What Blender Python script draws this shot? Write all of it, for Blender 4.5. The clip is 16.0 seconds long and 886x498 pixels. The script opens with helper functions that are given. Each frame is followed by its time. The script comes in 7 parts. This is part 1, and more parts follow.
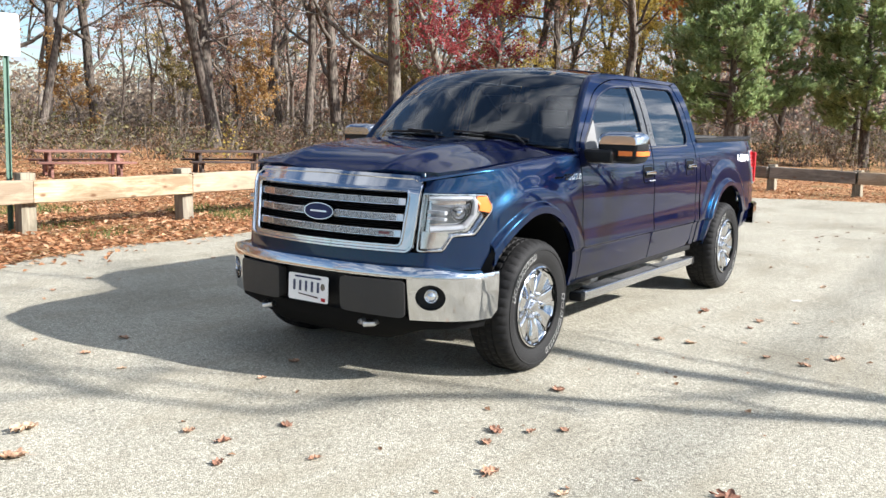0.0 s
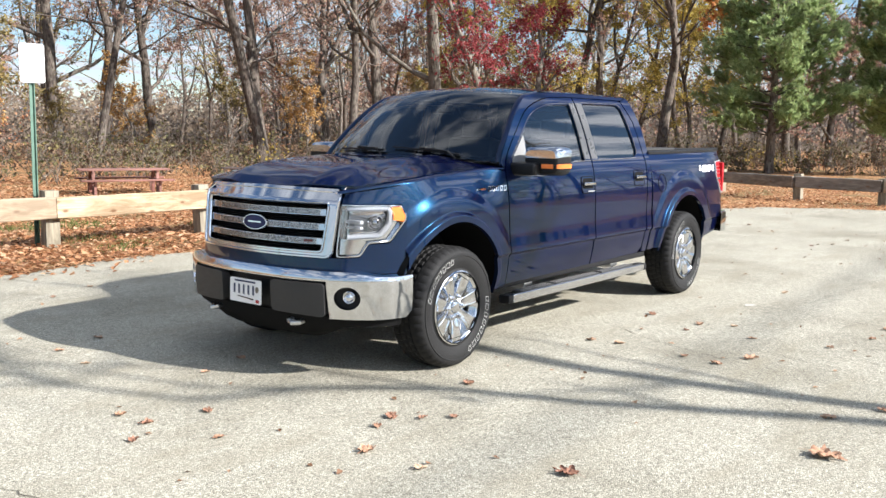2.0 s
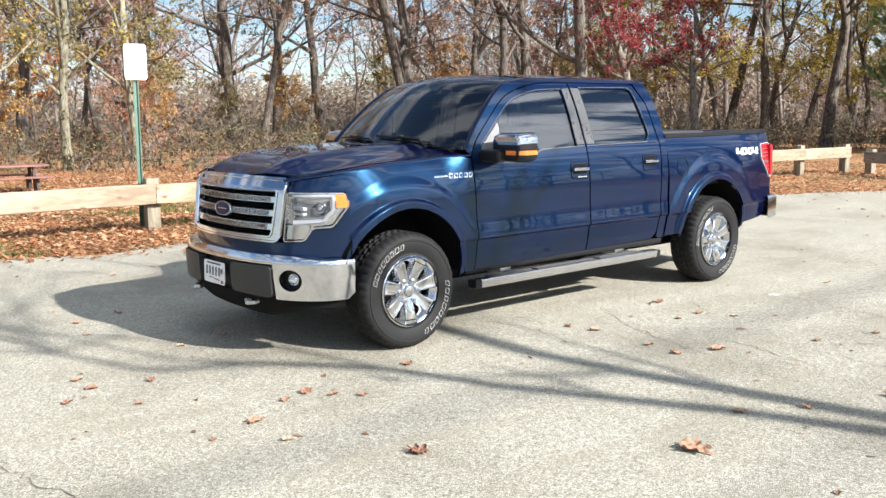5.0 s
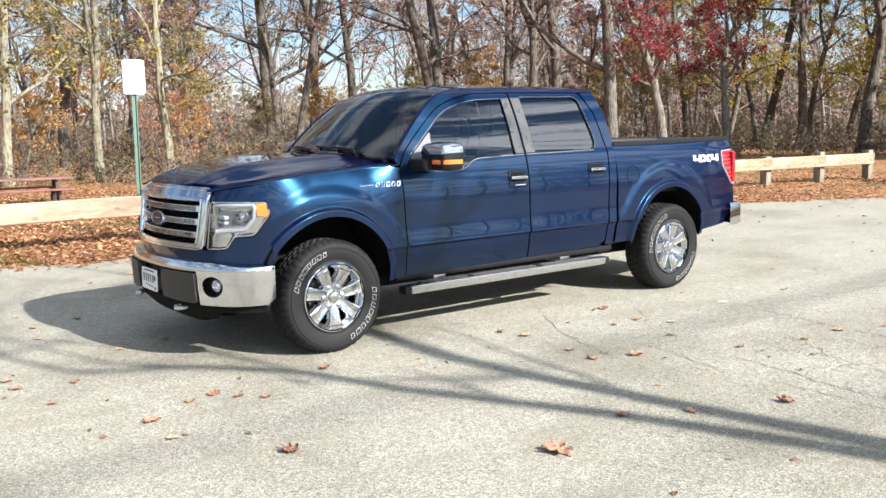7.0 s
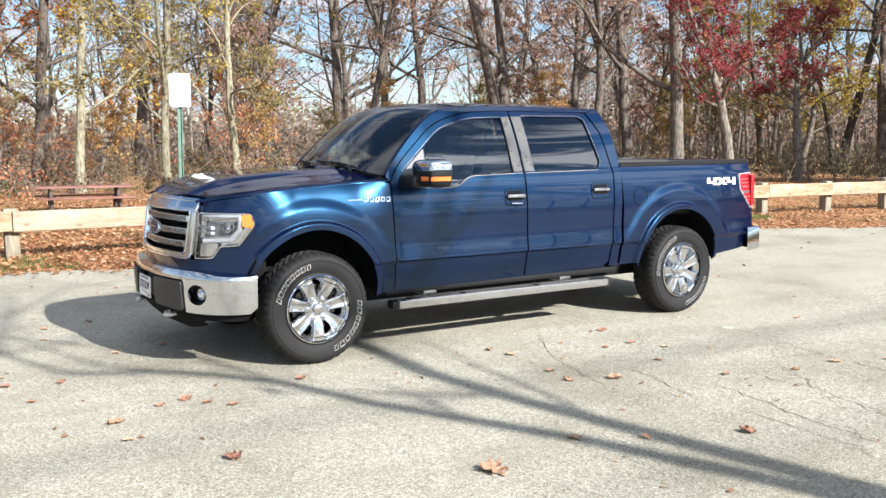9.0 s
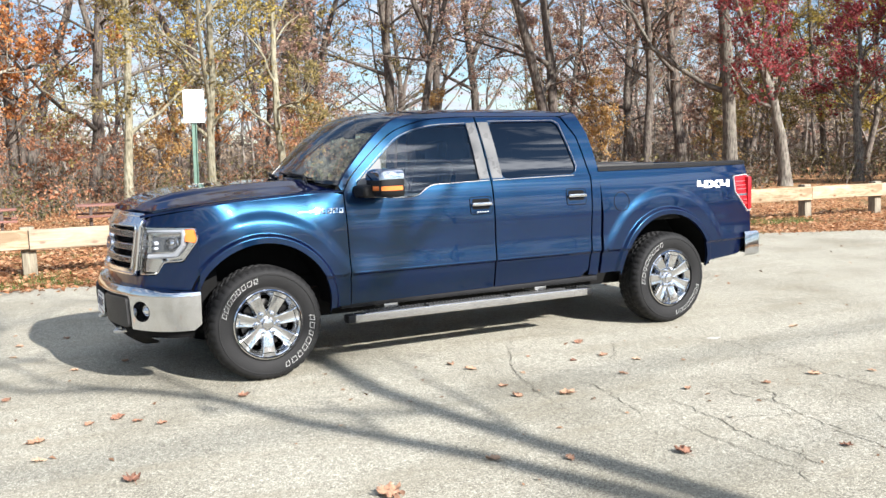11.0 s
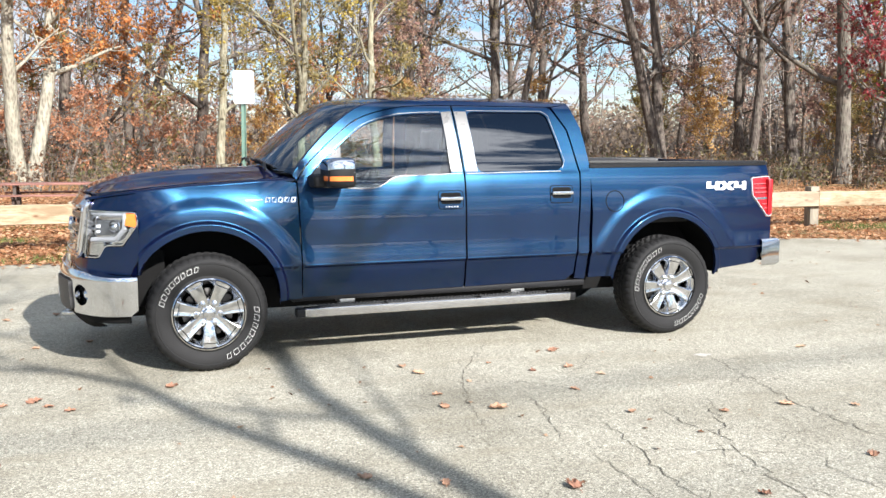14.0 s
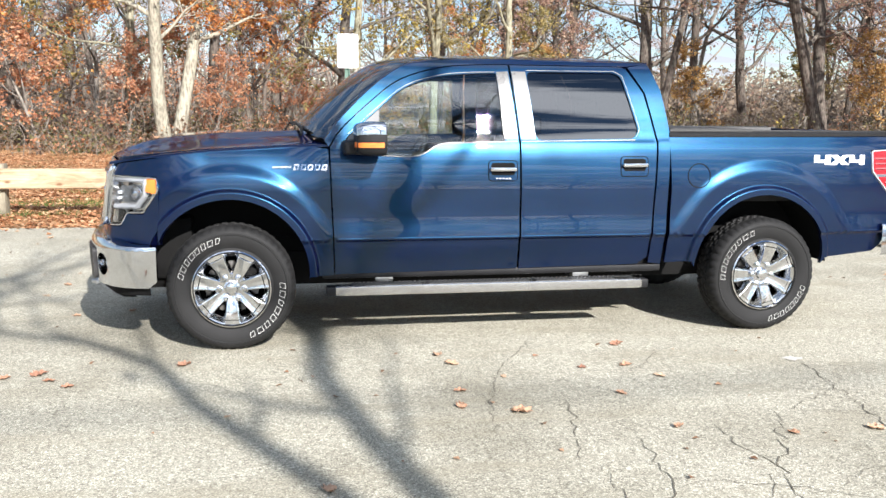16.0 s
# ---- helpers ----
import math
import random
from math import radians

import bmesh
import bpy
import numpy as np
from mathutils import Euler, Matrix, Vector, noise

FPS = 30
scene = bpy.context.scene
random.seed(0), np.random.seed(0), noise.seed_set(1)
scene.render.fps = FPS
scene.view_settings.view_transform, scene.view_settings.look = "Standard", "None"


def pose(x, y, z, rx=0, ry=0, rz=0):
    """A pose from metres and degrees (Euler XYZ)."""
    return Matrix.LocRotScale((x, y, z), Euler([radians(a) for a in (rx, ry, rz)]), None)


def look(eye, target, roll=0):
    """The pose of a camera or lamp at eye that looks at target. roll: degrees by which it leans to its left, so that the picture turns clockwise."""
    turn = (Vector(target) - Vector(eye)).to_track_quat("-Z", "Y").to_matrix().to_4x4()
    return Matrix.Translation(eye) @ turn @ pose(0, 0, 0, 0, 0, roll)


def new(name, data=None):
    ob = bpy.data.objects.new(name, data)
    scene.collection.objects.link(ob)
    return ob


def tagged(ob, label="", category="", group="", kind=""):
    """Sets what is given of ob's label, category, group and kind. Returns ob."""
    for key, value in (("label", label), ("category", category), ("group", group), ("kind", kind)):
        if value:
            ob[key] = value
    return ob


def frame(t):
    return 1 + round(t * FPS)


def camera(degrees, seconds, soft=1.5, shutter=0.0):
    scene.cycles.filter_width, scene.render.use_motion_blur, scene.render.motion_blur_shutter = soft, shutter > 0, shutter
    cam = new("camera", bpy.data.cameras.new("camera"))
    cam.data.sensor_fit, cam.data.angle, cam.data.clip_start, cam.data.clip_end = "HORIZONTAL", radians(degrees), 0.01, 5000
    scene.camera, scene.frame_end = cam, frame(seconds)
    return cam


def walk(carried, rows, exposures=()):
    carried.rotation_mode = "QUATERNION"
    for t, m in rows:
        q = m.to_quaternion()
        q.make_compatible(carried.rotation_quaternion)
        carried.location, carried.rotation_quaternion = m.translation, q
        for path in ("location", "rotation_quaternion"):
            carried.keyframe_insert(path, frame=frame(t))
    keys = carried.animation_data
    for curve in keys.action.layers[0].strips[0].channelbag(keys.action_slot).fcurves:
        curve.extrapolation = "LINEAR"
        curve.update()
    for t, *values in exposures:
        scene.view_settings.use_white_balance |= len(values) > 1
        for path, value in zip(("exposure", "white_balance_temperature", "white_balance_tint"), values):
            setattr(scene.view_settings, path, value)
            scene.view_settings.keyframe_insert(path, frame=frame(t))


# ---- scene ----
cam = camera(52.4, 16.0)
PATH = [
    (0, (-6.594, -3.513, 1.51), (-4.958, -2.398, 1.225), 1.5),
    (0.5, (-6.585, -3.745, 1.523), (-4.949, -2.622, 1.27), 1.0),
    (1, (-6.517, -4.017, 1.529), (-4.924, -2.834, 1.281), 1.6),
    (1.5, (-6.543, -4.245, 1.501), (-4.976, -3.031, 1.237), 0.8),
    (2, (-6.503, -4.519, 1.553), (-4.945, -3.292, 1.295), 0.6),
    (2.5, (-6.41, -4.804, 1.55), (-4.926, -3.5, 1.241), 2.0),
    (3, (-6.252, -4.917, 1.552), (-4.766, -3.612, 1.257), -0.5),
    (3.5, (-6.04, -5.009, 1.593), (-4.57, -3.679, 1.331), -1.3),
    (4, (-5.899, -5.247, 1.584), (-4.434, -3.907, 1.339), -2.6),
    (4.2, (-5.841, -5.361, 1.589), (-4.423, -3.98, 1.298), -1.8),
    (6.3, (-5.178, -6.176, 1.594), (-3.961, -4.609, 1.346), -0.9),
    (6.5, (-5.125, -6.237, 1.571), (-3.901, -4.673, 1.338), -1.3),
    (7, (-4.989, -6.407, 1.583), (-3.794, -4.826, 1.311), -1.2),
    (7.5, (-4.9, -6.589, 1.581), (-3.739, -4.979, 1.333), -1.0),
    (8, (-4.811, -6.738, 1.592), (-3.677, -5.111, 1.336), -0.4),
    (8.5, (-4.653, -6.797, 1.569), (-3.563, -5.139, 1.317), -0.1),
    (9, (-4.481, -6.804, 1.58), (-3.419, -5.125, 1.346), -0.1),
    (9.2, (-4.422, -6.818, 1.594), (-3.361, -5.139, 1.362), -0.7),
    (11.3, (-3.604, -7.053, 1.549), (-2.691, -5.286, 1.341), -1.1),
    (11.5, (-3.584, -7.069, 1.584), (-2.681, -5.297, 1.376), -0.6),
    (12, (-3.42, -7.153, 1.583), (-2.573, -5.357, 1.349), -0.2),
    (12.5, (-3.232, -7.158, 1.585), (-2.421, -5.348, 1.326), 0.4),
    (13, (-3.029, -7.09, 1.576), (-2.269, -5.252, 1.358), 0.1),
    (13.5, (-2.769, -7.082, 1.582), (-2.011, -5.245, 1.353), -1.2),
    (14, (-2.469, -7.156, 1.574), (-1.772, -5.297, 1.336), 0.2),
    (14.5, (-2.226, -7.119, 1.566), (-1.502, -5.273, 1.301), 0.1),
    (15, (-1.996, -7.023, 1.558), (-1.331, -5.157, 1.282), -0.8),
    (15.5, (-1.732, -6.937, 1.536), (-1.214, -5.02, 1.296), 0.5),
    (16, (-1.592, -6.715, 1.541), (-1.217, -4.775, 1.234), 0.6),
]
walk(cam, [(t, look(eye, target, roll)) for t, eye, target, roll in PATH])

# ---- world, sun ----
TO_SUN = Vector((0.46, -1.66, 1.0)).normalized()
SUN_ELEVATION, SUN_ROTATION = math.asin(TO_SUN.z), math.atan2(TO_SUN.x, TO_SUN.y)


def build_world():
    w = bpy.data.worlds.new("sky")
    scene.world = w
    w.use_nodes = True
    nt = w.node_tree
    bg = nt.nodes["Background"]
    sky = nt.nodes.new("ShaderNodeTexSky")
    sky.sky_type, sky.sun_disc = "NISHITA", False
    sky.sun_elevation, sky.sun_rotation = SUN_ELEVATION, SUN_ROTATION
    sky.air_density, sky.dust_density, sky.ozone_density = 1.0, 0.0, 4.0
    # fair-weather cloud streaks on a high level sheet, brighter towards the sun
    def math_node(op, a, b=None):
        n = nt.nodes.new("ShaderNodeMath")
        n.operation = op
        for k, v in enumerate((a, b)):
            if isinstance(v, bpy.types.NodeSocket):
                nt.links.new(v, n.inputs[k])
            elif v is not None:
                n.inputs[k].default_value = v
        return n.outputs[0]

    def ramp_node(fac, stops):
        n = nt.nodes.new("ShaderNodeValToRGB")
        e = n.color_ramp.elements
        while len(e) < len(stops):
            e.new(0.5)
        for el, (pos, v) in zip(e, stops):
            el.position, el.color = pos, (v, v, v, 1)
        nt.links.new(fac, n.inputs["Fac"])
        return n.outputs["Color"]

    tc = nt.nodes.new("ShaderNodeTexCoord")
    xyz = nt.nodes.new("ShaderNodeSeparateXYZ")
    nt.links.new(tc.outputs["Generated"], xyz.inputs[0])
    up = math_node("ADD", math_node("MAXIMUM", xyz.outputs[2], 0.0), 0.13)
    flat = nt.nodes.new("ShaderNodeCombineXYZ")
    nt.links.new(math_node("MULTIPLY", math_node("DIVIDE", xyz.outputs[0], up), 0.85), flat.inputs[0])
    nt.links.new(math_node("MULTIPLY", math_node("DIVIDE", xyz.outputs[1], up), 1.9), flat.inputs[1])
    flat.inputs[2].default_value = 2.1
    no = nt.nodes.new("ShaderNodeTexNoise")
    no.inputs["Scale"].default_value, no.inputs["Detail"].default_value, no.inputs["Roughness"].default_value = 1.7, 8, 0.6
    no.inputs["Distortion"].default_value = 1.1
    nt.links.new(flat.outputs[0], no.inputs["Vector"])
    cover = ramp_node(no.outputs["Fac"], [(0.465, 0.0), (0.52, 0.42), (0.59, 1.0)])
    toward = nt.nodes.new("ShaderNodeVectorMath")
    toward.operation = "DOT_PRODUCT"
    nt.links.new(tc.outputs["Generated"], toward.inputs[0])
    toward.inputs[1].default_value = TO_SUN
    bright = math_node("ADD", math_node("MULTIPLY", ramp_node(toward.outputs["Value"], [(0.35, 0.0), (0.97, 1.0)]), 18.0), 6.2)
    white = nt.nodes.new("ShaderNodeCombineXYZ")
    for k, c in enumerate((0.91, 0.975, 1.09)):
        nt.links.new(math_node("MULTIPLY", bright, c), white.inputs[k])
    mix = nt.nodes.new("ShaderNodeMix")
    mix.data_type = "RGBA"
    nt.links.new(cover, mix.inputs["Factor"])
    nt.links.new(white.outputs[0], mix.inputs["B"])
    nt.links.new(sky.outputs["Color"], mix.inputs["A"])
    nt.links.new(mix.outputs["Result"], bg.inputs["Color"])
    bg.inputs["Strength"].default_value = SKY
    lamp = bpy.data.lights.new("sun", "SUN")
    lamp.energy, lamp.angle, lamp.color = SUN, radians(0.7), (1.0, 0.968, 0.94)
    ob = new("sun", lamp)
    ob.matrix_world = look(TO_SUN * 60, (0, 0, 0))


SKY, SUN = 0.062, 5.0
scene.view_settings.exposure = 1.275
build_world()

# ---- materials ----


class Mat:
    """A small node builder round one Principled shader."""

    def __init__(self, name):
        self.m = bpy.data.materials.new(name)
        self.m.use_nodes = True
        self.t = self.m.node_tree
        self.p = self.t.nodes["Principled BSDF"]
        self.out = self.t.nodes["Material Output"]

    def node(self, kind, **inputs):
        n = self.t.nodes.new(kind)
        for k, v in inputs.items():
            self.put(n, k.replace("_", " "), v)
        return n

    def put(self, n, key, v):
        if isinstance(v, bpy.types.NodeSocket):
            self.t.links.new(v, n.inputs[key])
        else:
            n.inputs[key].default_value = v

    def set(self, **inputs):
        for k, v in inputs.items():
            self.put(self.p, k.replace("_", " "), v)
        return self

    def coords(self, scale=(1, 1, 1), kind="Object"):
        tc = self.t.nodes.new("ShaderNodeTexCoord")
        mp = self.node("ShaderNodeMapping", Scale=scale)
        self.t.links.new(tc.outputs[kind], mp.inputs["Vector"])
        return mp.outputs["Vector"]

    def noise(self, vec, scale, detail=4, rough=0.55, distort=0.0):
        return self.node("ShaderNodeTexNoise", Vector=vec, Scale=scale, Detail=detail, Roughness=rough, Distortion=distort).outputs["Fac"]

    def voronoi(self, vec, scale, out="Distance", feature="F1"):
        n = self.node("ShaderNodeTexVoronoi", Vector=vec, Scale=scale)
        n.feature = feature
        return n.outputs[out]

    def ramp(self, fac, stops):
        n = self.t.nodes.new("ShaderNodeValToRGB")
        e = n.color_ramp.elements
        while len(e) < len(stops):
            e.new(0.5)
        for el, (pos, col) in zip(e, stops):
            el.position = pos
            el.color = (*col, 1) if len(col) == 3 else col
        self.t.links.new(fac, n.inputs["Fac"])
        return n.outputs["Color"]

    def mix(self, fac, a, b, mode="MIX"):
        n = self.t.nodes.new("ShaderNodeMix")
        n.data_type, n.blend_type = "RGBA", mode
        self.put(n, "Factor", fac)
        for key, v in (("A", a), ("B", b)):
            self.put(n, key, (*v, 1) if isinstance(v, tuple) and len(v) == 3 else v)
        return n.outputs["Result"]

    def math(self, op, a, b=0.0):
        n = self.t.nodes.new("ShaderNodeMath")
        n.operation = op
        for i, v in enumerate((a, b)):
            if isinstance(v, bpy.types.NodeSocket):
                self.t.links.new(v, n.inputs[i])
            else:
                n.inputs[i].default_value = v
        return n.outputs[0]

    def island(self):
        return self.t.nodes.new("ShaderNodeNewGeometry").outputs["Random Per Island"]

    def each(self):
        return self.t.nodes.new("ShaderNodeObjectInfo").outputs["Random"]

    def bump(self, height, strength=0.3, distance=0.01):
        n = self.node("ShaderNodeBump", Height=height, Strength=strength, Distance=distance)
        self.t.links.new(n.outputs["Normal"], self.p.inputs["Normal"])
        return self


def g(v):
    return (v, v, v)


def mat_paint():
    """Navy ground coat with teal metal flake under a clear coat."""
    k = Mat("blue_metallic_paint")
    v = k.coords()
    flake = k.voronoi(v, 900, "Color")
    dust = k.noise(v, 3.0, 6)
    clear = dict(Coat_Weight=1.0, Coat_Roughness=0.012, Coat_IOR=1.38)
    teal = k.mix(0.25, (0.0105, 0.040, 0.080), k.mix(1.0, (0.031, 0.122, 0.214), flake, "MULTIPLY"))
    k.set(Base_Color=teal, Metallic=1.0, Specular_Tint=(0.08, 0.17, 0.33, 1), Roughness=k.ramp(dust, [(0.3, g(0.275)), (0.8, g(0.32))]), **clear)
    base = k.node("ShaderNodeBsdfPrincipled", Base_Color=(0.0028, 0.0036, 0.036, 1), Roughness=0.5, Specular_IOR_Level=0.0, **clear)
    mx = k.t.nodes.new("ShaderNodeMixShader")
    mx.inputs[0].default_value = 0.62
    k.t.links.new(base.outputs[0], mx.inputs[1])
    k.t.links.new(k.p.outputs[0], mx.inputs[2])
    k.t.links.new(mx.outputs[0], k.out.inputs["Surface"])
    return k.m


def mat_simple(name, colour, rough, metal=0.0, spread=0.25, scale=12.0, bump=0.0, bump_scale=200.0, **more):
    """A plain surface with a little mottling and fine relief."""
    k = Mat(name)
    v = k.coords()
    n = k.noise(v, scale, 6, 0.6)
    dark = tuple(c * (1 - spread) for c in colour)
    k.set(Base_Color=k.ramp(n, [(0.25, dark), (0.75, colour)]), Roughness=k.ramp(n, [(0.2, g(max(0.02, rough * 0.85))), (0.8, g(min(1, rough * 1.15)))]), Metallic=metal, **more)
    if bump:
        k.bump(k.noise(v, bump_scale, 3), bump, 0.003)
    return k.m


def mat_glass(name, tint, gloss_rough=0.0, ior=1.5):
    k = Mat(name)
    tr = k.node("ShaderNodeBsdfTransparent", Color=(*tint, 1))
    gl = k.node("ShaderNodeBsdfGlossy", Color=(1, 1, 1, 1), Roughness=gloss_rough)
    fr = k.node("ShaderNodeFresnel", IOR=ior)
    mx = k.t.nodes.new("ShaderNodeMixShader")
    k.t.links.new(fr.outputs[0], mx.inputs[0])
    k.t.links.new(tr.outputs[0], mx.inputs[1])
    k.t.links.new(gl.outputs[0], mx.inputs[2])
    k.t.links.new(mx.outputs[0], k.out.inputs["Surface"])
    return k.m


def mat_asphalt():
    k = Mat("weathered_asphalt")
    v = k.coords()
    stone = k.voronoi(v, 150, "Color")
    grey = k.node("ShaderNodeSeparateColor", Color=stone).outputs[0]
    stones = k.ramp(grey, [(0.0, (0.17, 0.16, 0.135)), (0.2, (0.33, 0.315, 0.262)), (0.7, (0.46, 0.442, 0.375)), (1.0, (0.66, 0.64, 0.56))])
    edge = k.voronoi(v, 150, "Distance")
    base = k.mix(k.ramp(edge, [(0.4, g(0.0)), (0.8, g(0.55))]), stones, (0.19, 0.18, 0.15))
    # coarser aggregate: dark pits and pale pebbles
    pebble = k.node("ShaderNodeSeparateColor", Color=k.voronoi(v, 62, "Color")).outputs[1]
    base = k.mix(1.0, base, k.ramp(pebble, [(0.0, g(0.78)), (0.25, g(0.96)), (0.75, g(1.03)), (1.0, g(1.18))]), "MULTIPLY")
    pit = k.noise(v, 48, 3, 0.75)
    base = k.mix(1.0, base, k.ramp(pit, [(0.33, g(0.74)), (0.46, g(1.0)), (0.70, g(1.08))]), "MULTIPLY")
    patch = k.noise(v, 0.55, 7, 0.62)
    base = k.mix(1.0, base, k.ramp(patch, [(0.3, (0.60, 0.578, 0.525)), (0.5, (0.895, 0.878, 0.83)), (0.72, (1.04, 1.03, 0.99))]), "MULTIPLY")
    smear = k.noise(k.coords((0.35, 1.4, 1)), 1.9, 7, 0.68)
    base = k.mix(k.ramp(smear, [(0.50, g(0.0)), (0.68, g(0.5))]), base, (0.25, 0.222, 0.16))
    crumb = k.noise(v, 26.0, 3, 0.6)
    where = k.math("MULTIPLY", k.ramp(crumb, [(0.66, g(0.0)), (0.72, g(0.8))]), k.ramp(k.noise(v, 0.8, 4), [(0.45, g(0.0)), (0.65, g(1.0))]))
    base = k.mix(where, base, (0.17, 0.12, 0.075))
    spot = k.noise(v, 7.0, 6, 0.75)
    base = k.mix(k.ramp(spot, [(0.57, g(0.0)), (0.78, g(0.45))]), base, (0.16, 0.14, 0.10))
    k.set(Base_Color=base, Roughness=0.92, Specular_IOR_Level=0.25)
    h = k.math("ADD", k.math("MULTIPLY", edge, -0.8), k.math("ADD", k.math("MULTIPLY", k.noise(v, 30, 4), 0.5), k.math("MULTIPLY", pit, 0.8)))
    k.bump(h, 0.5, 0.006)
    return k.m


def mat_litter():
    k = Mat("leaf_litter_ground")
    v = k.coords()
    cell = k.voronoi(v, 14, "Color")
    r = k.node("ShaderNodeSeparateColor", Color=cell).outputs[0]
    leaf = k.ramp(r, [(0.0, (0.10, 0.045, 0.02)), (0.35, (0.28, 0.13, 0.055)), (0.7, (0.42, 0.22, 0.10)), (1.0, (0.52, 0.33, 0.18))])
    soil = k.mix(k.noise(v, 6, 5), (0.10, 0.075, 0.045), (0.17, 0.16, 0.06))
    fac = k.ramp(k.noise(v, 0.6, 6, 0.65), [(0.36, g(0.15)), (0.52, g(1.0))])
    k.set(Base_Color=k.mix(fac, soil, leaf), Roughness=0.95, Specular_IOR_Level=0.2)
    k.bump(k.math("ADD", k.voronoi(v, 14), k.noise(v, 40, 4)), 0.8, 0.03)
    return k.m


def mat_leaf(name, stops, rough=0.55, passing=0.3):
    """Leaves coloured one by one; a little light passes through them."""
    k = Mat(name)
    col = k.ramp(k.island(), stops)
    v = k.coords()
    col = k.mix(k.ramp(k.noise(v, 0.5, 3), [(0.35, g(0.0)), (0.7, g(0.45))]), col, k.mix(1.0, col, (0.7, 0.66, 0.66), "MULTIPLY"))
    k.set(Base_Color=col, Roughness=rough, Specular_IOR_Level=0.25)
    tl = k.node("ShaderNodeBsdfTranslucent", Color=col)
    mx = k.t.nodes.new("ShaderNodeMixShader")
    mx.inputs[0].default_value = passing
    k.t.links.new(k.p.outputs[0], mx.inputs[1])
    k.t.links.new(tl.outputs[0], mx.inputs[2])
    k.t.links.new(mx.outputs[0], k.out.inputs["Surface"])
    return k.m


def mat_bark(name, dark, light, lichen=0.0):
    k = Mat(name)
    v = k.coords((1, 1, 0.22))
    ridge = k.voronoi(v, 16, "Distance")
    n = k.noise(k.coords(), 1.6, 6, 0.65)
    col = k.mix(k.ramp(k.math("ADD", k.math("MULTIPLY", ridge, 0.7), k.math("MULTIPLY", n, 0.5)), [(0.3, g(0)), (0.75, g(1))]), dark, light)
    if lichen:
        col = k.mix(k.ramp(k.noise(k.coords(), 4.5, 5, 0.7), [(0.5, g(0.0)), (0.62, g(lichen))]), col, (0.38, 0.39, 0.30))
    tone = k.each()
    col = k.mix(1.0, col, k.ramp(tone, [(0, g(0.8)), (1, g(1.15))]), "MULTIPLY")
    k.set(Base_Color=col, Roughness=0.95, Specular_IOR_Level=0.15)
    k.bump(ridge, 0.7, 0.03)
    return k.m


def mat_wood(name, dark, light, grey=0.0, axis=(0.6, 9, 9)):
    k = Mat(name)
    v = k.coords(axis)
    grain = k.noise(v, 5, 8, 0.6, 0.6)
    col = k.ramp(grain, [(0.25, dark), (0.5, tuple((a + b) / 2 for a, b in zip(dark, light))), (0.75, light)])
    along = tuple(0.8 if a < 1 else 3.2 for a in axis)
    stain = k.noise(k.coords(along), 1.9, 6, 0.62, 0.8)
    col = k.mix(k.ramp(stain, [(0.42, g(0.0)), (0.62, g(0.75))]), col, tuple(c * 0.62 for c in dark))
    streak = k.noise(k.coords(tuple(0.35 if a < 1 else 16 for a in axis)), 2.6, 4, 0.6, 0.3)
    col = k.mix(k.ramp(streak, [(0.56, g(0.0)), (0.68, g(0.5))]), col, tuple(c * 0.7 for c in dark))
    knot = k.voronoi(k.coords(tuple(1.6 if a < 1 else 3.4 for a in axis)), 2.0, "Distance")
    col = k.mix(k.ramp(knot, [(0.09, g(0.9)), (0.15, g(0.35)), (0.24, g(0.0))]), col, (0.14, 0.07, 0.035))
    if grey:
        col = k.mix(k.ramp(k.each(), [(0.2, g(0.0)), (0.9, g(grey))]), col, (0.28, 0.25, 0.21))
    k.set(Base_Color=col, Roughness=0.8, Specular_IOR_Level=0.25)
    k.bump(grain, 0.4, 0.006)
    return k.m


PAINT = mat_paint()
CHROME = mat_simple("chrome", (0.63, 0.64, 0.66), 0.06, 1.0, 0.10, 6)
WHEELCHROME = mat_simple("wheel_chrome", (0.66, 0.665, 0.675), 0.10, 1.0, 0.10, 14)
SATIN = mat_simple("satin_aluminium", (0.62, 0.63, 0.64), 0.32, 1.0, 0.15, 20)
MESHMETAL = mat_simple("pressed_grille_metal", (0.55, 0.56, 0.57), 0.28, 1.0, 0.2, 60)
BLACK = mat_simple("black_plastic", (0.012, 0.012, 0.013), 0.45, 0, 0.3, 30, 0.25, 600, Specular_IOR_Level=0.25)
GLOSSBLACK = mat_simple("pillar_trim_film", (0.075, 0.074, 0.072), 0.28, 0.0, 0.15, 8, Specular_IOR_Level=0.6)
PAD = mat_simple("bumper_pad_plastic", (0.026, 0.025, 0.025), 0.5, 0, 0.25, 40, 0.3, 700)
DARK = mat_simple("underbody_black", (0.010, 0.010, 0.010), 0.9, 0, 0.4, 8, Specular_IOR_Level=0.1)
RUBBER = mat_simple("tyre_rubber", (0.0115, 0.0113, 0.0113), 0.72, 0, 0.45, 9, 0.4, 260, Specular_IOR_Level=0.3)
TYREWHITE = mat_simple("white_tyre_marking", (0.54, 0.54, 0.52), 0.6, 0, 0.15, 30)
WHITEMARK = mat_simple("white_decal", (0.80, 0.81, 0.82), 0.35, 0, 0.06, 30)
BADGEBLUE = mat_simple("badge_blue", (0.006, 0.014, 0.07), 0.3, 0.0, 0.1, 20, Specular_IOR_Level=0.3)
PALERED = mat_simple("pale_red_lamp_rib", (0.58, 0.09, 0.095), 0.3, 0, 0.15, 25)
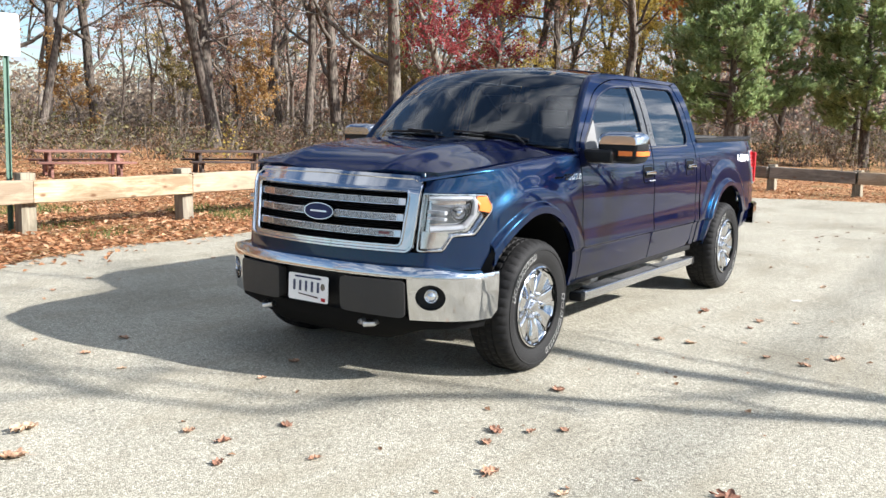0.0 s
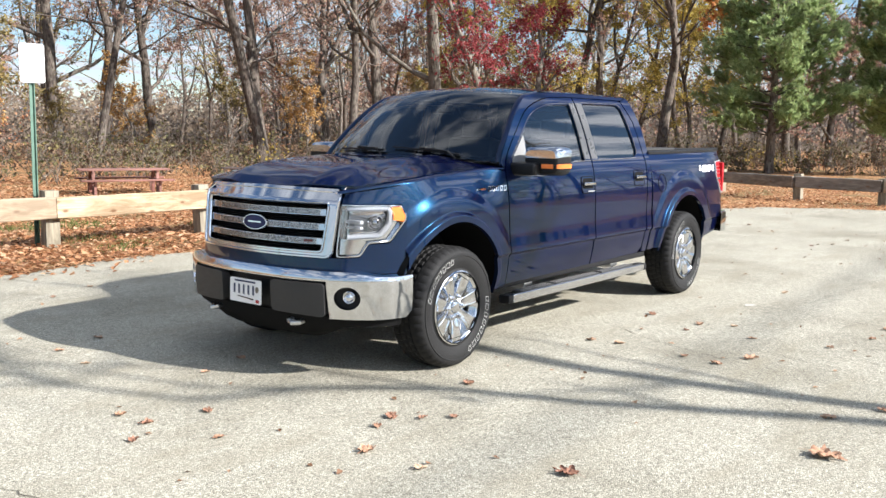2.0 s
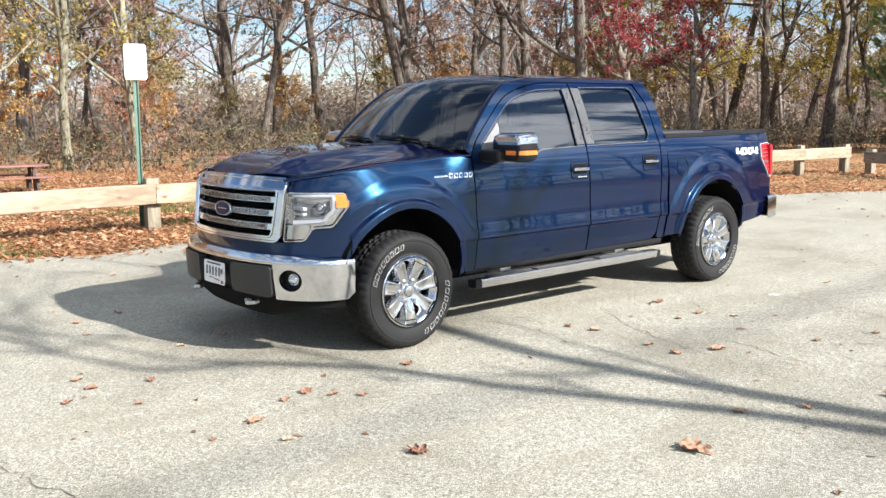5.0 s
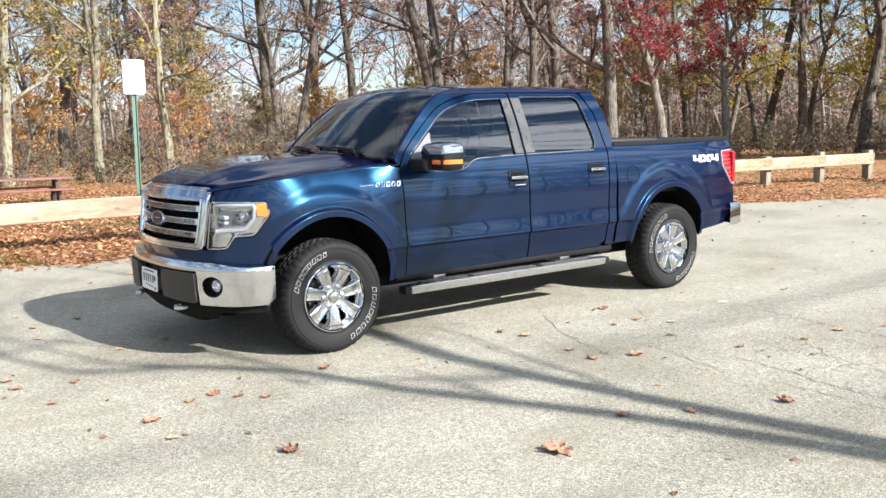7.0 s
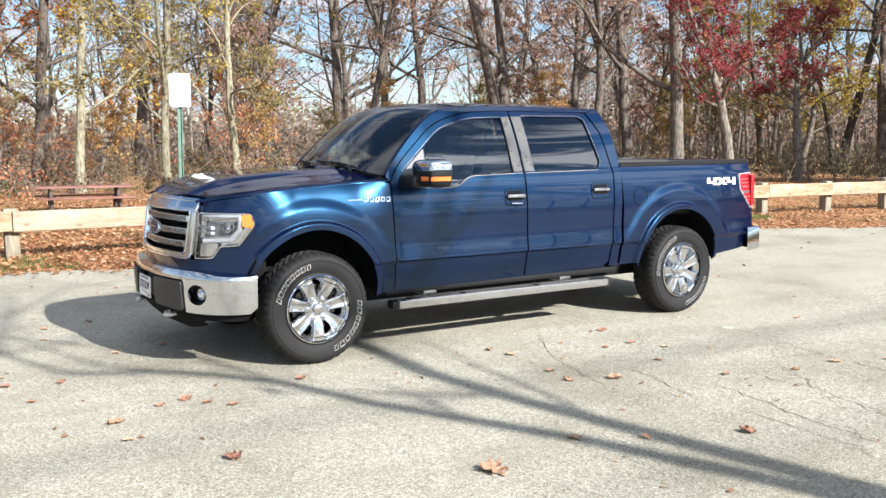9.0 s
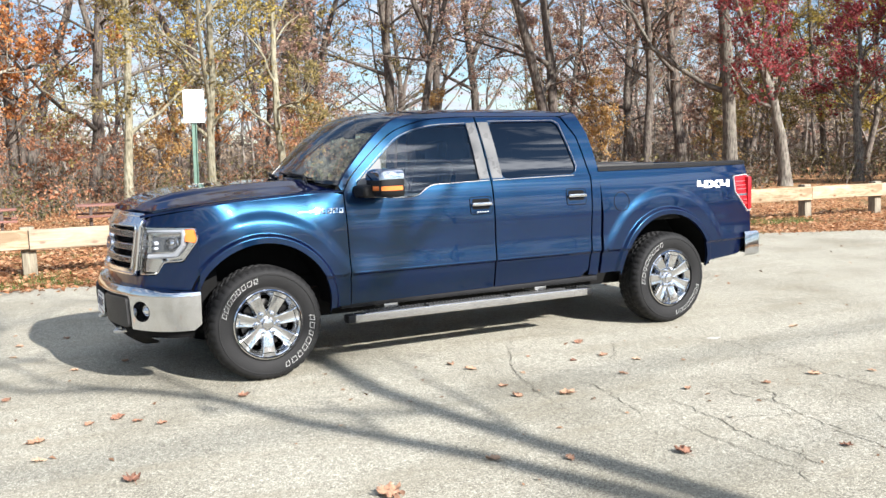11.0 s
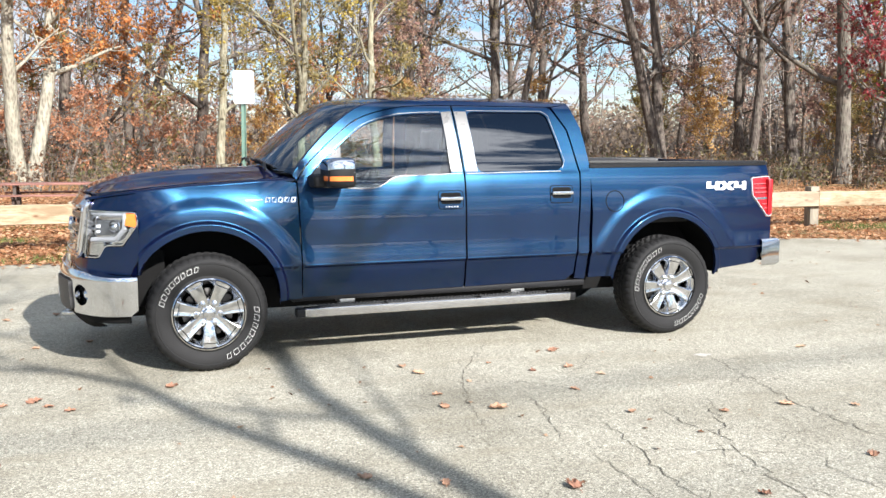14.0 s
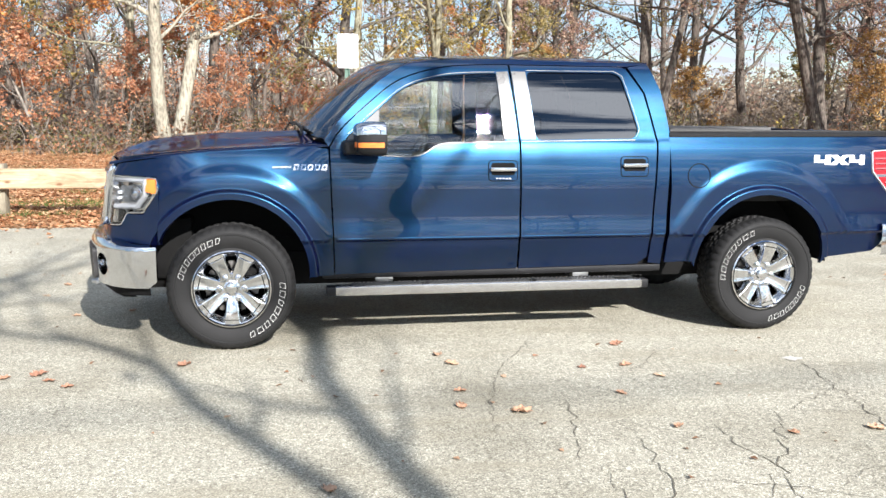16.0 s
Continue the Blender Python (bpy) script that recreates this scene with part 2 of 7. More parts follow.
PLATEINK = mat_simple("slate_blue_plate_ink", (0.045, 0.055, 0.11), 0.5, 0, 0.2, 30)
# matte pale grey that holds the mirror plate's whitish reflection as colour
SAILTRIM = mat_simple("pale_sheen_trim", (0.20, 0.20, 0.198), 0.7, 0.0, 0.1, 15, Specular_IOR_Level=0.2)
RED = mat_simple("red_lamp_plastic", (0.38, 0.010, 0.016), 0.3, 0, 0.15, 25, Specular_IOR_Level=0.35)
REDDARK = mat_simple("deep_red_lamp_plastic", (0.10, 0.004, 0.006), 0.15, 0, 0.15, 25, Coat_Weight=1.0)
AMBER = mat_simple("amber_plastic", (0.88, 0.22, 0.04), 0.35, 0, 0.12, 30)
LAMPDARK = mat_simple("grey_lamp_insert", (0.20, 0.215, 0.235), 0.25, 0.6, 0.2, 30)
LAMPWHITE = mat_simple("pale_lamp_plastic", (0.50, 0.515, 0.54), 0.22, 0.35, 0.12, 20)
LAMPSILVER = mat_simple("silvered_lamp_bowl", (0.70, 0.71, 0.725), 0.10, 1.0, 0.12, 30)
SEAT = mat_simple("charcoal_leather", (0.035, 0.034, 0.035), 0.5, 0, 0.3, 20, 0.3, 250)
DASH = mat_simple("charcoal_dash", (0.030, 0.029, 0.028), 0.6, 0, 0.3, 20, 0.3, 400)
LINER = mat_simple("bed_liner", (0.020, 0.020, 0.020), 0.8, 0, 0.4, 30, 0.5, 200)
TONNEAU = mat_simple("tonneau_vinyl", (0.03, 0.029, 0.028), 0.6, 0, 0.3, 20, 0.4, 400)
STEPPAD = mat_simple("step_rubber", (0.016, 0.016, 0.016), 0.5, 0, 0.3, 40, 0.2, 200)
STEPGREY = mat_simple("running_board_aluminium", (0.56, 0.56, 0.565), 0.24, 0.95, 0.15, 20, 0.1, 300)
STEEL = mat_simple("rotor_steel", (0.22, 0.21, 0.20), 0.45, 1.0, 0.3, 30)
GLASS = mat_glass("window_glass", (0.84, 0.95, 0.93), 0.0, 1.9)
SCREEN = mat_glass("windscreen_glass", (0.80, 0.90, 0.87), 0.0, 1.95)
PRIVACY = mat_glass("privacy_glass", (0.035, 0.036, 0.04), 0.0, 1.9)
LENS = mat_glass("clear_lens", (0.93, 0.94, 0.95))
SIGNWHITE = mat_simple("sign_white", (0.80, 0.80, 0.79), 0.45, 0, 0.04, 6)
GREENSTEEL = mat_simple("green_painted_steel", (0.10, 0.18, 0.135), 0.5, 0.1, 0.4, 10, 0.2, 100)
ASPHALT = mat_asphalt()
LITTER = mat_litter()
CRACK = mat_simple("crack_dirt", (0.15, 0.132, 0.10), 0.95, 0, 0.5, 30, 0.5, 200)
PATCH = mat_simple("pale_chipped_stone", (0.50, 0.475, 0.42), 0.9, 0, 0.3, 60, 0.5, 200)
TIMBER = mat_wood("pale_treated_timber", (0.30, 0.205, 0.115), (0.50, 0.405, 0.285), 0.3)
# darker, greyer timber: the shade of trees on some rails is in the colour
TIMBERGREY = mat_wood("grey_shaded_timber", (0.16, 0.135, 0.11), (0.34, 0.30, 0.25), 0.3)
POSTWOOD = mat_wood("post_timber", (0.18, 0.155, 0.11), (0.36, 0.32, 0.24), 0.3, (9, 9, 0.6))
TABLEWOOD = mat_wood("red_stained_timber", (0.17, 0.07, 0.055), (0.34, 0.165, 0.135), 0.15)
TABLEDARK = mat_wood("dark_stained_timber", (0.05, 0.035, 0.03), (0.12, 0.085, 0.075), 0.1)
BARK = mat_bark("dark_oak_bark", (0.034, 0.028, 0.024), (0.138, 0.113, 0.096), 0.16)
BARKGREY = mat_bark("grey_bark", (0.056, 0.048, 0.041), (0.185, 0.163, 0.137), 0.2)
BARKPALE = mat_bark("pale_lichened_bark", (0.10, 0.09, 0.06), (0.26, 0.235, 0.165), 0.4)
BARKLIGHT = mat_bark("light_grey_bark", (0.14, 0.125, 0.095), (0.34, 0.31, 0.245), 0.5)
TWIG = mat_bark("thin_twigs", (0.095, 0.083, 0.074), (0.26, 0.23, 0.195))
BRUSHSTEM = mat_bark("brush_stems", (0.075, 0.063, 0.052), (0.20, 0.17, 0.138))
RUST = mat_leaf("rust_oak_leaves", [(0.0, (0.25, 0.135, 0.115)), (0.4, (0.42, 0.26, 0.205)), (0.8, (0.54, 0.38, 0.275)), (1.0, (0.61, 0.49, 0.34))], 0.6, 0.5)
BRUSHBROWN = mat_leaf("dull_brown_brush_leaves", [(0.0, (0.085, 0.052, 0.037)), (0.5, (0.16, 0.104, 0.07)), (1.0, (0.26, 0.175, 0.11))], 0.6, 0.35)
ORANGE = mat_leaf("orange_leaves", [(0.0, (0.32, 0.11, 0.04)), (0.5, (0.54, 0.21, 0.07)), (1.0, (0.64, 0.35, 0.12))], 0.6, 0.4)
GOLD = mat_leaf("golden_leaves", [(0.0, (0.30, 0.15, 0.05)), (0.5, (0.50, 0.29, 0.10)), (1.0, (0.60, 0.43, 0.18))], 0.6, 0.4)
UNDERGROWTH = mat_leaf("dull_green_brush_leaves", [(0.0, (0.055, 0.058, 0.026)), (0.5, (0.13, 0.118, 0.052)), (1.0, (0.235, 0.20, 0.09))], 0.6, 0.35)
FADED = mat_leaf("faded_pink_leaves", [(0.0, (0.31, 0.115, 0.062)), (0.5, (0.49, 0.23, 0.125)), (1.0, (0.60, 0.37, 0.22))], 0.6, 0.4)
CRIMSON = mat_leaf("crimson_leaves", [(0.0, (0.16, 0.026, 0.03)), (0.5, (0.30, 0.05, 0.055)), (1.0, (0.44, 0.11, 0.11))], 0.6, 0.45)
YELLOW = mat_leaf("yellow_leaves", [(0.0, (0.24, 0.19, 0.045)), (0.5, (0.48, 0.37, 0.085)), (1.0, (0.66, 0.52, 0.14))], 0.6, 0.5)
OLIVE = mat_leaf("olive_leaves", [(0.0, (0.12, 0.105, 0.04)), (0.5, (0.25, 0.20, 0.075)), (1.0, (0.38, 0.29, 0.11))], 0.6, 0.4)
NEEDLE = mat_leaf("pine_needles", [(0.0, (0.19, 0.26, 0.10)), (0.5, (0.335, 0.43, 0.185)), (1.0, (0.47, 0.55, 0.29))], 0.45, 0.45)
FALLEN = mat_leaf("fallen_leaves", [(0.0, (0.19, 0.082, 0.04)), (0.4, (0.40, 0.19, 0.09)), (0.75, (0.53, 0.30, 0.165)), (1.0, (0.61, 0.42, 0.27))])
CRUMB = mat_leaf("leaf_crumbs", [(0.0, (0.16, 0.085, 0.05)), (0.6, (0.30, 0.17, 0.10)), (1.0, (0.42, 0.26, 0.16))])
GRASS = mat_leaf("short_grass", [(0.0, (0.05, 0.09, 0.02)), (1.0, (0.16, 0.20, 0.06))])
FARWOOD = mat_leaf("far_woods", [(0.0, (0.12, 0.095, 0.075)), (0.5, (0.20, 0.155, 0.115)), (1.0, (0.30, 0.23, 0.155))])

# ---- building helpers ----


class Geo:
    """Collects vertices, faces and, where known, vertex normals of one mesh."""

    def __init__(self):
        self.v, self.f, self.n = [], [], []

    def add(self, verts, faces, normals=None):
        o = len(self.v)
        self.v += [tuple(p) for p in verts]
        self.n += [tuple(p) for p in normals] if normals else [(0, 0, 0)] * len(verts)
        self.f += [tuple(i + o for i in f) for f in faces]
        return self

    def box(self, c, size, bevel=0.0, m=None, seg=2):
        bm = bmesh.new()
        bmesh.ops.create_cube(bm, size=1.0)
        bmesh.ops.scale(bm, vec=Vector(size), verts=bm.verts)
        if bevel:
            bmesh.ops.bevel(bm, geom=bm.edges[:], offset=bevel, segments=seg, profile=0.6, affect="EDGES")
        mm = Matrix.Translation(c) @ (m or Matrix())
        bm.verts.index_update()
        self.add([mm @ v.co for v in bm.verts], [[v.index for v in f.verts] for f in bm.faces])
        bm.free()
        return self

    def grid(self, rows, close_u=False, close_v=False, flip=False):
        """Quads over a table of points."""
        a, b = len(rows), len(rows[0])
        faces = []
        for i in range(a if close_u else a - 1):
            for j in range(b if close_v else b - 1):
                q = (i * b + j, i * b + (j + 1) % b, ((i + 1) % a) * b + (j + 1) % b, ((i + 1) % a) * b + j)
                faces.append(q[::-1] if flip else q)
        return self.add([p for r in rows for p in r], faces)

    def tube(self, pts, radii, sides=8, cap=True):
        pts = [Vector(p) for p in pts]
        rows, ref = [], Vector((0.31, 0.87, 0.21))
        for i, p in enumerate(pts):
            d = (pts[min(i + 1, len(pts) - 1)] - pts[max(i - 1, 0)]).normalized()
            u = d.cross(ref)
            u = u.normalized() if u.length > 1e-4 else d.orthogonal().normalized()
            w = d.cross(u)
            r = radii[i] if isinstance(radii, (list, tuple)) else radii
            rows.append([p + (u * math.cos(k * math.tau / sides) + w * math.sin(k * math.tau / sides)) * r for k in range(sides)])
        o = len(self.v)
        self.grid(rows, close_v=True)
        if cap:
            n = len(pts)
            self.f.append(tuple(o + k for k in range(sides))[::-1])
            self.f.append(tuple(o + (n - 1) * sides + k for k in range(sides)))
        return self

    def lathe(self, profile, centre, seg=48, wobble=None, closed=False):
        """Turns (radius, y) round an axis along y through centre."""
        cx, cy, cz = centre
        rows = []
        for i, (r, y) in enumerate(profile):
            rows.append([(cx + math.cos(a) * rr, cy + y, cz + math.sin(a) * rr) for a, rr in ((k * math.tau / seg, r + (wobble(i, k) if wobble else 0)) for k in range(seg))])
        return self.grid(rows, close_u=closed, close_v=True)

    def mesh(self, name, angle=32):
        me = bpy.data.meshes.new(name)
        me.from_pydata(self.v, [], self.f)
        me.update()
        bm = bmesh.new()
        bm.from_mesh(me)
        known = any(any(n) for n in self.n)
        if not known:
            bmesh.ops.recalc_face_normals(bm, faces=bm.faces)
            bm.to_mesh(me)
        bm.free()
        me.polygons.foreach_set("use_smooth", [angle > 0] * len(me.polygons))
        if angle > 0:
            me.set_sharp_from_angle(angle=radians(angle))
        if known:
            me.normals_split_custom_set_from_vertices(self.n)
        return me


def part(name, geo, material, parent, label="", angle=32):
    """Links a mesh as one object under a thing or part."""
    me = geo.mesh(name, angle) if isinstance(geo, Geo) else geo
    if not me.materials:
        me.materials.append(material)
    ob = new(name, me)
    if parent is not None:
        ob.parent = parent
        ob.matrix_parent_inverse = parent.matrix_world.inverted() if parent.type == "EMPTY" else Matrix()
    if label:
        ob["label"] = label
    return ob


def thing(name, label, category, at=(0, 0, 0), group="", kind=""):
    ob = new(name)
    ob.location = at
    ob.empty_display_size = 0.2
    return tagged(ob, label, category, group, kind)


def mix(a, b, t):
    return a + (b - a) * t


def smooth(a, b, x):
    t = min(1.0, max(0.0, (x - a) / (b - a)))
    return t * t * (3 - 2 * t)


def lerp_table(table, x):
    if x <= table[0][0]:
        return table[0][1]
    for (x0, y0), (x1, y1) in zip(table, table[1:]):
        if x <= x1:
            return mix(y0, y1, (x - x0) / (x1 - x0))
    return table[-1][1]


def curve_table(table, x):
    """Cubic (Catmull-Rom) reading of a table."""
    n = len(table)
    if x <= table[0][0]:
        return table[0][1]
    if x >= table[-1][0]:
        return table[-1][1]
    i = max(k for k in range(n - 1) if table[k][0] <= x)
    (x0, y0), (x1, y1) = table[i], table[i + 1]
    s = lambda k: (table[min(k + 1, n - 1)][1] - table[max(k - 1, 0)][1]) / (table[min(k + 1, n - 1)][0] - table[max(k - 1, 0)][0])
    h, t = x1 - x0, (x - x0) / (x1 - x0)
    return (2 * t**3 - 3 * t**2 + 1) * y0 + (t**3 - 2 * t**2 + t) * h * s(i) + (-2 * t**3 + 3 * t**2) * y1 + (t**3 - t**2) * h * s(i + 1)


def inside(points, poly):
    """Which of the points (n, 2) lie in the polygon."""
    x, y = points[:, 0], points[:, 1]
    res = np.zeros(len(points), bool)
    for (x0, y0), (x1, y1) in zip(poly, np.roll(poly, -1, axis=0)):
        hit = (y0 > y) != (y1 > y)
        res ^= hit & (x < (x1 - x0) * (y - y0) / ((y1 - y0) if y1 != y0 else 1e-9) + x0)
    return res


def densify(loop, step):
    out = []
    for a, b in zip(loop, loop[1:] + loop[:1]):
        k = max(1, int(math.ceil(math.dist(a, b) / step)))
        out += [(mix(a[0], b[0], i / k), mix(a[1], b[1], i / k)) for i in range(k)]
    return out


def rounded(loop, radius, n=4):
    """A polygon with its corners rounded."""
    out = []
    for i, p in enumerate(loop):
        a, b = Vector(loop[i - 1]), Vector(loop[(i + 1) % len(loop)])
        p = Vector(p)
        r = min(radius, (a - p).length * 0.45, (b - p).length * 0.45)
        s, e = p + (a - p).normalized() * r, p + (b - p).normalized() * r
        for k in range(n + 1):
            t = k / n
            q = s * (1 - t) ** 2 + p * 2 * t * (1 - t) + e * t * t
            out.append((q.x, q.y))
    return out


def panel(geo, outline, fmap, holes=(), step=0.04, depth=0.02, off=0.0, centre=(0, 0, 0.9), rows=(), rings=()):
    """A sheet that fills a flat outline, laid onto a curved surface, with its edges turned inwards."""
    from mathutils.geometry import delaunay_2d_cdt
    loops = [densify(list(l), step) for l in (outline, *holes)]
    pts, edges = [], []
    for l in loops:
        o = len(pts)
        pts += l
        edges += [(o + i, o + (i + 1) % len(l)) for i in range(len(l))]
    arr = [np.array(l) for l in loops]
    lo, hi = arr[0].min(0), arr[0].max(0)
    gx, gy = np.meshgrid(np.arange(lo[0] + step / 2, hi[0], step), np.arange(lo[1] + step / 2, hi[1], step))
    cand = np.stack([gx.ravel(), gy.ravel()], 1)
    if rows:
        lo_r, hi_r = min(rows) - 0.012, max(rows) + 0.012
        cand = cand[(cand[:, 1] < lo_r) | (cand[:, 1] > hi_r)]
        us = np.arange(lo[0] + step / 2, hi[0], step)
        cand = np.concatenate([cand] + [np.stack([us, np.full(len(us), v)], 1) for v in rows])
    for cx, cy, radii in rings:
        d = np.hypot(cand[:, 0] - cx, cand[:, 1] - cy)
        for band in radii:
            far = (d < min(band) - 0.012) | (d > max(band) + 0.012)
            cand, d = cand[far], d[far]
    for cx, cy, radii in rings:
        for band in radii:
            for r in band:
                a = np.arange(0, math.tau, math.tau / 220)
                cand = np.concatenate([cand, np.stack([cx + r * np.cos(a), cy + r * np.sin(a)], 1)])
    ok = inside(cand, arr[0])
    for h in arr[1:]:
        ok &= ~inside(cand, h)
    cand = cand[ok]
    rim = np.array(pts)
    if len(cand):
        d = np.sqrt(((cand[:, None, :] - rim[None]) ** 2).sum(2)).min(1)
        cand = cand[d > 0.006]
    allp = [Vector(p) for p in pts] + [Vector(p) for p in cand]
    v2, _, tris, *_ = delaunay_2d_cdt(allp, edges, [], 0, 1e-5)
    mid = np.array([[sum(v2[i][0] for i in t) / 3, sum(v2[i][1] for i in t) / 3] for t in tris])
    ok = inside(mid, arr[0])
    for h in arr[1:]:
        ok &= ~inside(mid, h)

    def place(u, v):
        p, e = Vector(fmap(u, v)), 0.004
        n = (Vector(fmap(u + e, v)) - Vector(fmap(u - e, v))).cross(Vector(fmap(u, v + e)) - Vector(fmap(u, v - e))).normalized()
        c = Vector((p.x * 0.8, centre[1], centre[2]))
        if n.dot(p - c) < 0:
            n = -n
        return p + n * off, n

    placed = [place(*p) for p in v2]
    verts, norms = [p for p, n in placed], [n for p, n in placed]
    faces = []
    for t, k in zip(tris, ok):
        if k:
            a, b, c = (verts[i] for i in t)
            faces.append(tuple(t) if (b - a).cross(c - a).dot(norms[t[0]]) > 0 else tuple(t)[::-1])
    geo.add(verts, faces, norms)
    if depth:
        for l in loops:
            q = [place(*p) for p in l]
            rows = [[p - n * 0.0005 for p, n in q], [p - n * depth for p, n in q]]
            o = len(geo.v)
            geo.grid(rows, close_v=True)
    return geo


def ribbon(geo, loop, fmap, width, off=0.004, step=0.03, closed=True, lift=0.006, centre=(0, 0, 0.9)):
    """A narrow raised moulding along a line on a curved surface."""
    pts = densify(loop, step) if closed else densify(loop, step)[: None]
    if not closed:
        full = []
        for a, b in zip(loop, loop[1:]):
            k = max(1, int(math.dist(a, b) / step))
            full += [(mix(a[0], b[0], i / k), mix(a[1], b[1], i / k)) for i in range(k)]
        pts = full + [loop[-1]]
    rows, n = [], len(pts)
    for i, (u, v) in enumerate(pts):
        a, b = (pts[(i - 1) % n], pts[(i + 1) % n]) if closed else (pts[max(0, i - 1)], pts[min(n - 1, i + 1)])
        t = Vector((b[0] - a[0], b[1] - a[1]))
        t = t.normalized() if t.length else Vector((1, 0))
        w = Vector((-t.y, t.x)) * width / 2
        e = 0.004
        nn = (Vector(fmap(u + e, v)) - Vector(fmap(u - e, v))).cross(Vector(fmap(u, v + e)) - Vector(fmap(u, v - e))).normalized()
        p = Vector(fmap(u, v))
        if nn.dot(p - Vector((p.x * 0.8, centre[1], centre[2]))) < 0:
            nn = -nn
        A, B = Vector(fmap(u - w.x, v - w.y)), Vector(fmap(u + w.x, v + w.y))
        rows.append([A - nn * 0.004, A + nn * off, A * 0.75 + B * 0.25 + nn * (off + lift), A * 0.25 + B * 0.75 + nn * (off + lift), B + nn * off, B - nn * 0.004])
    return geo.grid(rows, close_u=closed)

# ---- the pickup ----
FRONT_AXLE, REAR_AXLE, HUB_Z = -1.842, 1.835, 0.398
SIDE = [(0.40, 0.888), (0.47, 0.905), (0.55, 0.922), (0.66, 0.940), (0.684, 0.944), (0.694, 0.9570), (0.703, 0.9628), (0.710, 0.9612), (0.722, 0.9604), (0.75, 0.9574), (0.78, 0.9540), (0.81, 0.9508), (0.84, 0.9486), (0.87, 0.9474), (0.90, 0.9468), (0.96, 0.9460), (1.0, 0.9454), (1.04, 0.9440), (1.08, 0.9412), (1.12, 0.9372), (1.16, 0.9320), (1.20, 0.9262), (1.24, 0.9195), (1.28, 0.9110), (1.31, 0.9025), (1.33, 0.8960), (1.35, 0.8875), (1.40, 0.8715), (1.50, 0.845), (1.60, 0.814), (1.70, 0.778), (1.80, 0.736), (1.84, 0.7145), (1.88, 0.682)]
CREASE = (0.678, 0.684, 0.689, 0.694, 0.699, 0.703, 0.7065, 0.710, 0.716, 0.722)
ARCHES = [(FRONT_AXLE - 0.003, 0.475, 0.497, 0.675), (1.812, 0.483, 0.490, 0.69)]


def half_width(x, z):
    """How far the body's skin stands from the middle plane."""
    w = curve_table(SIDE, z)
    if x < -2.0:
        w -= 0.83 * (-2.0 - x) ** 2
    if x > 2.3:
        w -= 0.16 * (x - 2.3) ** 2
    # the front wings roll over towards the hood
    if x < -1.22 and z > 1.0:
        w -= 0.55 * (min(z, 1.35) - 1.0) ** 2 * smooth(1.22, 1.5, -x) * (1 - smooth(1.95, 2.28, -x))
    for cx, cz, r0, r1 in ARCHES:
        r = math.hypot(x - cx, z - cz)
        if r < r1 + 0.12:
            fade = smooth(0.44, 0.60, z) * 0.35 + 0.65
            lip = 0.034 * (1 - smooth(r0 + 0.040, r0 + 0.066, r))
            haunch = 0.017 * (1 - smooth(r1 - 0.045, r1 + 0.05, r)) * smooth(0.66, 0.86, z)
            w += (lip + haunch) * fade
    return w


def arch_rings(k):
    cx, cz, r0, r1 = ARCHES[k]
    return [(cx, cz, ([r0 + d for d in (0.010, 0.022, 0.034, 0.041, 0.047, 0.053, 0.059, 0.066, 0.074)], [r1 + d for d in (-0.045, -0.03, -0.015, 0.0, 0.015, 0.03, 0.05)]))]


def side(s, off=0.0):
    return lambda x, z: (x, s * (half_width(x, z) + off), z)


def arch_points(k, n=28, a0=-8, a1=188, grow=0.0):
    cx, cz, r0, _ = ARCHES[k]
    return [(cx + (r0 + grow) * math.cos(radians(mix(a1, a0, i / n))), cz + (r0 + grow) * math.sin(radians(mix(a1, a0, i / n)))) for i in range(n + 1)]


def nose_plan():
    """The body's plan line from the middle of the nose round to the front door."""
    pts = [(-2.70 + 0.12 * (y / 0.69) ** 2, y) for y in np.linspace(0, 0.68, 24)]
    pts += [(x, 0.966 - 0.83 * (-2.0 - x) ** 2 if x < -2 else 0.966) for x in np.linspace(-2.57, -1.9, 30)]
    s, out = 0.0, [(0.0, *pts[0])]
    for a, b in zip(pts, pts[1:]):
        s += math.dist(a, b)
        out.append((s, *b))
    return out


NOSE = nose_plan()
NOSE_X, NOSE_Y = [(s, x) for s, x, y in NOSE], [(s, y) for s, x, y in NOSE]


def nose(u, z, off=0.0):
    a = abs(u)
    x, y = lerp_table(NOSE_X, a), lerp_table(NOSE_Y, a)
    x0, y0 = lerp_table(NOSE_X, a - 0.03 if a > 0.03 else 0), lerp_table(NOSE_Y, a - 0.03 if a > 0.03 else 0)
    x1, y1 = lerp_table(NOSE_X, a + 0.03), lerp_table(NOSE_Y, a + 0.03)
    t = Vector((x1 - x0, y1 - y0)).normalized()
    y += (curve_table(SIDE, z) - 0.966) * smooth(0.62, 1.0, a) * (1.0 if z > 1.06 else 0.0)
    lean = (0.13 * (z - 0.95) + 0.55 * max(0.0, z - 1.115)) * (1 - smooth(0.55, 1.0, a))
    return (x - t.y * off + lean, math.copysign(1, u) * (y + t.x * off), z)


def fender_line(x):
    return curve_table([(-2.62, 1.165), (-2.42, 1.205), (-2.06, 1.25), (-1.7, 1.272), (-1.42, 1.288), (-1.2, 1.30)], x)


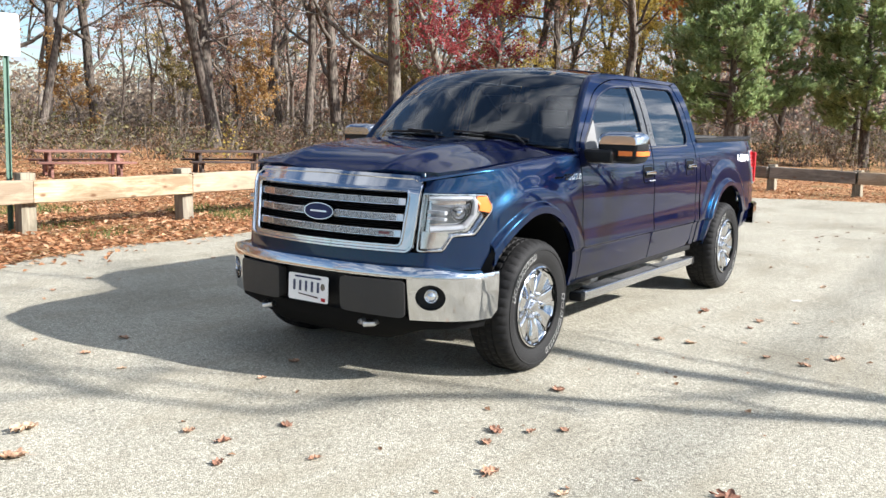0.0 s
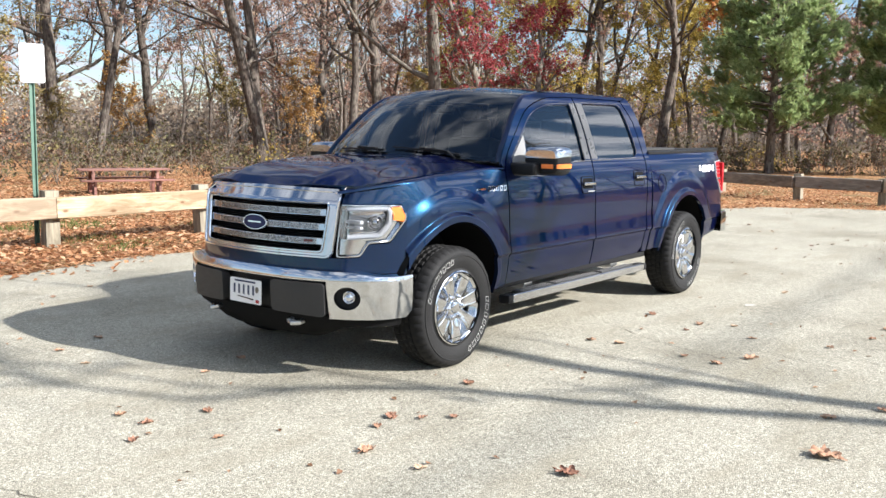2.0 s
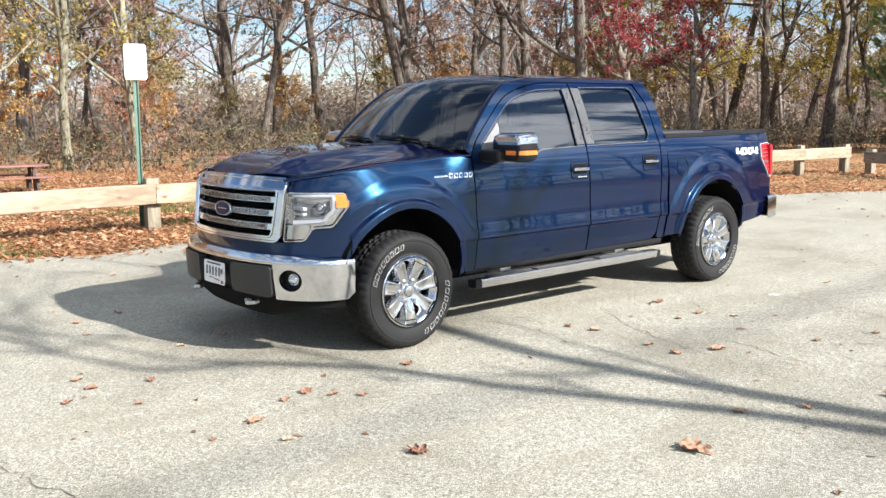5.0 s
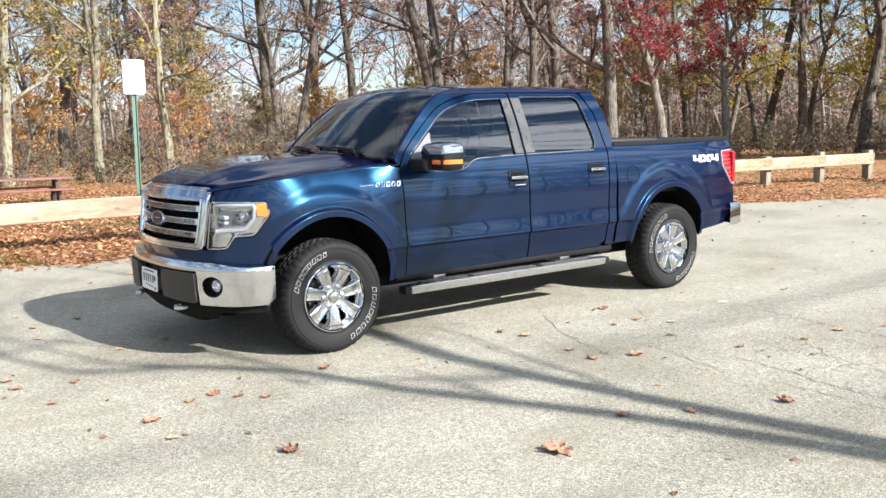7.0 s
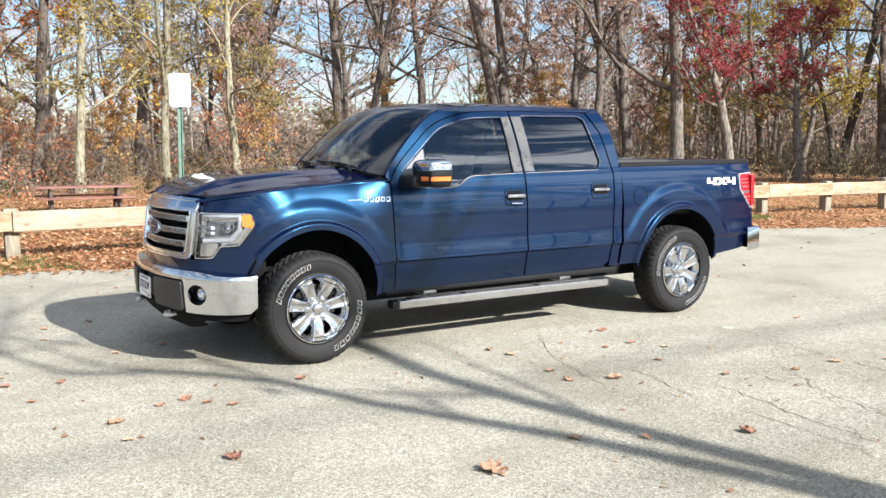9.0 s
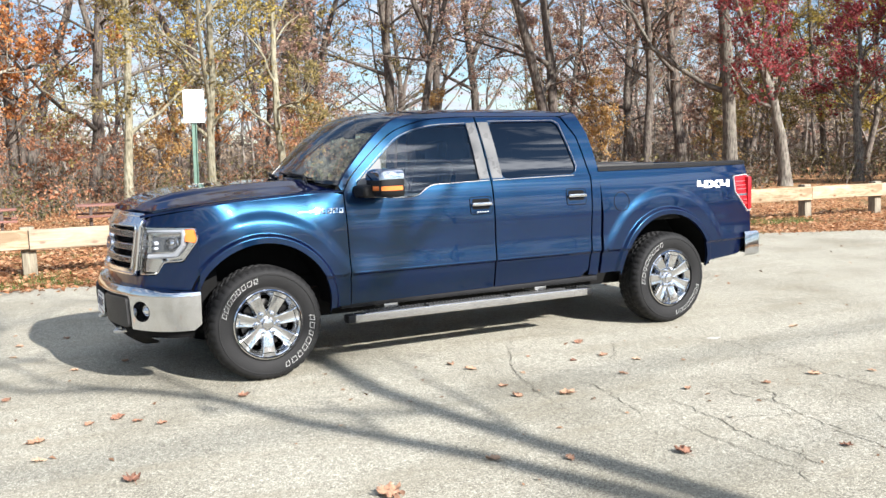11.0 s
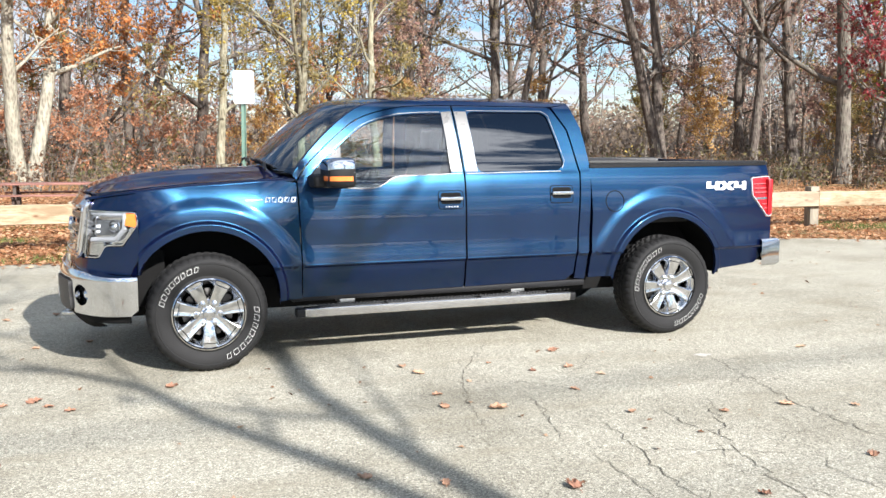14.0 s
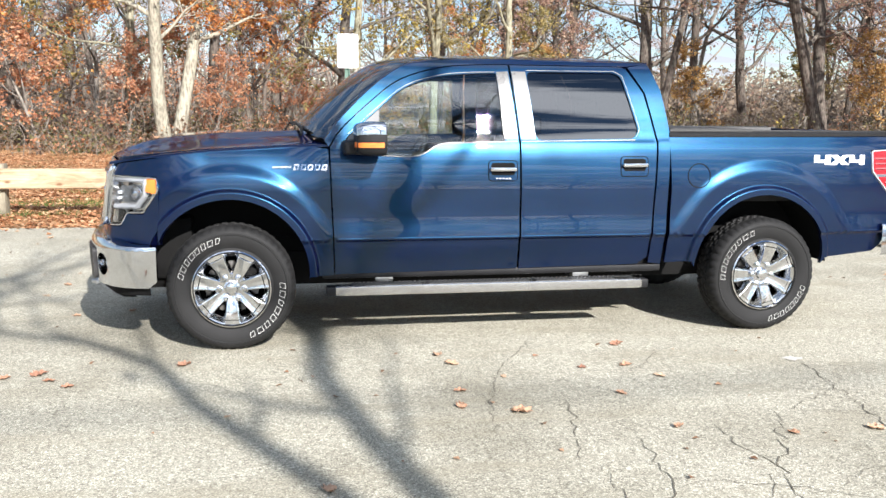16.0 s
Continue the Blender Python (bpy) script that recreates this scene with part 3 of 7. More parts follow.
def hood_z(x, y):
    c = curve_table([(-2.72, 1.165), (-2.64, 1.205), (-2.52, 1.268), (-2.33, 1.325), (-2.04, 1.358), (-1.77, 1.374), (-1.2, 1.392)], x)
    e, a = fender_line(x) + 0.018, abs(y)
    return c - 0.020 * smooth(0.36, 0.58, a) - (c - 0.020 - e) * smooth(0.42, 0.90, a) + 0.003 * math.exp(-((a - 0.40) / 0.06) ** 2)


def bend(points, n=4):
    """Points along a smooth curve through the given ones."""
    out = []
    last = len(points) - 1
    for i in range(last):
        p0, p1, p2, p3 = points[max(0, i - 1)], points[i], points[i + 1], points[min(last, i + 2)]
        for j in range(n):
            t = j / n
            out.append(tuple(0.5 * (2 * b + (c - a) * t + (2 * a - 5 * b + 4 * c - d) * t * t + (3 * b - a - 3 * c + d) * t ** 3) for a, b, c, d in zip(p0, p1, p2, p3)))
    out.append(tuple(points[-1]))
    return out


A_EDGE = [(-1.245, 1.335), (-1.165, 1.445), (-0.94, 1.668), (-0.735, 1.812), (-0.56, 1.853), (-0.46, 1.866)]


def screen_edge(t):
    """The windscreen's side edge, t from foot to top."""
    line = bend(A_EDGE)
    k = min(len(line) - 2, int(t * (len(line) - 1)))
    f = t * (len(line) - 1) - k
    x, z = mix(line[k][0], line[k + 1][0], f), mix(line[k][1], line[k + 1][1], f)
    return Vector((x, half_width(x, z), z))


def screen_point(t, v):
    """The windscreen; v from -1 to 1 across."""
    e = screen_edge(t)
    b = 1 - v * v
    return (e.x - mix(0.185, 0.10, t) * b + 0.006, v * (e.y - 0.055), e.z + 0.008 + 0.042 * b)


def roof_z(x, y):
    gfac = 1 - 0.28 * smooth(-0.15, -0.56, x) - 0.45 * smooth(0.75, 1.06, x)
    return 1.872 + 0.058 * (1 - (y / 0.71) ** 2) * gfac


def build_truck():
    T = thing("pickup_truck", "dark blue metallic crew-cab pickup truck parked on asphalt", "truck")
    dark = Geo()
    # frame, floor and inner wings
    dark.box((0.0, 0, 0.58), (4.9, 1.10, 0.18), 0.02)
    dark.box((-0.05, 0, 0.50), (2.2, 1.72, 0.10), 0.02)
    dark.box((1.9, 0, 0.78), (1.7, 1.10, 0.30), 0.02)
    dark.box((-2.35, 0, 0.62), (0.5, 1.30, 0.40), 0.02)
    part("chassis", dark, DARK, T, "black steel frame and underbody")
    for y in (-0.55, 0.55):
        part("frame_rail", Geo().box((0.0, y, 0.465), (4.9, 0.10, 0.23), 0.01), DARK, T)
    part("exhaust_pipe", Geo().tube([(-0.9, 0.25, 0.42), (0.9, 0.30, 0.40), (1.5, 0.45, 0.44)], 0.045, 10), STEEL, T)
    for x, nm in ((FRONT_AXLE, "front_axle"), (REAR_AXLE, "rear_axle")):
        ax = Geo().tube([(x, -0.72, HUB_Z), (x, 0.72, HUB_Z)], 0.05, 10)
        ax.box((x, 0.1 if x > 0 else 0.2, HUB_Z), (0.26, 0.28, 0.26), 0.07)
        part(nm, ax, DARK, T)

    # hood
    half = [(-2.70 + 0.12 * (y / 0.69) ** 2 + 0.055, y) for y in np.linspace(0, 0.64, 10)] + [(-2.525, 0.70), (-2.44, 0.755), (-2.33, 0.80), (-2.15, 0.830), (-1.8, 0.838), (-1.26, 0.842)]
    back = [(-1.385 + 0.125 * (y / 0.842) ** 2, y) for y in np.linspace(0.80, 0, 9)]
    line = half + back
    outline = line + [(x, -y) for x, y in line[::-1][1:-1]]
    part("hood", panel(Geo(), outline, lambda x, y: (x, y, hood_z(x, y)), step=0.035, depth=0.03), PAINT, T)
    cowl = Geo().grid([[(x + 0.11 * (y / 0.8) ** 2, y, z) for y in np.linspace(-0.80, 0.80, 17)] for x, z in ((-1.40, 1.345), (-1.36, 1.352), (-1.30, 1.36), (-1.24, 1.375))])
    part("cowl_grille", cowl, BLACK, T, "black cowl grille below the windscreen")

    # fascia below grille and lamps
    top = [(1.075, 1.012), (0.965, 0.868), (0.83, 0.862), (0.782, 0.782), (0.60, 0.776)]
    fascia = [(-1.075, 0.68), (1.075, 0.68)] + top + [(-u, z) for u, z in top[::-1]]
    part("front_fascia", panel(Geo(), fascia, nose, step=0.035, depth=0.03), PAINT, T)

    for s in (-1, 1):
        f = Geo()
        arch = arch_points(0, a0=-6, a1=157)
        fl = [(x, fender_line(x)) for x in np.linspace(-1.222, -2.285, 14)]
        outline = [(-2.285, 0.69)] + [p for p in arch if p[0] > -2.28] + [(-1.345, 0.455), (-1.19, 0.462), (-1.208, 0.9), (-1.222, 1.28)] + fl[1:]
        panel(f, outline, side(s), step=0.022, depth=0.03, rows=CREASE, rings=arch_rings(0))
        panel(f, [(s * u, z) for u, z in [(0.650, 1.108), (1.085, 1.105), (1.085, 1.222), (0.90, 1.198), (0.70, 1.178), (0.650, 1.170)]], nose, step=0.03, depth=0.02)
        rows = []
        for x in np.linspace(-2.60, -1.215, 40):
            z0 = fender_line(x)
            y0 = half_width(x, z0) if x > -2.30 else min(half_width(x, z0), 0.9)
            y1 = min(0.842 - 0.30 * max(0, -2.25 - x) - 0.5 * max(0, -2.45 - x), y0 - 0.02)
            rows.append([(x, s * (y0 - (y0 - y1) * (1 - math.cos(a))), z0 + 0.017 * math.sin(a)) for a in np.linspace(0, math.pi / 2, 6)])
        f.grid(rows)
        fender = part("front_fender", f, PAINT, T)
        # model name plate drawn as plain bars
        b = Geo()
        m = lambda x, z: side(s, 0.004)(x, z)
        for x0, x1, z0, z1 in ((-1.575, -1.455, 1.160, 1.171),):
            panel(b, [(x0, z0), (x1, z0 + 0.002), (x1, z1 + 0.002), (x0, z1)], m, depth=0.006, step=0.03)
        for i in range(5):
            x0 = -1.445 + i * 0.044
            panel(b, [(x0, 1.148), (x0 + 0.034, 1.148), (x0 + 0.040, 1.186), (x0 + 0.008, 1.186)], m, holes=[[(x0 + 0.012, 1.158), (x0 + 0.026, 1.158), (x0 + 0.030, 1.176), (x0 + 0.014, 1.176)]], depth=0.006, step=0.02)
        part("badge", b, CHROME, fender, "chrome badge of plain bars")

        # wheel housings
        for k, ax in ((0, FRONT_AXLE), (1, REAR_AXLE)):
            cx, cz, r0, _ = ARCHES[k]
            rows = []
            for a in np.linspace(0, 180, 26):
                rr = r0 + 0.035
                rows.append([(cx + rr * math.cos(radians(a)), s * y, cz + rr * math.sin(radians(a))) for y in (0.50, 0.70, 0.86, 0.935)])
            hgeo = Geo().grid(rows)
            disc = [(cx + (r0 + 0.035) * math.cos(radians(a)), s * 0.50, cz + (r0 + 0.035) * math.sin(radians(a))) for a in np.linspace(0, 180, 26)]
            hgeo.add(disc, [tuple(range(26))])
            if k == 0:
                hgeo.box((cx - r0 - 0.02, s * 0.70, 0.49), (0.03, 0.42, 0.12), 0.005)
            part("wheel_housing", hgeo, DARK, T)

        # doors
        door = Geo()
        outline = [(-1.183, 0.468), (0.038, 0.482), (0.040, 1.0), (0.040, 1.335)] + bend([(-0.004, 1.838), (-0.25, 1.832), (-0.47, 1.810), (-0.74, 1.728), (-0.95, 1.574), (-1.135, 1.402), (-1.212, 1.29)]) + [(-1.198, 0.9)]
        win = rounded(bend([(-1.125, 1.262), (-0.86, 1.243), (-0.64, 1.245), (-0.50, 1.316), (-0.34, 1.328), (-0.055, 1.336)]) + bend([(-0.090, 1.782), (-0.28, 1.776), (-0.46, 1.757), (-0.70, 1.685), (-0.89, 1.543), (-1.095, 1.365)]), 0.012, 2)
        panel(door, outline, side(s), holes=[win], step=0.03, depth=0.022, rows=CREASE)
        D = part("front_door", door, PAINT, T)
        part("window_glass", panel(Geo(), win, side(s), step=0.06, depth=0, off=-0.012), GLASS, D, "lightly tinted side window glass")
        # plate at the mirror foot; its bright reflection is put into the pale colour
        sail = rounded([(-1.124, 1.266), (-0.905, 1.250), (-0.885, 1.540), (-1.092, 1.362)], 0.02, 3)
        part("mirror_sail", panel(Geo(), sail, side(s), step=0.04, depth=0.012, off=0.002), SAILTRIM, D, "mirror mounting plate, pale grey in place of its reflection")
        part("window_trim", ribbon(Geo(), bend([(-1.125, 1.258), (-0.86, 1.239), (-0.64, 1.241), (-0.50, 1.312), (-0.34, 1.324), (-0.055, 1.332), (0.03, 1.334)]), side(s), 0.0075, closed=False, off=0.001, lift=0.003), STEEL, D, "thin chrome belt moulding")
        up = bend([(-1.10, 1.372), (-0.895, 1.551), (-0.705, 1.694), (-0.463, 1.766), (-0.28, 1.784), (-0.10, 1.790)])
        part("window_seal", ribbon(Geo(), up, side(s), 0.0045, closed=False, off=0.001, lift=0.002), STEEL, D, "thin bright window surround")
        part("pillar_trim", panel(Geo(), [(-0.058, 1.345), (0.034, 1.347), (-0.008, 1.795), (-0.088, 1.790)], side(s), step=0.04, depth=0.008, off=0.004), GLOSSBLACK, D, "grey-black pillar trim panel")
        handle(D, s, -0.075, 1.142, True)
        if s < 0:
            k = Geo()
            for i in range(5):
                k.box((-0.125 + i * 0.022, s * 0.974, 1.094), (0.012, 0.008, 0.008), 0.002)
            part("keypad", k, WHITEMARK, D, "row of small keypad buttons")

        door = Geo()
        outline = [(0.052, 0.482), (0.90, 0.492), (0.968, 0.545), (0.990, 0.95), (1.016, 1.33), (0.945, 1.66), (0.838, 1.825), (0.80, 1.838), (0.010, 1.838), (0.054, 1.335), (0.054, 1.0)]
        win = rounded([(0.160, 1.343), (0.850, 1.354), (0.893, 1.405), (0.795, 1.770), (0.745, 1.800), (0.118, 1.796)], 0.045, 4)
        panel(door, outline, side(s), holes=[win], step=0.03, depth=0.022, rows=CREASE)
        D = part("rear_door", door, PAINT, T)
        part("window_glass", panel(Geo(), win, side(s), step=0.06, depth=0, off=-0.012), PRIVACY, D, "dark privacy glass")
        part("window_trim", ribbon(Geo(), [(0.06, 1.333), (0.86, 1.345)], side(s), 0.0075, closed=False, off=0.001, lift=0.003), STEEL, D, "thin chrome belt moulding")
        part("window_seal", ribbon(Geo(), [(0.872, 1.366), (0.898, 1.42), (0.803, 1.778), (0.748, 1.808), (0.12, 1.804)], side(s), 0.0045, closed=False, off=0.001, lift=0.002), STEEL, D, "thin bright window surround")
        part("pillar_trim", panel(Geo(), [(0.060, 1.347), (0.157, 1.348), (0.114, 1.795), (0.016, 1.795)], side(s), step=0.04, depth=0.008, off=0.004), GLOSSBLACK, D, "grey-black pillar trim panel")
        handle(D, s, 0.848, 1.168, False)

        # roof rail with A-pillar, and rear quarter
        r = Geo()
        low = bend([(-1.219, 1.297), (-1.141, 1.409), (-0.954, 1.581), (-0.744, 1.735), (-0.472, 1.817), (-0.25, 1.838), (0.0, 1.844), (0.842, 1.844)])
        outline = low + [(1.0, 1.868), (0.0, 1.876)] + bend(A_EDGE)[::-1]
        panel(r, outline, side(s), step=0.03, depth=0.02)
        rows = []
        for t in np.linspace(0, 1, 24):
            e, w = screen_edge(t), Vector(screen_point(t, 1.0))
            e2 = Vector((e.x, e.y * s, e.z))
            w2 = Vector((w.x, w.y * s, w.z - 0.004))
            rows.append([e2, e2.lerp(w2, 0.35) + Vector((-0.002, 0, 0.008)), e2.lerp(w2, 0.7) + Vector((-0.002, 0, 0.008)), w2])
        r.grid(rows)
        rows = [[(x, s * (half_width(x, 1.872) - d), mix(1.872, roof_z(x, half_width(x, 1.872) - 0.045), d / 0.045) - 0.001) for d in (0.0, 0.015, 0.03, 0.045)] for x in np.linspace(-0.47, 1.0, 24)]
        r.grid(rows)
        part("roof_rail", r, PAINT, T)
        q = Geo()
        outline = [(0.982, 0.50), (1.003, 0.95), (1.030, 1.335), (0.958, 1.668), (0.852, 1.838), (1.0, 1.868), (1.075, 1.68), (1.118, 1.40), (1.095, 1.0), (1.075, 0.49)]
        panel(q, outline, side(s), step=0.03, depth=0.04, rows=CREASE)
        part("cab_corner", q, PAINT, T)
        part("rocker", Geo().box((-0.09, s * 0.86, 0.462), (2.35, 0.08, 0.05), 0.015), BLACK, T)

        # bed side with its lamp
        b = Geo()
        arch = arch_points(1, a0=-2, a1=182)
        lamp = [(2.675, 1.272), (2.884, 1.282), (2.897, 0.945), (2.848, 0.945), (2.675, 1.128)]
        outline2 = [(1.105, 0.50), (1.30, 0.505)] + arch + [(2.33, 0.512), (2.74, 0.548), (2.80, 0.60), (2.895, 0.765), (2.902, 0.935), (2.845, 0.937), (2.668, 1.122), (2.668, 1.282), (2.890, 1.292), (2.885, 1.386), (2.0, 1.381), (1.110, 1.374), (1.122, 1.0)]
        panel(b, outline2, side(s), step=0.025, depth=0.03, rows=CREASE, rings=arch_rings(1))
        B = part("bed_side", b, PAINT, T)
        if s < 0:
            cap = [(1.322 + 0.082 * math.cos(a), 1.105 + 0.082 * math.sin(a)) for a in np.linspace(0, math.tau, 28, endpoint=False)]
            part("fuel_door", ribbon(Geo(), cap, side(s), 0.006, off=0.0025, lift=0.0005, step=0.02), DARK, B, "round fuel door seam")
        L = part("tail_lamp", panel(Geo(), rounded(lamp, 0.02, 3), side(s), step=0.04, depth=0.05, off=0.004), RED, T, "red tail lamp")
        part("lamp_surround", ribbon(Geo(), rounded(lamp, 0.02, 3), side(s), 0.012, off=0.004, lift=0.006), LAMPWHITE, L, "pale bright lamp surround")
        part("lamp_rear", Geo().box((2.868, s * 0.858, 1.11), (0.05, 0.12, 0.31), 0.02), RED, L)
        for z, x0 in ((1.222, 2.70), (1.185, 2.70), (1.150, 2.70), (1.050, 2.785), (1.015, 2.815)):
            part("lens_rib", panel(Geo(), [(x0, z - 0.004), (2.868, z - 0.004), (2.868, z + 0.004), (x0, z + 0.004)], side(s), step=0.05, depth=0.004, off=0.0065), PALERED, L)
            part("lens_groove", panel(Geo(), [(x0, z - 0.013), (2.868, z - 0.013), (2.868, z - 0.006), (x0, z - 0.006)], side(s), step=0.05, depth=0.003, off=0.006), REDDARK, L)
        part("reverse_lens", panel(Geo(), [(2.715, 1.088), (2.874, 1.088), (2.874, 1.108), (2.700, 1.108)], side(s), step=0.05, depth=0.004, off=0.007), LAMPDARK, L, "grey clear reversing lens band")
        part("rail_cap", Geo().grid([[(x, s * (half_width(x, 1.36) + d), 1.368 + 0.012 * (x - 1.1) / 1.8 + h) for x in np.linspace(1.115, 2.885, 14)] for d, h in ((0.004, 0.0), (0.005, 0.020), (-0.006, 0.030), (-0.095, 0.030), (-0.105, 0.0))]), BLACK, T, "black bed rail cap")
        bedwall = Geo().box((2.0, s * 0.79, 1.14), (1.74, 0.03, 0.46), 0.005)
        part("bed_wall", bedwall, LINER, T)

        # running board
        rb = Geo()
        sec = [(0.885, 0.370), (0.895, 0.388), (0.965, 0.392), (0.982, 0.390), (0.988, 0.385), (0.9885, 0.378), (0.9865, 0.338), (0.984, 0.331), (0.978, 0.327), (0.895, 0.328)]
        ends = [-1.185, -1.175] + list(np.linspace(-1.1, 0.8, 8)) + [0.90, 0.915]
        rows = []
        for i, x in enumerate(ends):
            k = 0.88 if i in (0, len(ends) - 1) else 1.0
            rows.append([(x, s * (0.94 + (y - 0.94) * k), 0.362 + (z - 0.362) * k + 0.010) for y, z in sec])
        rb.grid(rows, close_v=True)
        rb.add([p for p in rows[0]], [tuple(range(len(sec)))]).add([p for p in rows[-1]], [tuple(range(len(sec)))])
        R = part("running_board", rb, STEPGREY, T, "grey running board with black tread pads")
        for x0, x1 in ((-1.08, -0.62), (-0.58, 0.12), (0.16, 0.72)):
            tread = Geo().box(((x0 + x1) / 2, s * 0.933, 0.402), (x1 - x0, 0.084, 0.008), 0.003)
            for i in range(int((x1 - x0) / 0.026)):
                for j in range(3):
                    cx, cy = x0 + 0.02 + i * 0.026 + 0.013 * (j % 2), s * (0.908 + j * 0.026)
                    tread.add([(cx - 0.010, cy, 0.406), (cx, cy - 0.006, 0.406), (cx + 0.010, cy, 0.406), (cx, cy + 0.006, 0.406), (cx - 0.004, cy, 0.413), (cx + 0.004, cy, 0.413)], [(0, 1, 5, 4), (1, 2, 5), (2, 3, 4, 5), (3, 0, 4)])
            part("tread_pad", tread, STEPPAD, R, "black rubber tread pad with raised cleats")
        for x0, x1 in ((-1.245, -1.18), (0.91, 0.965)):
            part("end_cap", Geo().box(((x0 + x1) / 2, s * 0.936, 0.367), (x1 - x0, 0.095, 0.062), 0.014), BLACK, R, "black end cap")
        for x in (-0.86, 0.50):
            part("bracket", Geo().box((x, s * 0.880, 0.436), (0.115, 0.03, 0.046), 0.006).box((x, s * 0.75, 0.42), (0.08, 0.26, 0.05), 0.01), SATIN, R, "pale metal step bracket")
        # small pale bits along the sill that draw the highlights on its seam
        seam = Geo()
        for i in range(62):
            x = -1.14 + i * 0.034
            y = half_width(x, 0.405) + 0.003
            seam.add([(x, s * y, 0.408), (x + 0.016, s * y, 0.408), (x + 0.014, s * (y + 0.003), 0.4105), (x + 0.002, s * (y + 0.003), 0.4105), (x + 0.002, s * y, 0.413), (x + 0.014, s * y, 0.413)], [(0, 1, 2, 3), (3, 2, 5, 4)])
        part("sill_seam", seam, STEEL, T, "row of small grey bits drawn as glints along the sill seam", 0)
        mirror(T, s)
        headlamp(T, s)

    # roof and screens
    outline = [(-0.46 - 0.10 * (1 - (y / 0.655) ** 2), y) for y in np.linspace(-0.655, 0.655, 15)] + [(1.02 + 0.02 * (1 - (y / 0.655) ** 2), y) for y in np.linspace(0.655, -0.655, 9)]
    part("roof", panel(Geo(), outline, lambda x, y: (x, y, roof_z(x, y)), step=0.05, depth=0.02), PAINT, T)
    ws = Geo()
    ts, vs = np.linspace(0, 1, 24), np.linspace(-1, 1, 33)
    pts, nor = [], []
    for t in ts:
        for v in vs:
            p = Vector(screen_point(t, v))
            du = Vector(screen_point(min(1, t + 0.04), v)) - Vector(screen_point(max(0, t - 0.04), v))
            dv = Vector(screen_point(t, v + 0.01)) - Vector(screen_point(t, v - 0.01))
            n = du.cross(dv).normalized()
            pts.append(p), nor.append(n if n.z > 0 else -n)
    nv = len(vs)
    ws.add(pts, [(i * nv + j, (i + 1) * nv + j, (i + 1) * nv + j + 1, i * nv + j + 1) for i in range(len(ts) - 1) for j in range(nv - 1)], nor)
    W = part("windscreen", ws, SCREEN, T, "clear curved windscreen reflecting clouds")
    band = Geo()
    for lo, hi in ((0.93, 1.0), (0.0, 0.05)):
        band.grid([[Vector(screen_point(t, v)) + Vector((0.004, 0, -0.006)) for v in np.linspace(-1, 1, 25)] for t in np.linspace(lo, hi, 3)])
    part("screen_border", band, DARK, W, "black screen-edge band")
    part("mirror_inside", Geo().box((-0.78, 0, 1.73), (0.03, 0.22, 0.07), 0.02).tube([(-0.77, 0, 1.75), (-0.72, 0, 1.82)], 0.012, 8), BLACK, W)
    for y0, y1 in ((-0.60, -0.02), (0.05, 0.62)):
        wpts = []
        for i in range(9):
            v = mix(y0, y1, i / 8) / 0.85
            p = Vector(screen_point(0.045 + 0.05 * i / 8, v))
            wpts.append(p + Vector((-0.012, 0, 0.014)))
        wg = Geo().tube(wpts, 0.008, 6)
        wg.tube([wpts[0] + Vector((-0.05, 0, -0.03)), wpts[1] + Vector((-0.025, 0, 0.012)), wpts[4] + Vector((-0.008, 0, 0.012))], 0.010, 6)
        wg.box(wpts[4] + Vector((-0.004, 0, 0.012)), (0.03, 0.06, 0.02), 0.006)
        part("wiper", wg, BLACK, T, "black wiper arm and blade")
    # back of the cab
    xr = lambda z: curve_table([(1.36, 1.118), (1.40, 1.118), (1.68, 1.075), (1.868, 1.0)], z)
    rmap = lambda y, z: (xr(z) + 0.008 * (1 - (y / 0.85) ** 2) - 0.012, y, z)
    wz = rounded([(-0.62, 1.48), (0.62, 1.48), (0.56, 1.76), (-0.56, 1.76)], 0.05, 4)
    outl = [(-0.87, 1.36), (0.87, 1.36), (0.85, 1.42), (0.775, 1.68), (0.70, 1.866), (-0.70, 1.866), (-0.775, 1.68), (-0.85, 1.42)]
    cb = part("cab_back", panel(Geo(), outl, rmap, holes=[wz], step=0.06, depth=0.02), PAINT, T)
    part("rear_glass", panel(Geo(), wz, rmap, step=0.08, depth=0, off=-0.01), PRIVACY, cb, "dark rear window")
    part("third_brake_lamp", Geo().box((1.05, 0, 1.835), (0.03, 0.30, 0.03), 0.008), RED, cb)

    # bed, tailgate, tonneau
    bed = Geo().box((2.0, 0, 0.93), (1.76, 1.56, 0.03), 0.005).box((1.135, 0, 1.15), (0.025, 1.72, 0.44), 0.005)
    part("bed_floor", bed, LINER, T)
    part("tailgate", Geo().box((2.885, 0, 1.06), (0.05, 1.50, 0.62), 0.012).box((2.87, 0, 1.388), (0.07, 1.56, 0.035), 0.012), PAINT, T, "blue tailgate with a black top cap")
    tn = Geo().box((1.46, 0, 1.410), (0.66, 1.70, 0.018), 0.006)
    tn.box((1.45, 0, 1.421), (0.62, 1.68, 0.008), 0.003)
    part("tonneau_cover", tn, TONNEAU, T, "grey folded tonneau cover over the bed")
    for y in (-0.83, 0.83):
        part("cover_rail", Geo().box((2.3, y, 1.408), (1.1, 0.045, 0.020), 0.006), BLACK, T)

    grille(T)
    front_bumper(T)
    rear = Geo()
    rows = []
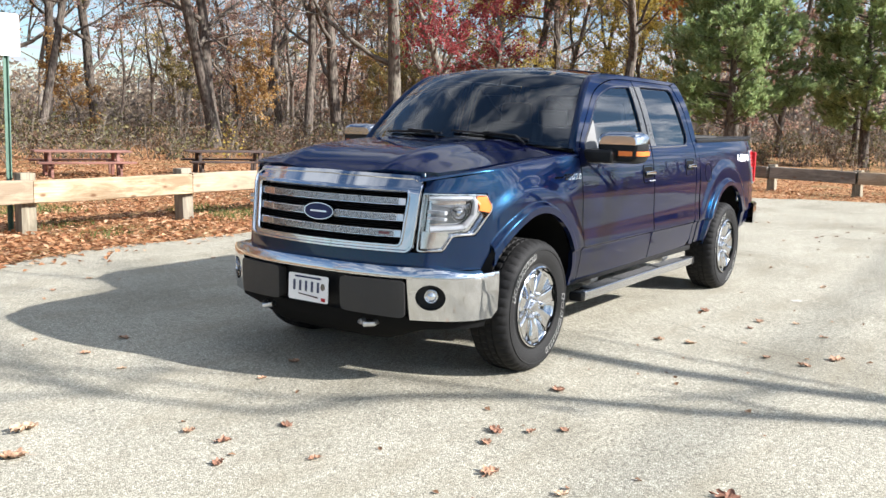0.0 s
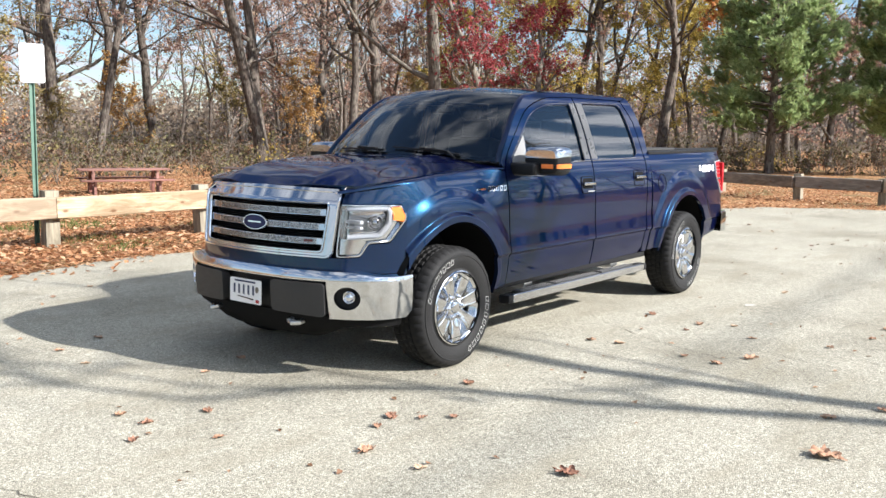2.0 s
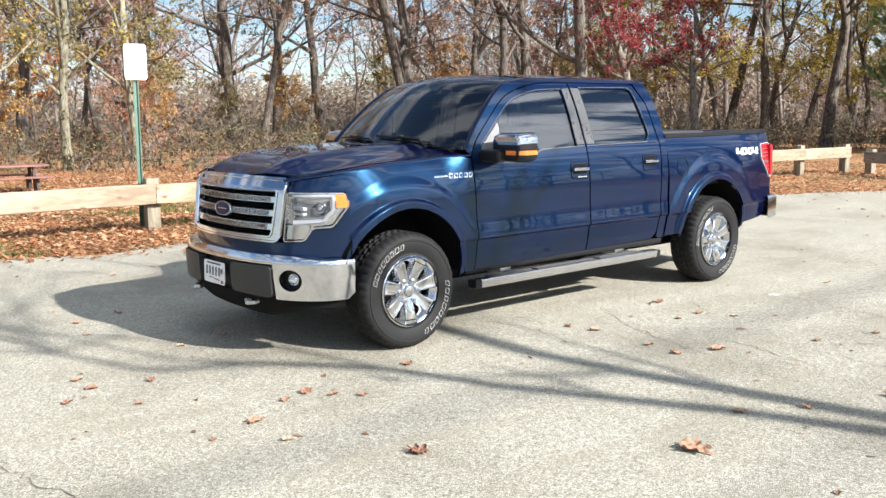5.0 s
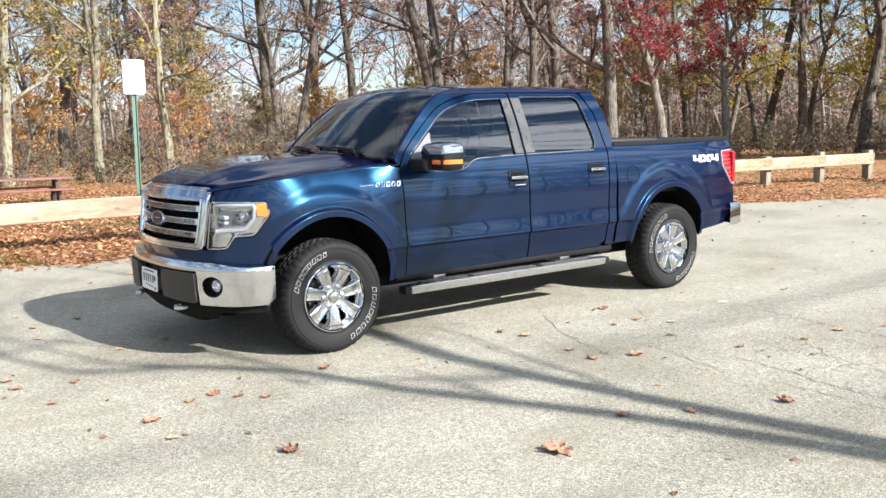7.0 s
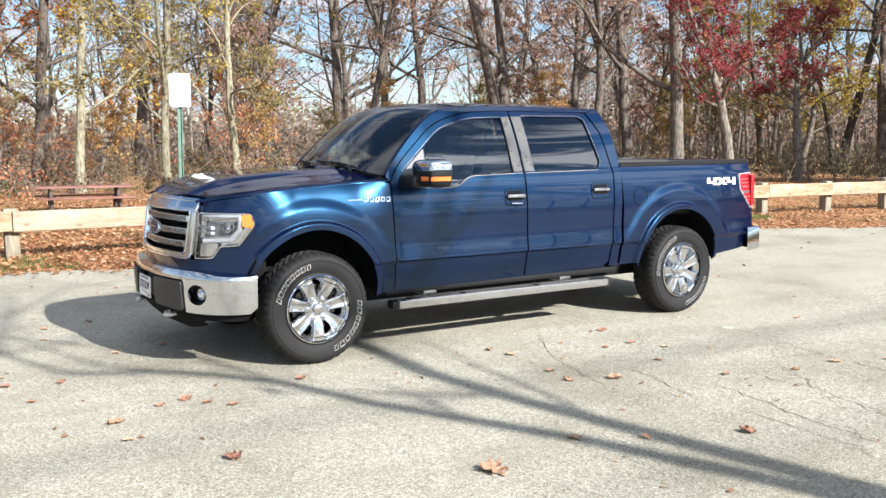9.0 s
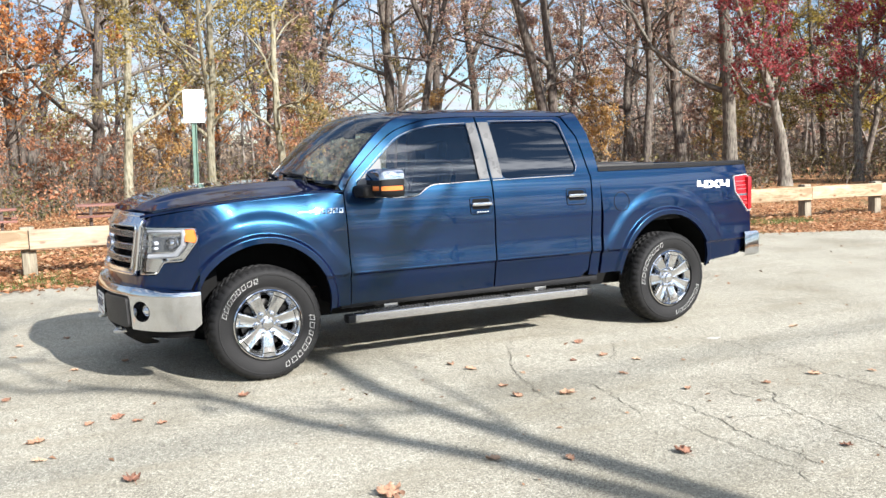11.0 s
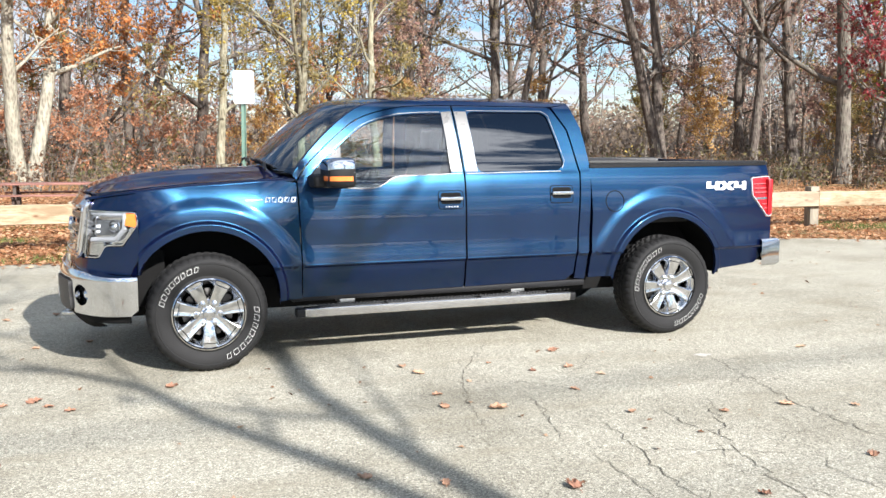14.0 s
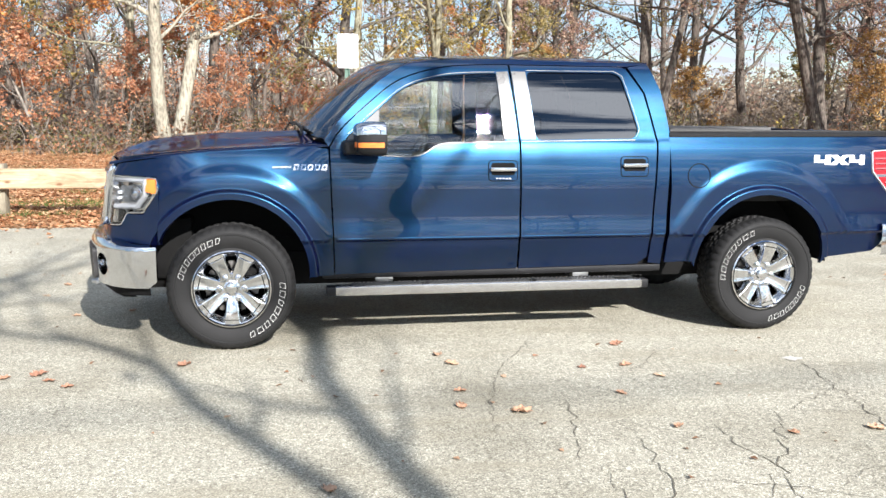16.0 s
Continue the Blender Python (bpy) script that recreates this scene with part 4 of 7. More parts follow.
    for z, grow in ((0.522, -0.03), (0.540, 0.0), (0.728, 0.0), (0.750, -0.02)):
        rows.append([(2.77 if abs(v) == 1 else 3.065 + grow - 0.10 * abs(v) ** 5, v * (0.955 + grow * 0.5), z) for v in (-1, -0.97, -0.9, -0.8, -0.5, 0, 0.5, 0.8, 0.9, 0.97, 1)])
    rear.grid(rows)
    rear.grid([rows[-1], [(2.82, y * 0.9, 0.750) for _, y, _ in rows[-1]]])
    part("rear_bumper", rear, CHROME, T, "chrome rear step bumper")
    part("step_pad", Geo().box((2.94, 0, 0.746), (0.16, 1.4, 0.012), 0.004), BLACK, T)
    interior(T)
    wheel(T, FRONT_AXLE, -1, 0)
    wheel(T, REAR_AXLE, -1, 178)
    wheel(T, FRONT_AXLE, 1, 60)
    wheel(T, REAR_AXLE, 1, 200)
    lettering(T)
    return T


def handle(D, s, x, z, front):
    box = rounded([(x - 0.098, z - 0.066), (x + 0.098, z - 0.066), (x + 0.098, z + 0.066), (x - 0.098, z + 0.066)], 0.026, 4)
    slot = rounded([(x - 0.080, z - 0.030), (x + 0.080, z - 0.030), (x + 0.080, z + 0.052), (x - 0.080, z + 0.052)], 0.02, 4)
    H = part("door_handle", panel(Geo(), box, side(s), step=0.03, depth=0.01, off=0.003), PAINT, D, "chrome pull handle over a flat dark sheet drawn as shade")
    part("handle_bezel", ribbon(Geo(), box, side(s), 0.006, off=0.002, lift=0.003, step=0.02), DARK, H)
    # flat black sheet on the skin; its colour stands for the shade behind the grip
    part("recess", panel(Geo(), slot, side(s), step=0.03, depth=0.002, off=0.0045), DARK, H)
    y = s * (half_width(x, z) + 0.022)
    part("grip", Geo().box((x, y, z + 0.010), (0.180, 0.020, 0.026), 0.009, seg=3).box((x + 0.07, s * (half_width(x, z) + 0.010), z + 0.010), (0.03, 0.03, 0.028), 0.006), CHROME, H, "chrome grip")


def mirror(T, s):
    """Door mirror: a black shell on a thick arm, a chrome cap over its upper half, an amber strip round its corner."""
    def shell(x, k, top, low, a, grow=0.0):
        c, sn = math.cos(a), math.sin(a)
        yy = math.copysign(abs(c) ** 0.40, c) * (0.150 * k + grow)
        zz = math.copysign(abs(sn) ** 0.40, sn)
        return (x, s * (1.105 + yy), 1.352 + (zz * (top + grow) if zz > 0 else zz * (low + grow)))

    prof = [(-1.066, 0.80, 0.075, 0.070), (-1.058, 0.90, 0.090, 0.084), (-1.030, 0.97, 0.100, 0.096), (-0.97, 1.0, 0.106, 0.102), (-0.91, 1.0, 0.106, 0.100), (-0.885, 0.95, 0.100, 0.094)]
    m = Geo()
    rows = [[shell(x, k, t, l, a) for a in np.linspace(0, math.tau, 32, endpoint=False)] for x, k, t, l in prof]
    m.grid(rows, close_v=True)
    m.add(rows[0], [tuple(range(32))]).add(rows[-1], [tuple(range(32))])
    m.box((-1.055, s * 0.99, 1.300), (0.165, 0.22, 0.088), 0.032, Matrix.Rotation(radians(-3), 4, "Y"), seg=3)
    M = part("door_mirror", m, BLACK, T, "black door mirror with a chrome cap")
    cap = Geo()
    rows = [[shell(x, k, t, l, a, 0.005) for a in np.linspace(radians(3), radians(177), 22)] for x, k, t, l in [(prof[0][0] - 0.004, *prof[0][1:])] + prof[1:5] + [(-0.893, 0.985, 0.102, 0.098)]]
    cap.grid(rows)
    cap.add(rows[0], [tuple(range(22))])
    part("mirror_cap", cap, CHROME, M, "chrome mirror cap")
    strip = [(-1.068, 1.11), (-1.066, 1.18), (-1.055, 1.232), (-1.025, 1.252), (-0.98, 1.258), (-0.90, 1.2585)]
    part("turn_signal", Geo().grid([[(x - 0.005, s * (y + d), z) for x, y in strip] for z, d in ((1.304, 0.0), (1.306, 0.006), (1.334, 0.006), (1.336, 0.0))]), AMBER, M, "amber turn signal strip")
    part("mirror_glass", Geo().box((-0.884, s * 1.105, 1.356), (0.006, 0.22, 0.155), 0.002), CHROME, M)


def headlamp(T, s):
    poly = [(0.648, 1.103), (1.062, 1.096), (1.070, 1.016), (0.962, 0.878), (0.832, 0.872), (0.784, 0.792), (0.640, 0.786)]
    fm = lambda u, z: nose(s * u, z)
    H = part("headlamp", panel(Geo(), poly, fm, step=0.03, depth=0.0, off=-0.055), LAMPSILVER, T, "chrome-lined headlamp with a clear lens")
    part("lamp_rim", ribbon(Geo(), rounded(poly, 0.018, 3), fm, 0.012, off=-0.002, lift=0.004, step=0.02), CHROME, H)
    part("lens", panel(Geo(), rounded(poly, 0.018, 3), fm, step=0.03, depth=0.0, off=0.001), LENS, H, "clear headlamp lens").visible_shadow = False
    side_wall = Geo()
    loop = densify(rounded(poly, 0.018, 3), 0.03)
    side_wall.grid([[nose(s * u, z, o) for u, z in loop] for o in (-0.056, -0.003)], close_v=True)
    part("lamp_bowl", side_wall, LAMPSILVER, H)
    part("side_reflector", panel(Geo(), [(0.995, 1.088), (1.058, 1.088), (1.062, 1.018), (1.05, 1.0), (0.985, 1.012)], fm, step=0.03, depth=0.02, off=0.003), AMBER, H, "amber side reflector")
    u = Geo()
    for p0, p1 in (((0.70, 0.905), (0.90, 0.915)), ((0.90, 0.915), (0.965, 0.98)), ((0.965, 0.98), (0.975, 1.08)), ((0.68, 1.082), (0.975, 1.08))):
        pts = [nose(s * mix(p0[0], p1[0], k / 4), mix(p0[1], p1[1], k / 4), -0.022) for k in range(5)]
        u.tube(pts, 0.0185, 8)
    part("light_guide", u, LAMPWHITE, H, "pale bright light guide")
    part("lamp_cavity", panel(Geo(), rounded([(0.690, 0.935), (0.905, 0.940), (0.945, 0.985), (0.945, 1.062), (0.690, 1.064)], 0.012, 3), fm, step=0.03, depth=0.0, off=-0.048), LAMPDARK, H, "dark lamp cavity")
    c = nose(s * 0.875, 0.995, -0.035)
    ball = Geo()
    pr = [(0.002, -0.030), (0.020, -0.026), (0.034, -0.014), (0.040, 0.0), (0.046, 0.004), (0.048, 0.02)]
    ax = Vector(nose(s * 0.875, 0.995, 0.1)) - Vector(c)
    turn = Vector((0, -1, 0)).rotation_difference(ax.normalized()).to_matrix()
    g0 = Geo().lathe(pr, (0, 0, 0), 24)
    ball.add([turn @ Vector(p) + Vector(c) for p in g0.v], g0.f)
    part("projector", ball, CHROME, H, "round projector lens")
    part("inner_bar", Geo().box(nose(s * 0.745, 1.0, -0.03), (0.03, 0.12, 0.022), 0.006).box(nose(s * 0.745, 0.965, -0.03), (0.03, 0.12, 0.018), 0.006), LAMPWHITE, H)
    low = panel(Geo(), [(0.655, 0.802), (0.775, 0.806), (0.815, 0.872), (0.80, 0.900), (0.655, 0.895)], fm, step=0.03, depth=0.02, off=-0.012)
    part("corner_reflector", low, LAMPSILVER, H)
    low = panel(Geo(), [(0.90, 0.888), (0.955, 0.893), (1.035, 0.995), (0.985, 0.995)], fm, step=0.03, depth=0.0, off=-0.045)
    part("lower_reflector", low, LAMPSILVER, H)


def grille(T):
    zt, zb = 1.192, 0.778
    outer = [(-0.645, zt - 0.035), (-0.60, zt - 0.006), (0, zt + 0.004), (0.60, zt - 0.006), (0.645, zt - 0.035), (0.625, zb + 0.03), (0.60, zb), (-0.60, zb), (-0.625, zb + 0.03)]
    inner = rounded([(-0.572, 1.112), (0.572, 1.112), (0.548, 0.818), (-0.548, 0.818)], 0.03, 3)
    G = part("grille", panel(Geo(), outer, nose, holes=[inner], step=0.03, depth=0.05, off=0.022), CHROME, T, "chrome grille surround with three mesh bars")
    part("surround_edge", ribbon(Geo(), rounded(outer, 0.03, 3), lambda u, z: nose(u * 0.985, mix(0.98, z, 0.975), 0.022), 0.020, off=0.001, lift=0.009, step=0.03), CHROME, G, "raised chrome outer edge")
    part("surround_lip", ribbon(Geo(), inner, lambda u, z: nose(u * 1.008, mix(0.965, z, 1.03), 0.022), 0.018, off=0.001, lift=0.008, step=0.03), CHROME, G, "raised chrome inner lip")
    part("grille_back", panel(Geo(), [(-0.58, 1.12), (0.58, 1.12), (0.56, 0.81), (-0.56, 0.81)], nose, step=0.06, depth=0, off=-0.05), DARK, G)
    ribs = Geo()
    for i in range(23):
        z = 0.828 + i * 0.0125
        ribs.grid([[nose(u, z + dz, o) for u in np.linspace(-0.555, 0.555, 13)] for dz, o in ((0, -0.035), (0.004, -0.028), (0.008, -0.035))])
    part("grille_slats", ribs, BLACK, G, "black slats")
    for z, wdt in ((1.0545, 0.553), (0.9655, 0.549), (0.8765, 0.542)):
        bar = Geo()
        rows = [[nose(u, z + dz, o) for u in np.linspace(-wdt, wdt, 19)] for dz, o in ((-0.022, -0.02), (-0.0245, 0.004), (-0.0215, 0.011), (-0.018, 0.014), (0.018, 0.014), (0.0215, 0.011), (0.0245, 0.004), (0.022, -0.02))]
        bar.grid(rows)
        B = part("grille_bar", bar, CHROME, G, "chrome grille bar with pressed mesh")
        part("bar_inlay", panel(Geo(), [(-wdt + 0.04, z - 0.0165), (wdt - 0.13, z - 0.0165), (wdt - 0.13, z + 0.0165), (-wdt + 0.04, z + 0.0165)], nose, step=0.06, depth=0, off=0.0148), MESHMETAL, B)
        msh = Geo()
        n = 62
        for r in range(4):
            for i in range(n):
                u = mix(-wdt + 0.047, wdt - 0.136, (i + 0.5 * (r % 2)) / n)
                zz = z - 0.0122 + r * 0.0081
                hx = [(u + 0.0047 * math.cos(a), zz + 0.0037 * math.sin(a)) for a in np.linspace(0, math.tau, 6, endpoint=False)]
                msh.add([nose(p[0], p[1], 0.0162) for p in hx], [tuple(range(6))])
        part("bar_mesh", msh, PAD, B, "dark pressed mesh inlay", angle=0)
    oval = [(0.108 * math.cos(a), 0.9655 + 0.046 * math.sin(a)) for a in np.linspace(0, math.tau, 32, endpoint=False)]
    E = part("emblem", panel(Geo(), oval, nose, step=0.03, depth=0.02, off=0.030), BADGEBLUE, G, "plain blue oval emblem with a bright rim")
    part("emblem_rim", ribbon(Geo(), oval, nose, 0.009, off=0.028, lift=0.005, step=0.02), CHROME, E)
    part("emblem_bar", panel(Geo(), rounded([(-0.062, 0.9605), (0.062, 0.9605), (0.062, 0.9705), (-0.062, 0.9705)], 0.004, 2), nose, step=0.03, depth=0.002, off=0.032), CHROME, E)
    part("grille_tag", panel(Geo(), [(-0.475, 0.868), (-0.41, 0.868), (-0.41, 0.885), (-0.475, 0.885)], nose, step=0.03, depth=0.004, off=0.018), REDDARK, G)


BUMPER = [(0.0, -2.800), (0.2, -2.795), (0.4, -2.772), (0.6, -2.722), (0.75, -2.655), (0.86, -2.575), (0.93, -2.48), (0.965, -2.38), (0.972, -2.30)]


def bumper_plan():
    s, out = 0.0, [(0.0, BUMPER[0][1], 0.0)]
    prev = (BUMPER[0][1], 0.0)
    ys = list(np.linspace(0, 0.93, 40))
    pts = [(curve_table(BUMPER, y), y) for y in ys] + [(-2.43, 0.951), (-2.38, 0.962), (-2.34, 0.968), (-2.295, 0.971)]
    for p in pts[1:]:
        s += math.dist(p, prev)
        out.append((s, *p))
        prev = p
    return out


BPLAN = bumper_plan()
BEND = BPLAN[-1][0]


def bumper(u, z, off=0.0):
    a = abs(u)
    xs, ys = [(s, x) for s, x, y in BPLAN], [(s, y) for s, x, y in BPLAN]
    x, y = lerp_table(xs, a), lerp_table(ys, a)
    t = Vector((lerp_table(xs, a + 0.03) - lerp_table(xs, max(0, a - 0.03)), lerp_table(ys, a + 0.03) - lerp_table(ys, max(0, a - 0.03)))).normalized()
    o = off - 0.10 * max(0, 0.56 - z) * 0.6 - 0.5 * max(0, z - 0.67)
    return (x - t.y * o, math.copysign(1, u) * (y + t.x * o), z)


def front_bumper(T):
    e = BEND
    b = Geo()
    tz = lambda u: 0.705 - 0.030 * smooth(0.75, 1.05, abs(u))
    holes = []
    for s in (-1, 1):
        holes.append([(s * (0.775 + 0.084 * math.cos(a)), 0.545 + 0.071 * math.sin(a)) for a in np.linspace(0, math.tau, 22, endpoint=False)])
    top = [(u, tz(u)) for u in np.linspace(e, -e, 41)]
    low = [(-e, 0.455), (-e + 0.05, 0.415), (-0.66, 0.415), (-0.64, 0.645), (0.64, 0.645), (0.66, 0.415), (e - 0.05, 0.415), (e, 0.455)]
    panel(b, top + low, bumper, holes=holes, step=0.03, depth=0.045)
    F = part("front_bumper", b, CHROME, T, "chrome front bumper with black centre pads")
    lip = Geo().grid([[bumper(u, tz(u) - 0.002 + dz, o) for u in np.linspace(-e, e, 41)] for dz, o in ((0, 0), (0.006, -0.03), (0.004, -0.10))])
    part("bumper_top", lip, CHROME, F)
    centre = panel(Geo(), [(-0.66, 0.405), (0.66, 0.405), (0.65, 0.65), (-0.65, 0.65)], bumper, step=0.05, depth=0.02, off=-0.06)
    part("bumper_centre", centre, BLACK, F, "black recessed bumper centre")
    for s in (-1, 1):
        pad = rounded([(s * 0.235, 0.437), (s * 0.635, 0.425), (s * 0.632, 0.632), (s * 0.235, 0.632)], 0.032, 4)
        part("bumper_pad", panel(Geo(), pad, bumper, step=0.04, depth=0.06, off=0.016), PAD, F, "black textured bumper pad")
        c = Vector(bumper(s * 0.775, 0.545, -0.045))
        ax = (Vector(bumper(s * 0.775, 0.545, 0.1)) - Vector(bumper(s * 0.775, 0.545, 0))).normalized()
        turn = Vector((0, -1, 0)).rotation_difference(ax).to_matrix()
        g0 = Geo().lathe([(0.001, -0.018), (0.018, -0.014), (0.030, -0.004), (0.032, 0.006), (0.038, 0.004), (0.038, 0.03)], (0, 0, 0), 26)
        lampgeo = Geo().add([turn @ Vector(p) + c for p in g0.v], g0.f)
        FL = part("fog_lamp", lampgeo, LAMPSILVER, F, "round fog lamp")
        g1 = Geo().lathe([(0.090, -0.012), (0.088, 0.03), (0.030, 0.035)], (0, 0, 0), 26)
        part("fog_surround", Geo().add([turn @ Vector(p) + c for p in g1.v], g1.f), BLACK, FL)
        hook = Geo().tube([(-2.66, s * 0.36, 0.40), (-2.76, s * 0.35, 0.372), (-2.775, s * 0.39, 0.368), (-2.74, s * 0.43, 0.37), (-2.64, s * 0.43, 0.395)], 0.016, 10)
        part("tow_hook", hook, SATIN, F, "bright steel tow hook")
    val = Geo()
    rows = []
    for q, o in ((0.0, -0.028), (0.3, -0.04), (0.55, -0.075), (0.8, -0.12), (0.96, -0.17), (1.0, -0.25)):
        rows.append([bumper(u, mix(0.428, 0.245 + 0.115 * smooth(0.40, 0.85, abs(u)), q), mix(o, -0.028 - 0.02 * q, smooth(0.5, 0.85, abs(u)))) for u in np.linspace(-BEND + 0.05, BEND - 0.05, 49)])
    val.grid(rows)
    part("air_dam", val, DARK, F, "black lower air dam")
    # number plate with its characters drawn as plain bars
    def plate_at(y, z, o=0.0):
        return (-2.812 - o + 0.03 * (z - 0.53), y, z)
    pm = lambda y, z: plate_at(y, z)
    pl = rounded([(-0.152, 0.452), (0.152, 0.452), (0.152, 0.606), (-0.152, 0.606)], 0.012, 3)
    P = part("license_plate", panel(Geo(), pl, pm, step=0.06, depth=0.006, off=0.0), SIGNWHITE, F, "white license plate with plain dark bars")
    for i in range(5):
        y = 0.105 - i * 0.046
        part("plate_bar", panel(Geo(), [(y - 0.0085, 0.508), (y + 0.0085, 0.508), (y + 0.0085, 0.568), (y - 0.0085, 0.568)], pm, step=0.05, depth=0.002, off=0.003), PLATEINK, P)
    part("plate_band", panel(Geo(), [(-0.10, 0.585), (0.10, 0.585), (0.10, 0.595), (-0.10, 0.595)], pm, step=0.08, depth=0.002, off=0.003), BADGEBLUE, P)
    part("plate_seal", panel(Geo(), [(-0.115 + 0.016 * math.cos(a), 0.545 + 0.02 * math.sin(a)) for a in np.linspace(0, math.tau, 14, endpoint=False)], pm, step=0.05, depth=0.002, off=0.003), TIMBERGREY, P)
    part("plate_sticker", panel(Geo(), [(-0.135, 0.462), (-0.105, 0.462), (-0.105, 0.482), (-0.135, 0.482)], pm, step=0.05, depth=0.002, off=0.003), RED, P)
    part("plate_swash", panel(Geo(), [(-0.08, 0.476), (0.07, 0.488), (0.07, 0.494), (-0.08, 0.484)], pm, step=0.05, depth=0.002, off=0.003), REDDARK, P)


def interior(T):
    d = Geo()
    rows = []
    for x, z in ((-1.25, 1.28), (-1.10, 1.325), (-0.95, 1.33), (-0.80, 1.30), (-0.76, 1.22), (-0.80, 1.0), (-0.85, 0.75)):
        rows.append([(x - 0.06 * (1 - (y / 0.8) ** 2), y, z + (0.035 * math.exp(-((y + 0.42) / 0.2) ** 2) if -1.0 < x < -0.78 else 0)) for y in np.linspace(-0.80, 0.80, 21)])
    d.grid(rows)
    part("dashboard", d, DASH, T, "charcoal dashboard")
    sw = Geo()
    c, tilt = Vector((-0.60, -0.42, 1.19)), Matrix.Rotation(radians(-62), 3, "Y")
    ring = [c + tilt @ Vector((0.185 * math.cos(a), 0.185 * math.sin(a), 0)) for a in np.linspace(0, math.tau, 33)]
    sw.tube(ring, 0.016, 8, cap=False)
    for a in (0.2, 2.0, 4.1):
        sw.tube([c, c + tilt @ Vector((0.18 * math.cos(a), 0.18 * math.sin(a), 0))], 0.014, 6)
    sw.box(c, (0.05, 0.13, 0.12), 0.03)
    part("steering_wheel", sw, BLACK, T)
    for y in (-0.42, 0.42):
        sg = Geo().box((-0.12, y, 0.84), (0.54, 0.54, 0.17), 0.06, seg=3)
        sg.box((0.16, y, 1.18), (0.17, 0.52, 0.66), 0.07, Matrix.Rotation(radians(13), 4, "Y"), seg=3)
        sg.box((0.25, y, 1.575), (0.11, 0.28, 0.19), 0.05, Matrix.Rotation(radians(8), 4, "Y"), seg=3)
        sg.tube([(0.24, y - 0.06, 1.44), (0.25, y - 0.06, 1.55)], 0.008, 6).tube([(0.24, y + 0.06, 1.44), (0.25, y + 0.06, 1.55)], 0.008, 6)
        part("front_seat", sg, SEAT, T, "charcoal front seat with a headrest")
    rs = Geo().box((0.62, 0, 0.86), (0.46, 1.45, 0.16), 0.06, seg=3).box((0.90, 0, 1.18), (0.16, 1.45, 0.60), 0.06, Matrix.Rotation(radians(12), 4, "Y"), seg=3)
    for y in (-0.45, 0.45):
        rs.box((0.98, y, 1.54), (0.10, 0.28, 0.15), 0.045, seg=3)
    part("rear_seat", rs, SEAT, T, "charcoal rear bench seat")
    part("centre_console", Geo().box((-0.30, 0, 0.88), (0.7, 0.26, 0.34), 0.04), DASH, T)
    part("headliner", Geo().grid([[(x, y, roof_z(x, y) - 0.05) for y in np.linspace(-0.66, 0.66, 9)] for x in np.linspace(-0.42, 0.98, 7)]), DASH, T)
    part("cab_floor", Geo().box((-0.05, 0, 0.60), (2.2, 1.6, 0.04), 0.01), DASH, T)
    for s in (-1, 1):
        part("door_card", Geo().box((-0.05, s * 0.85, 0.95), (2.05, 0.03, 0.62), 0.01), DASH, T)


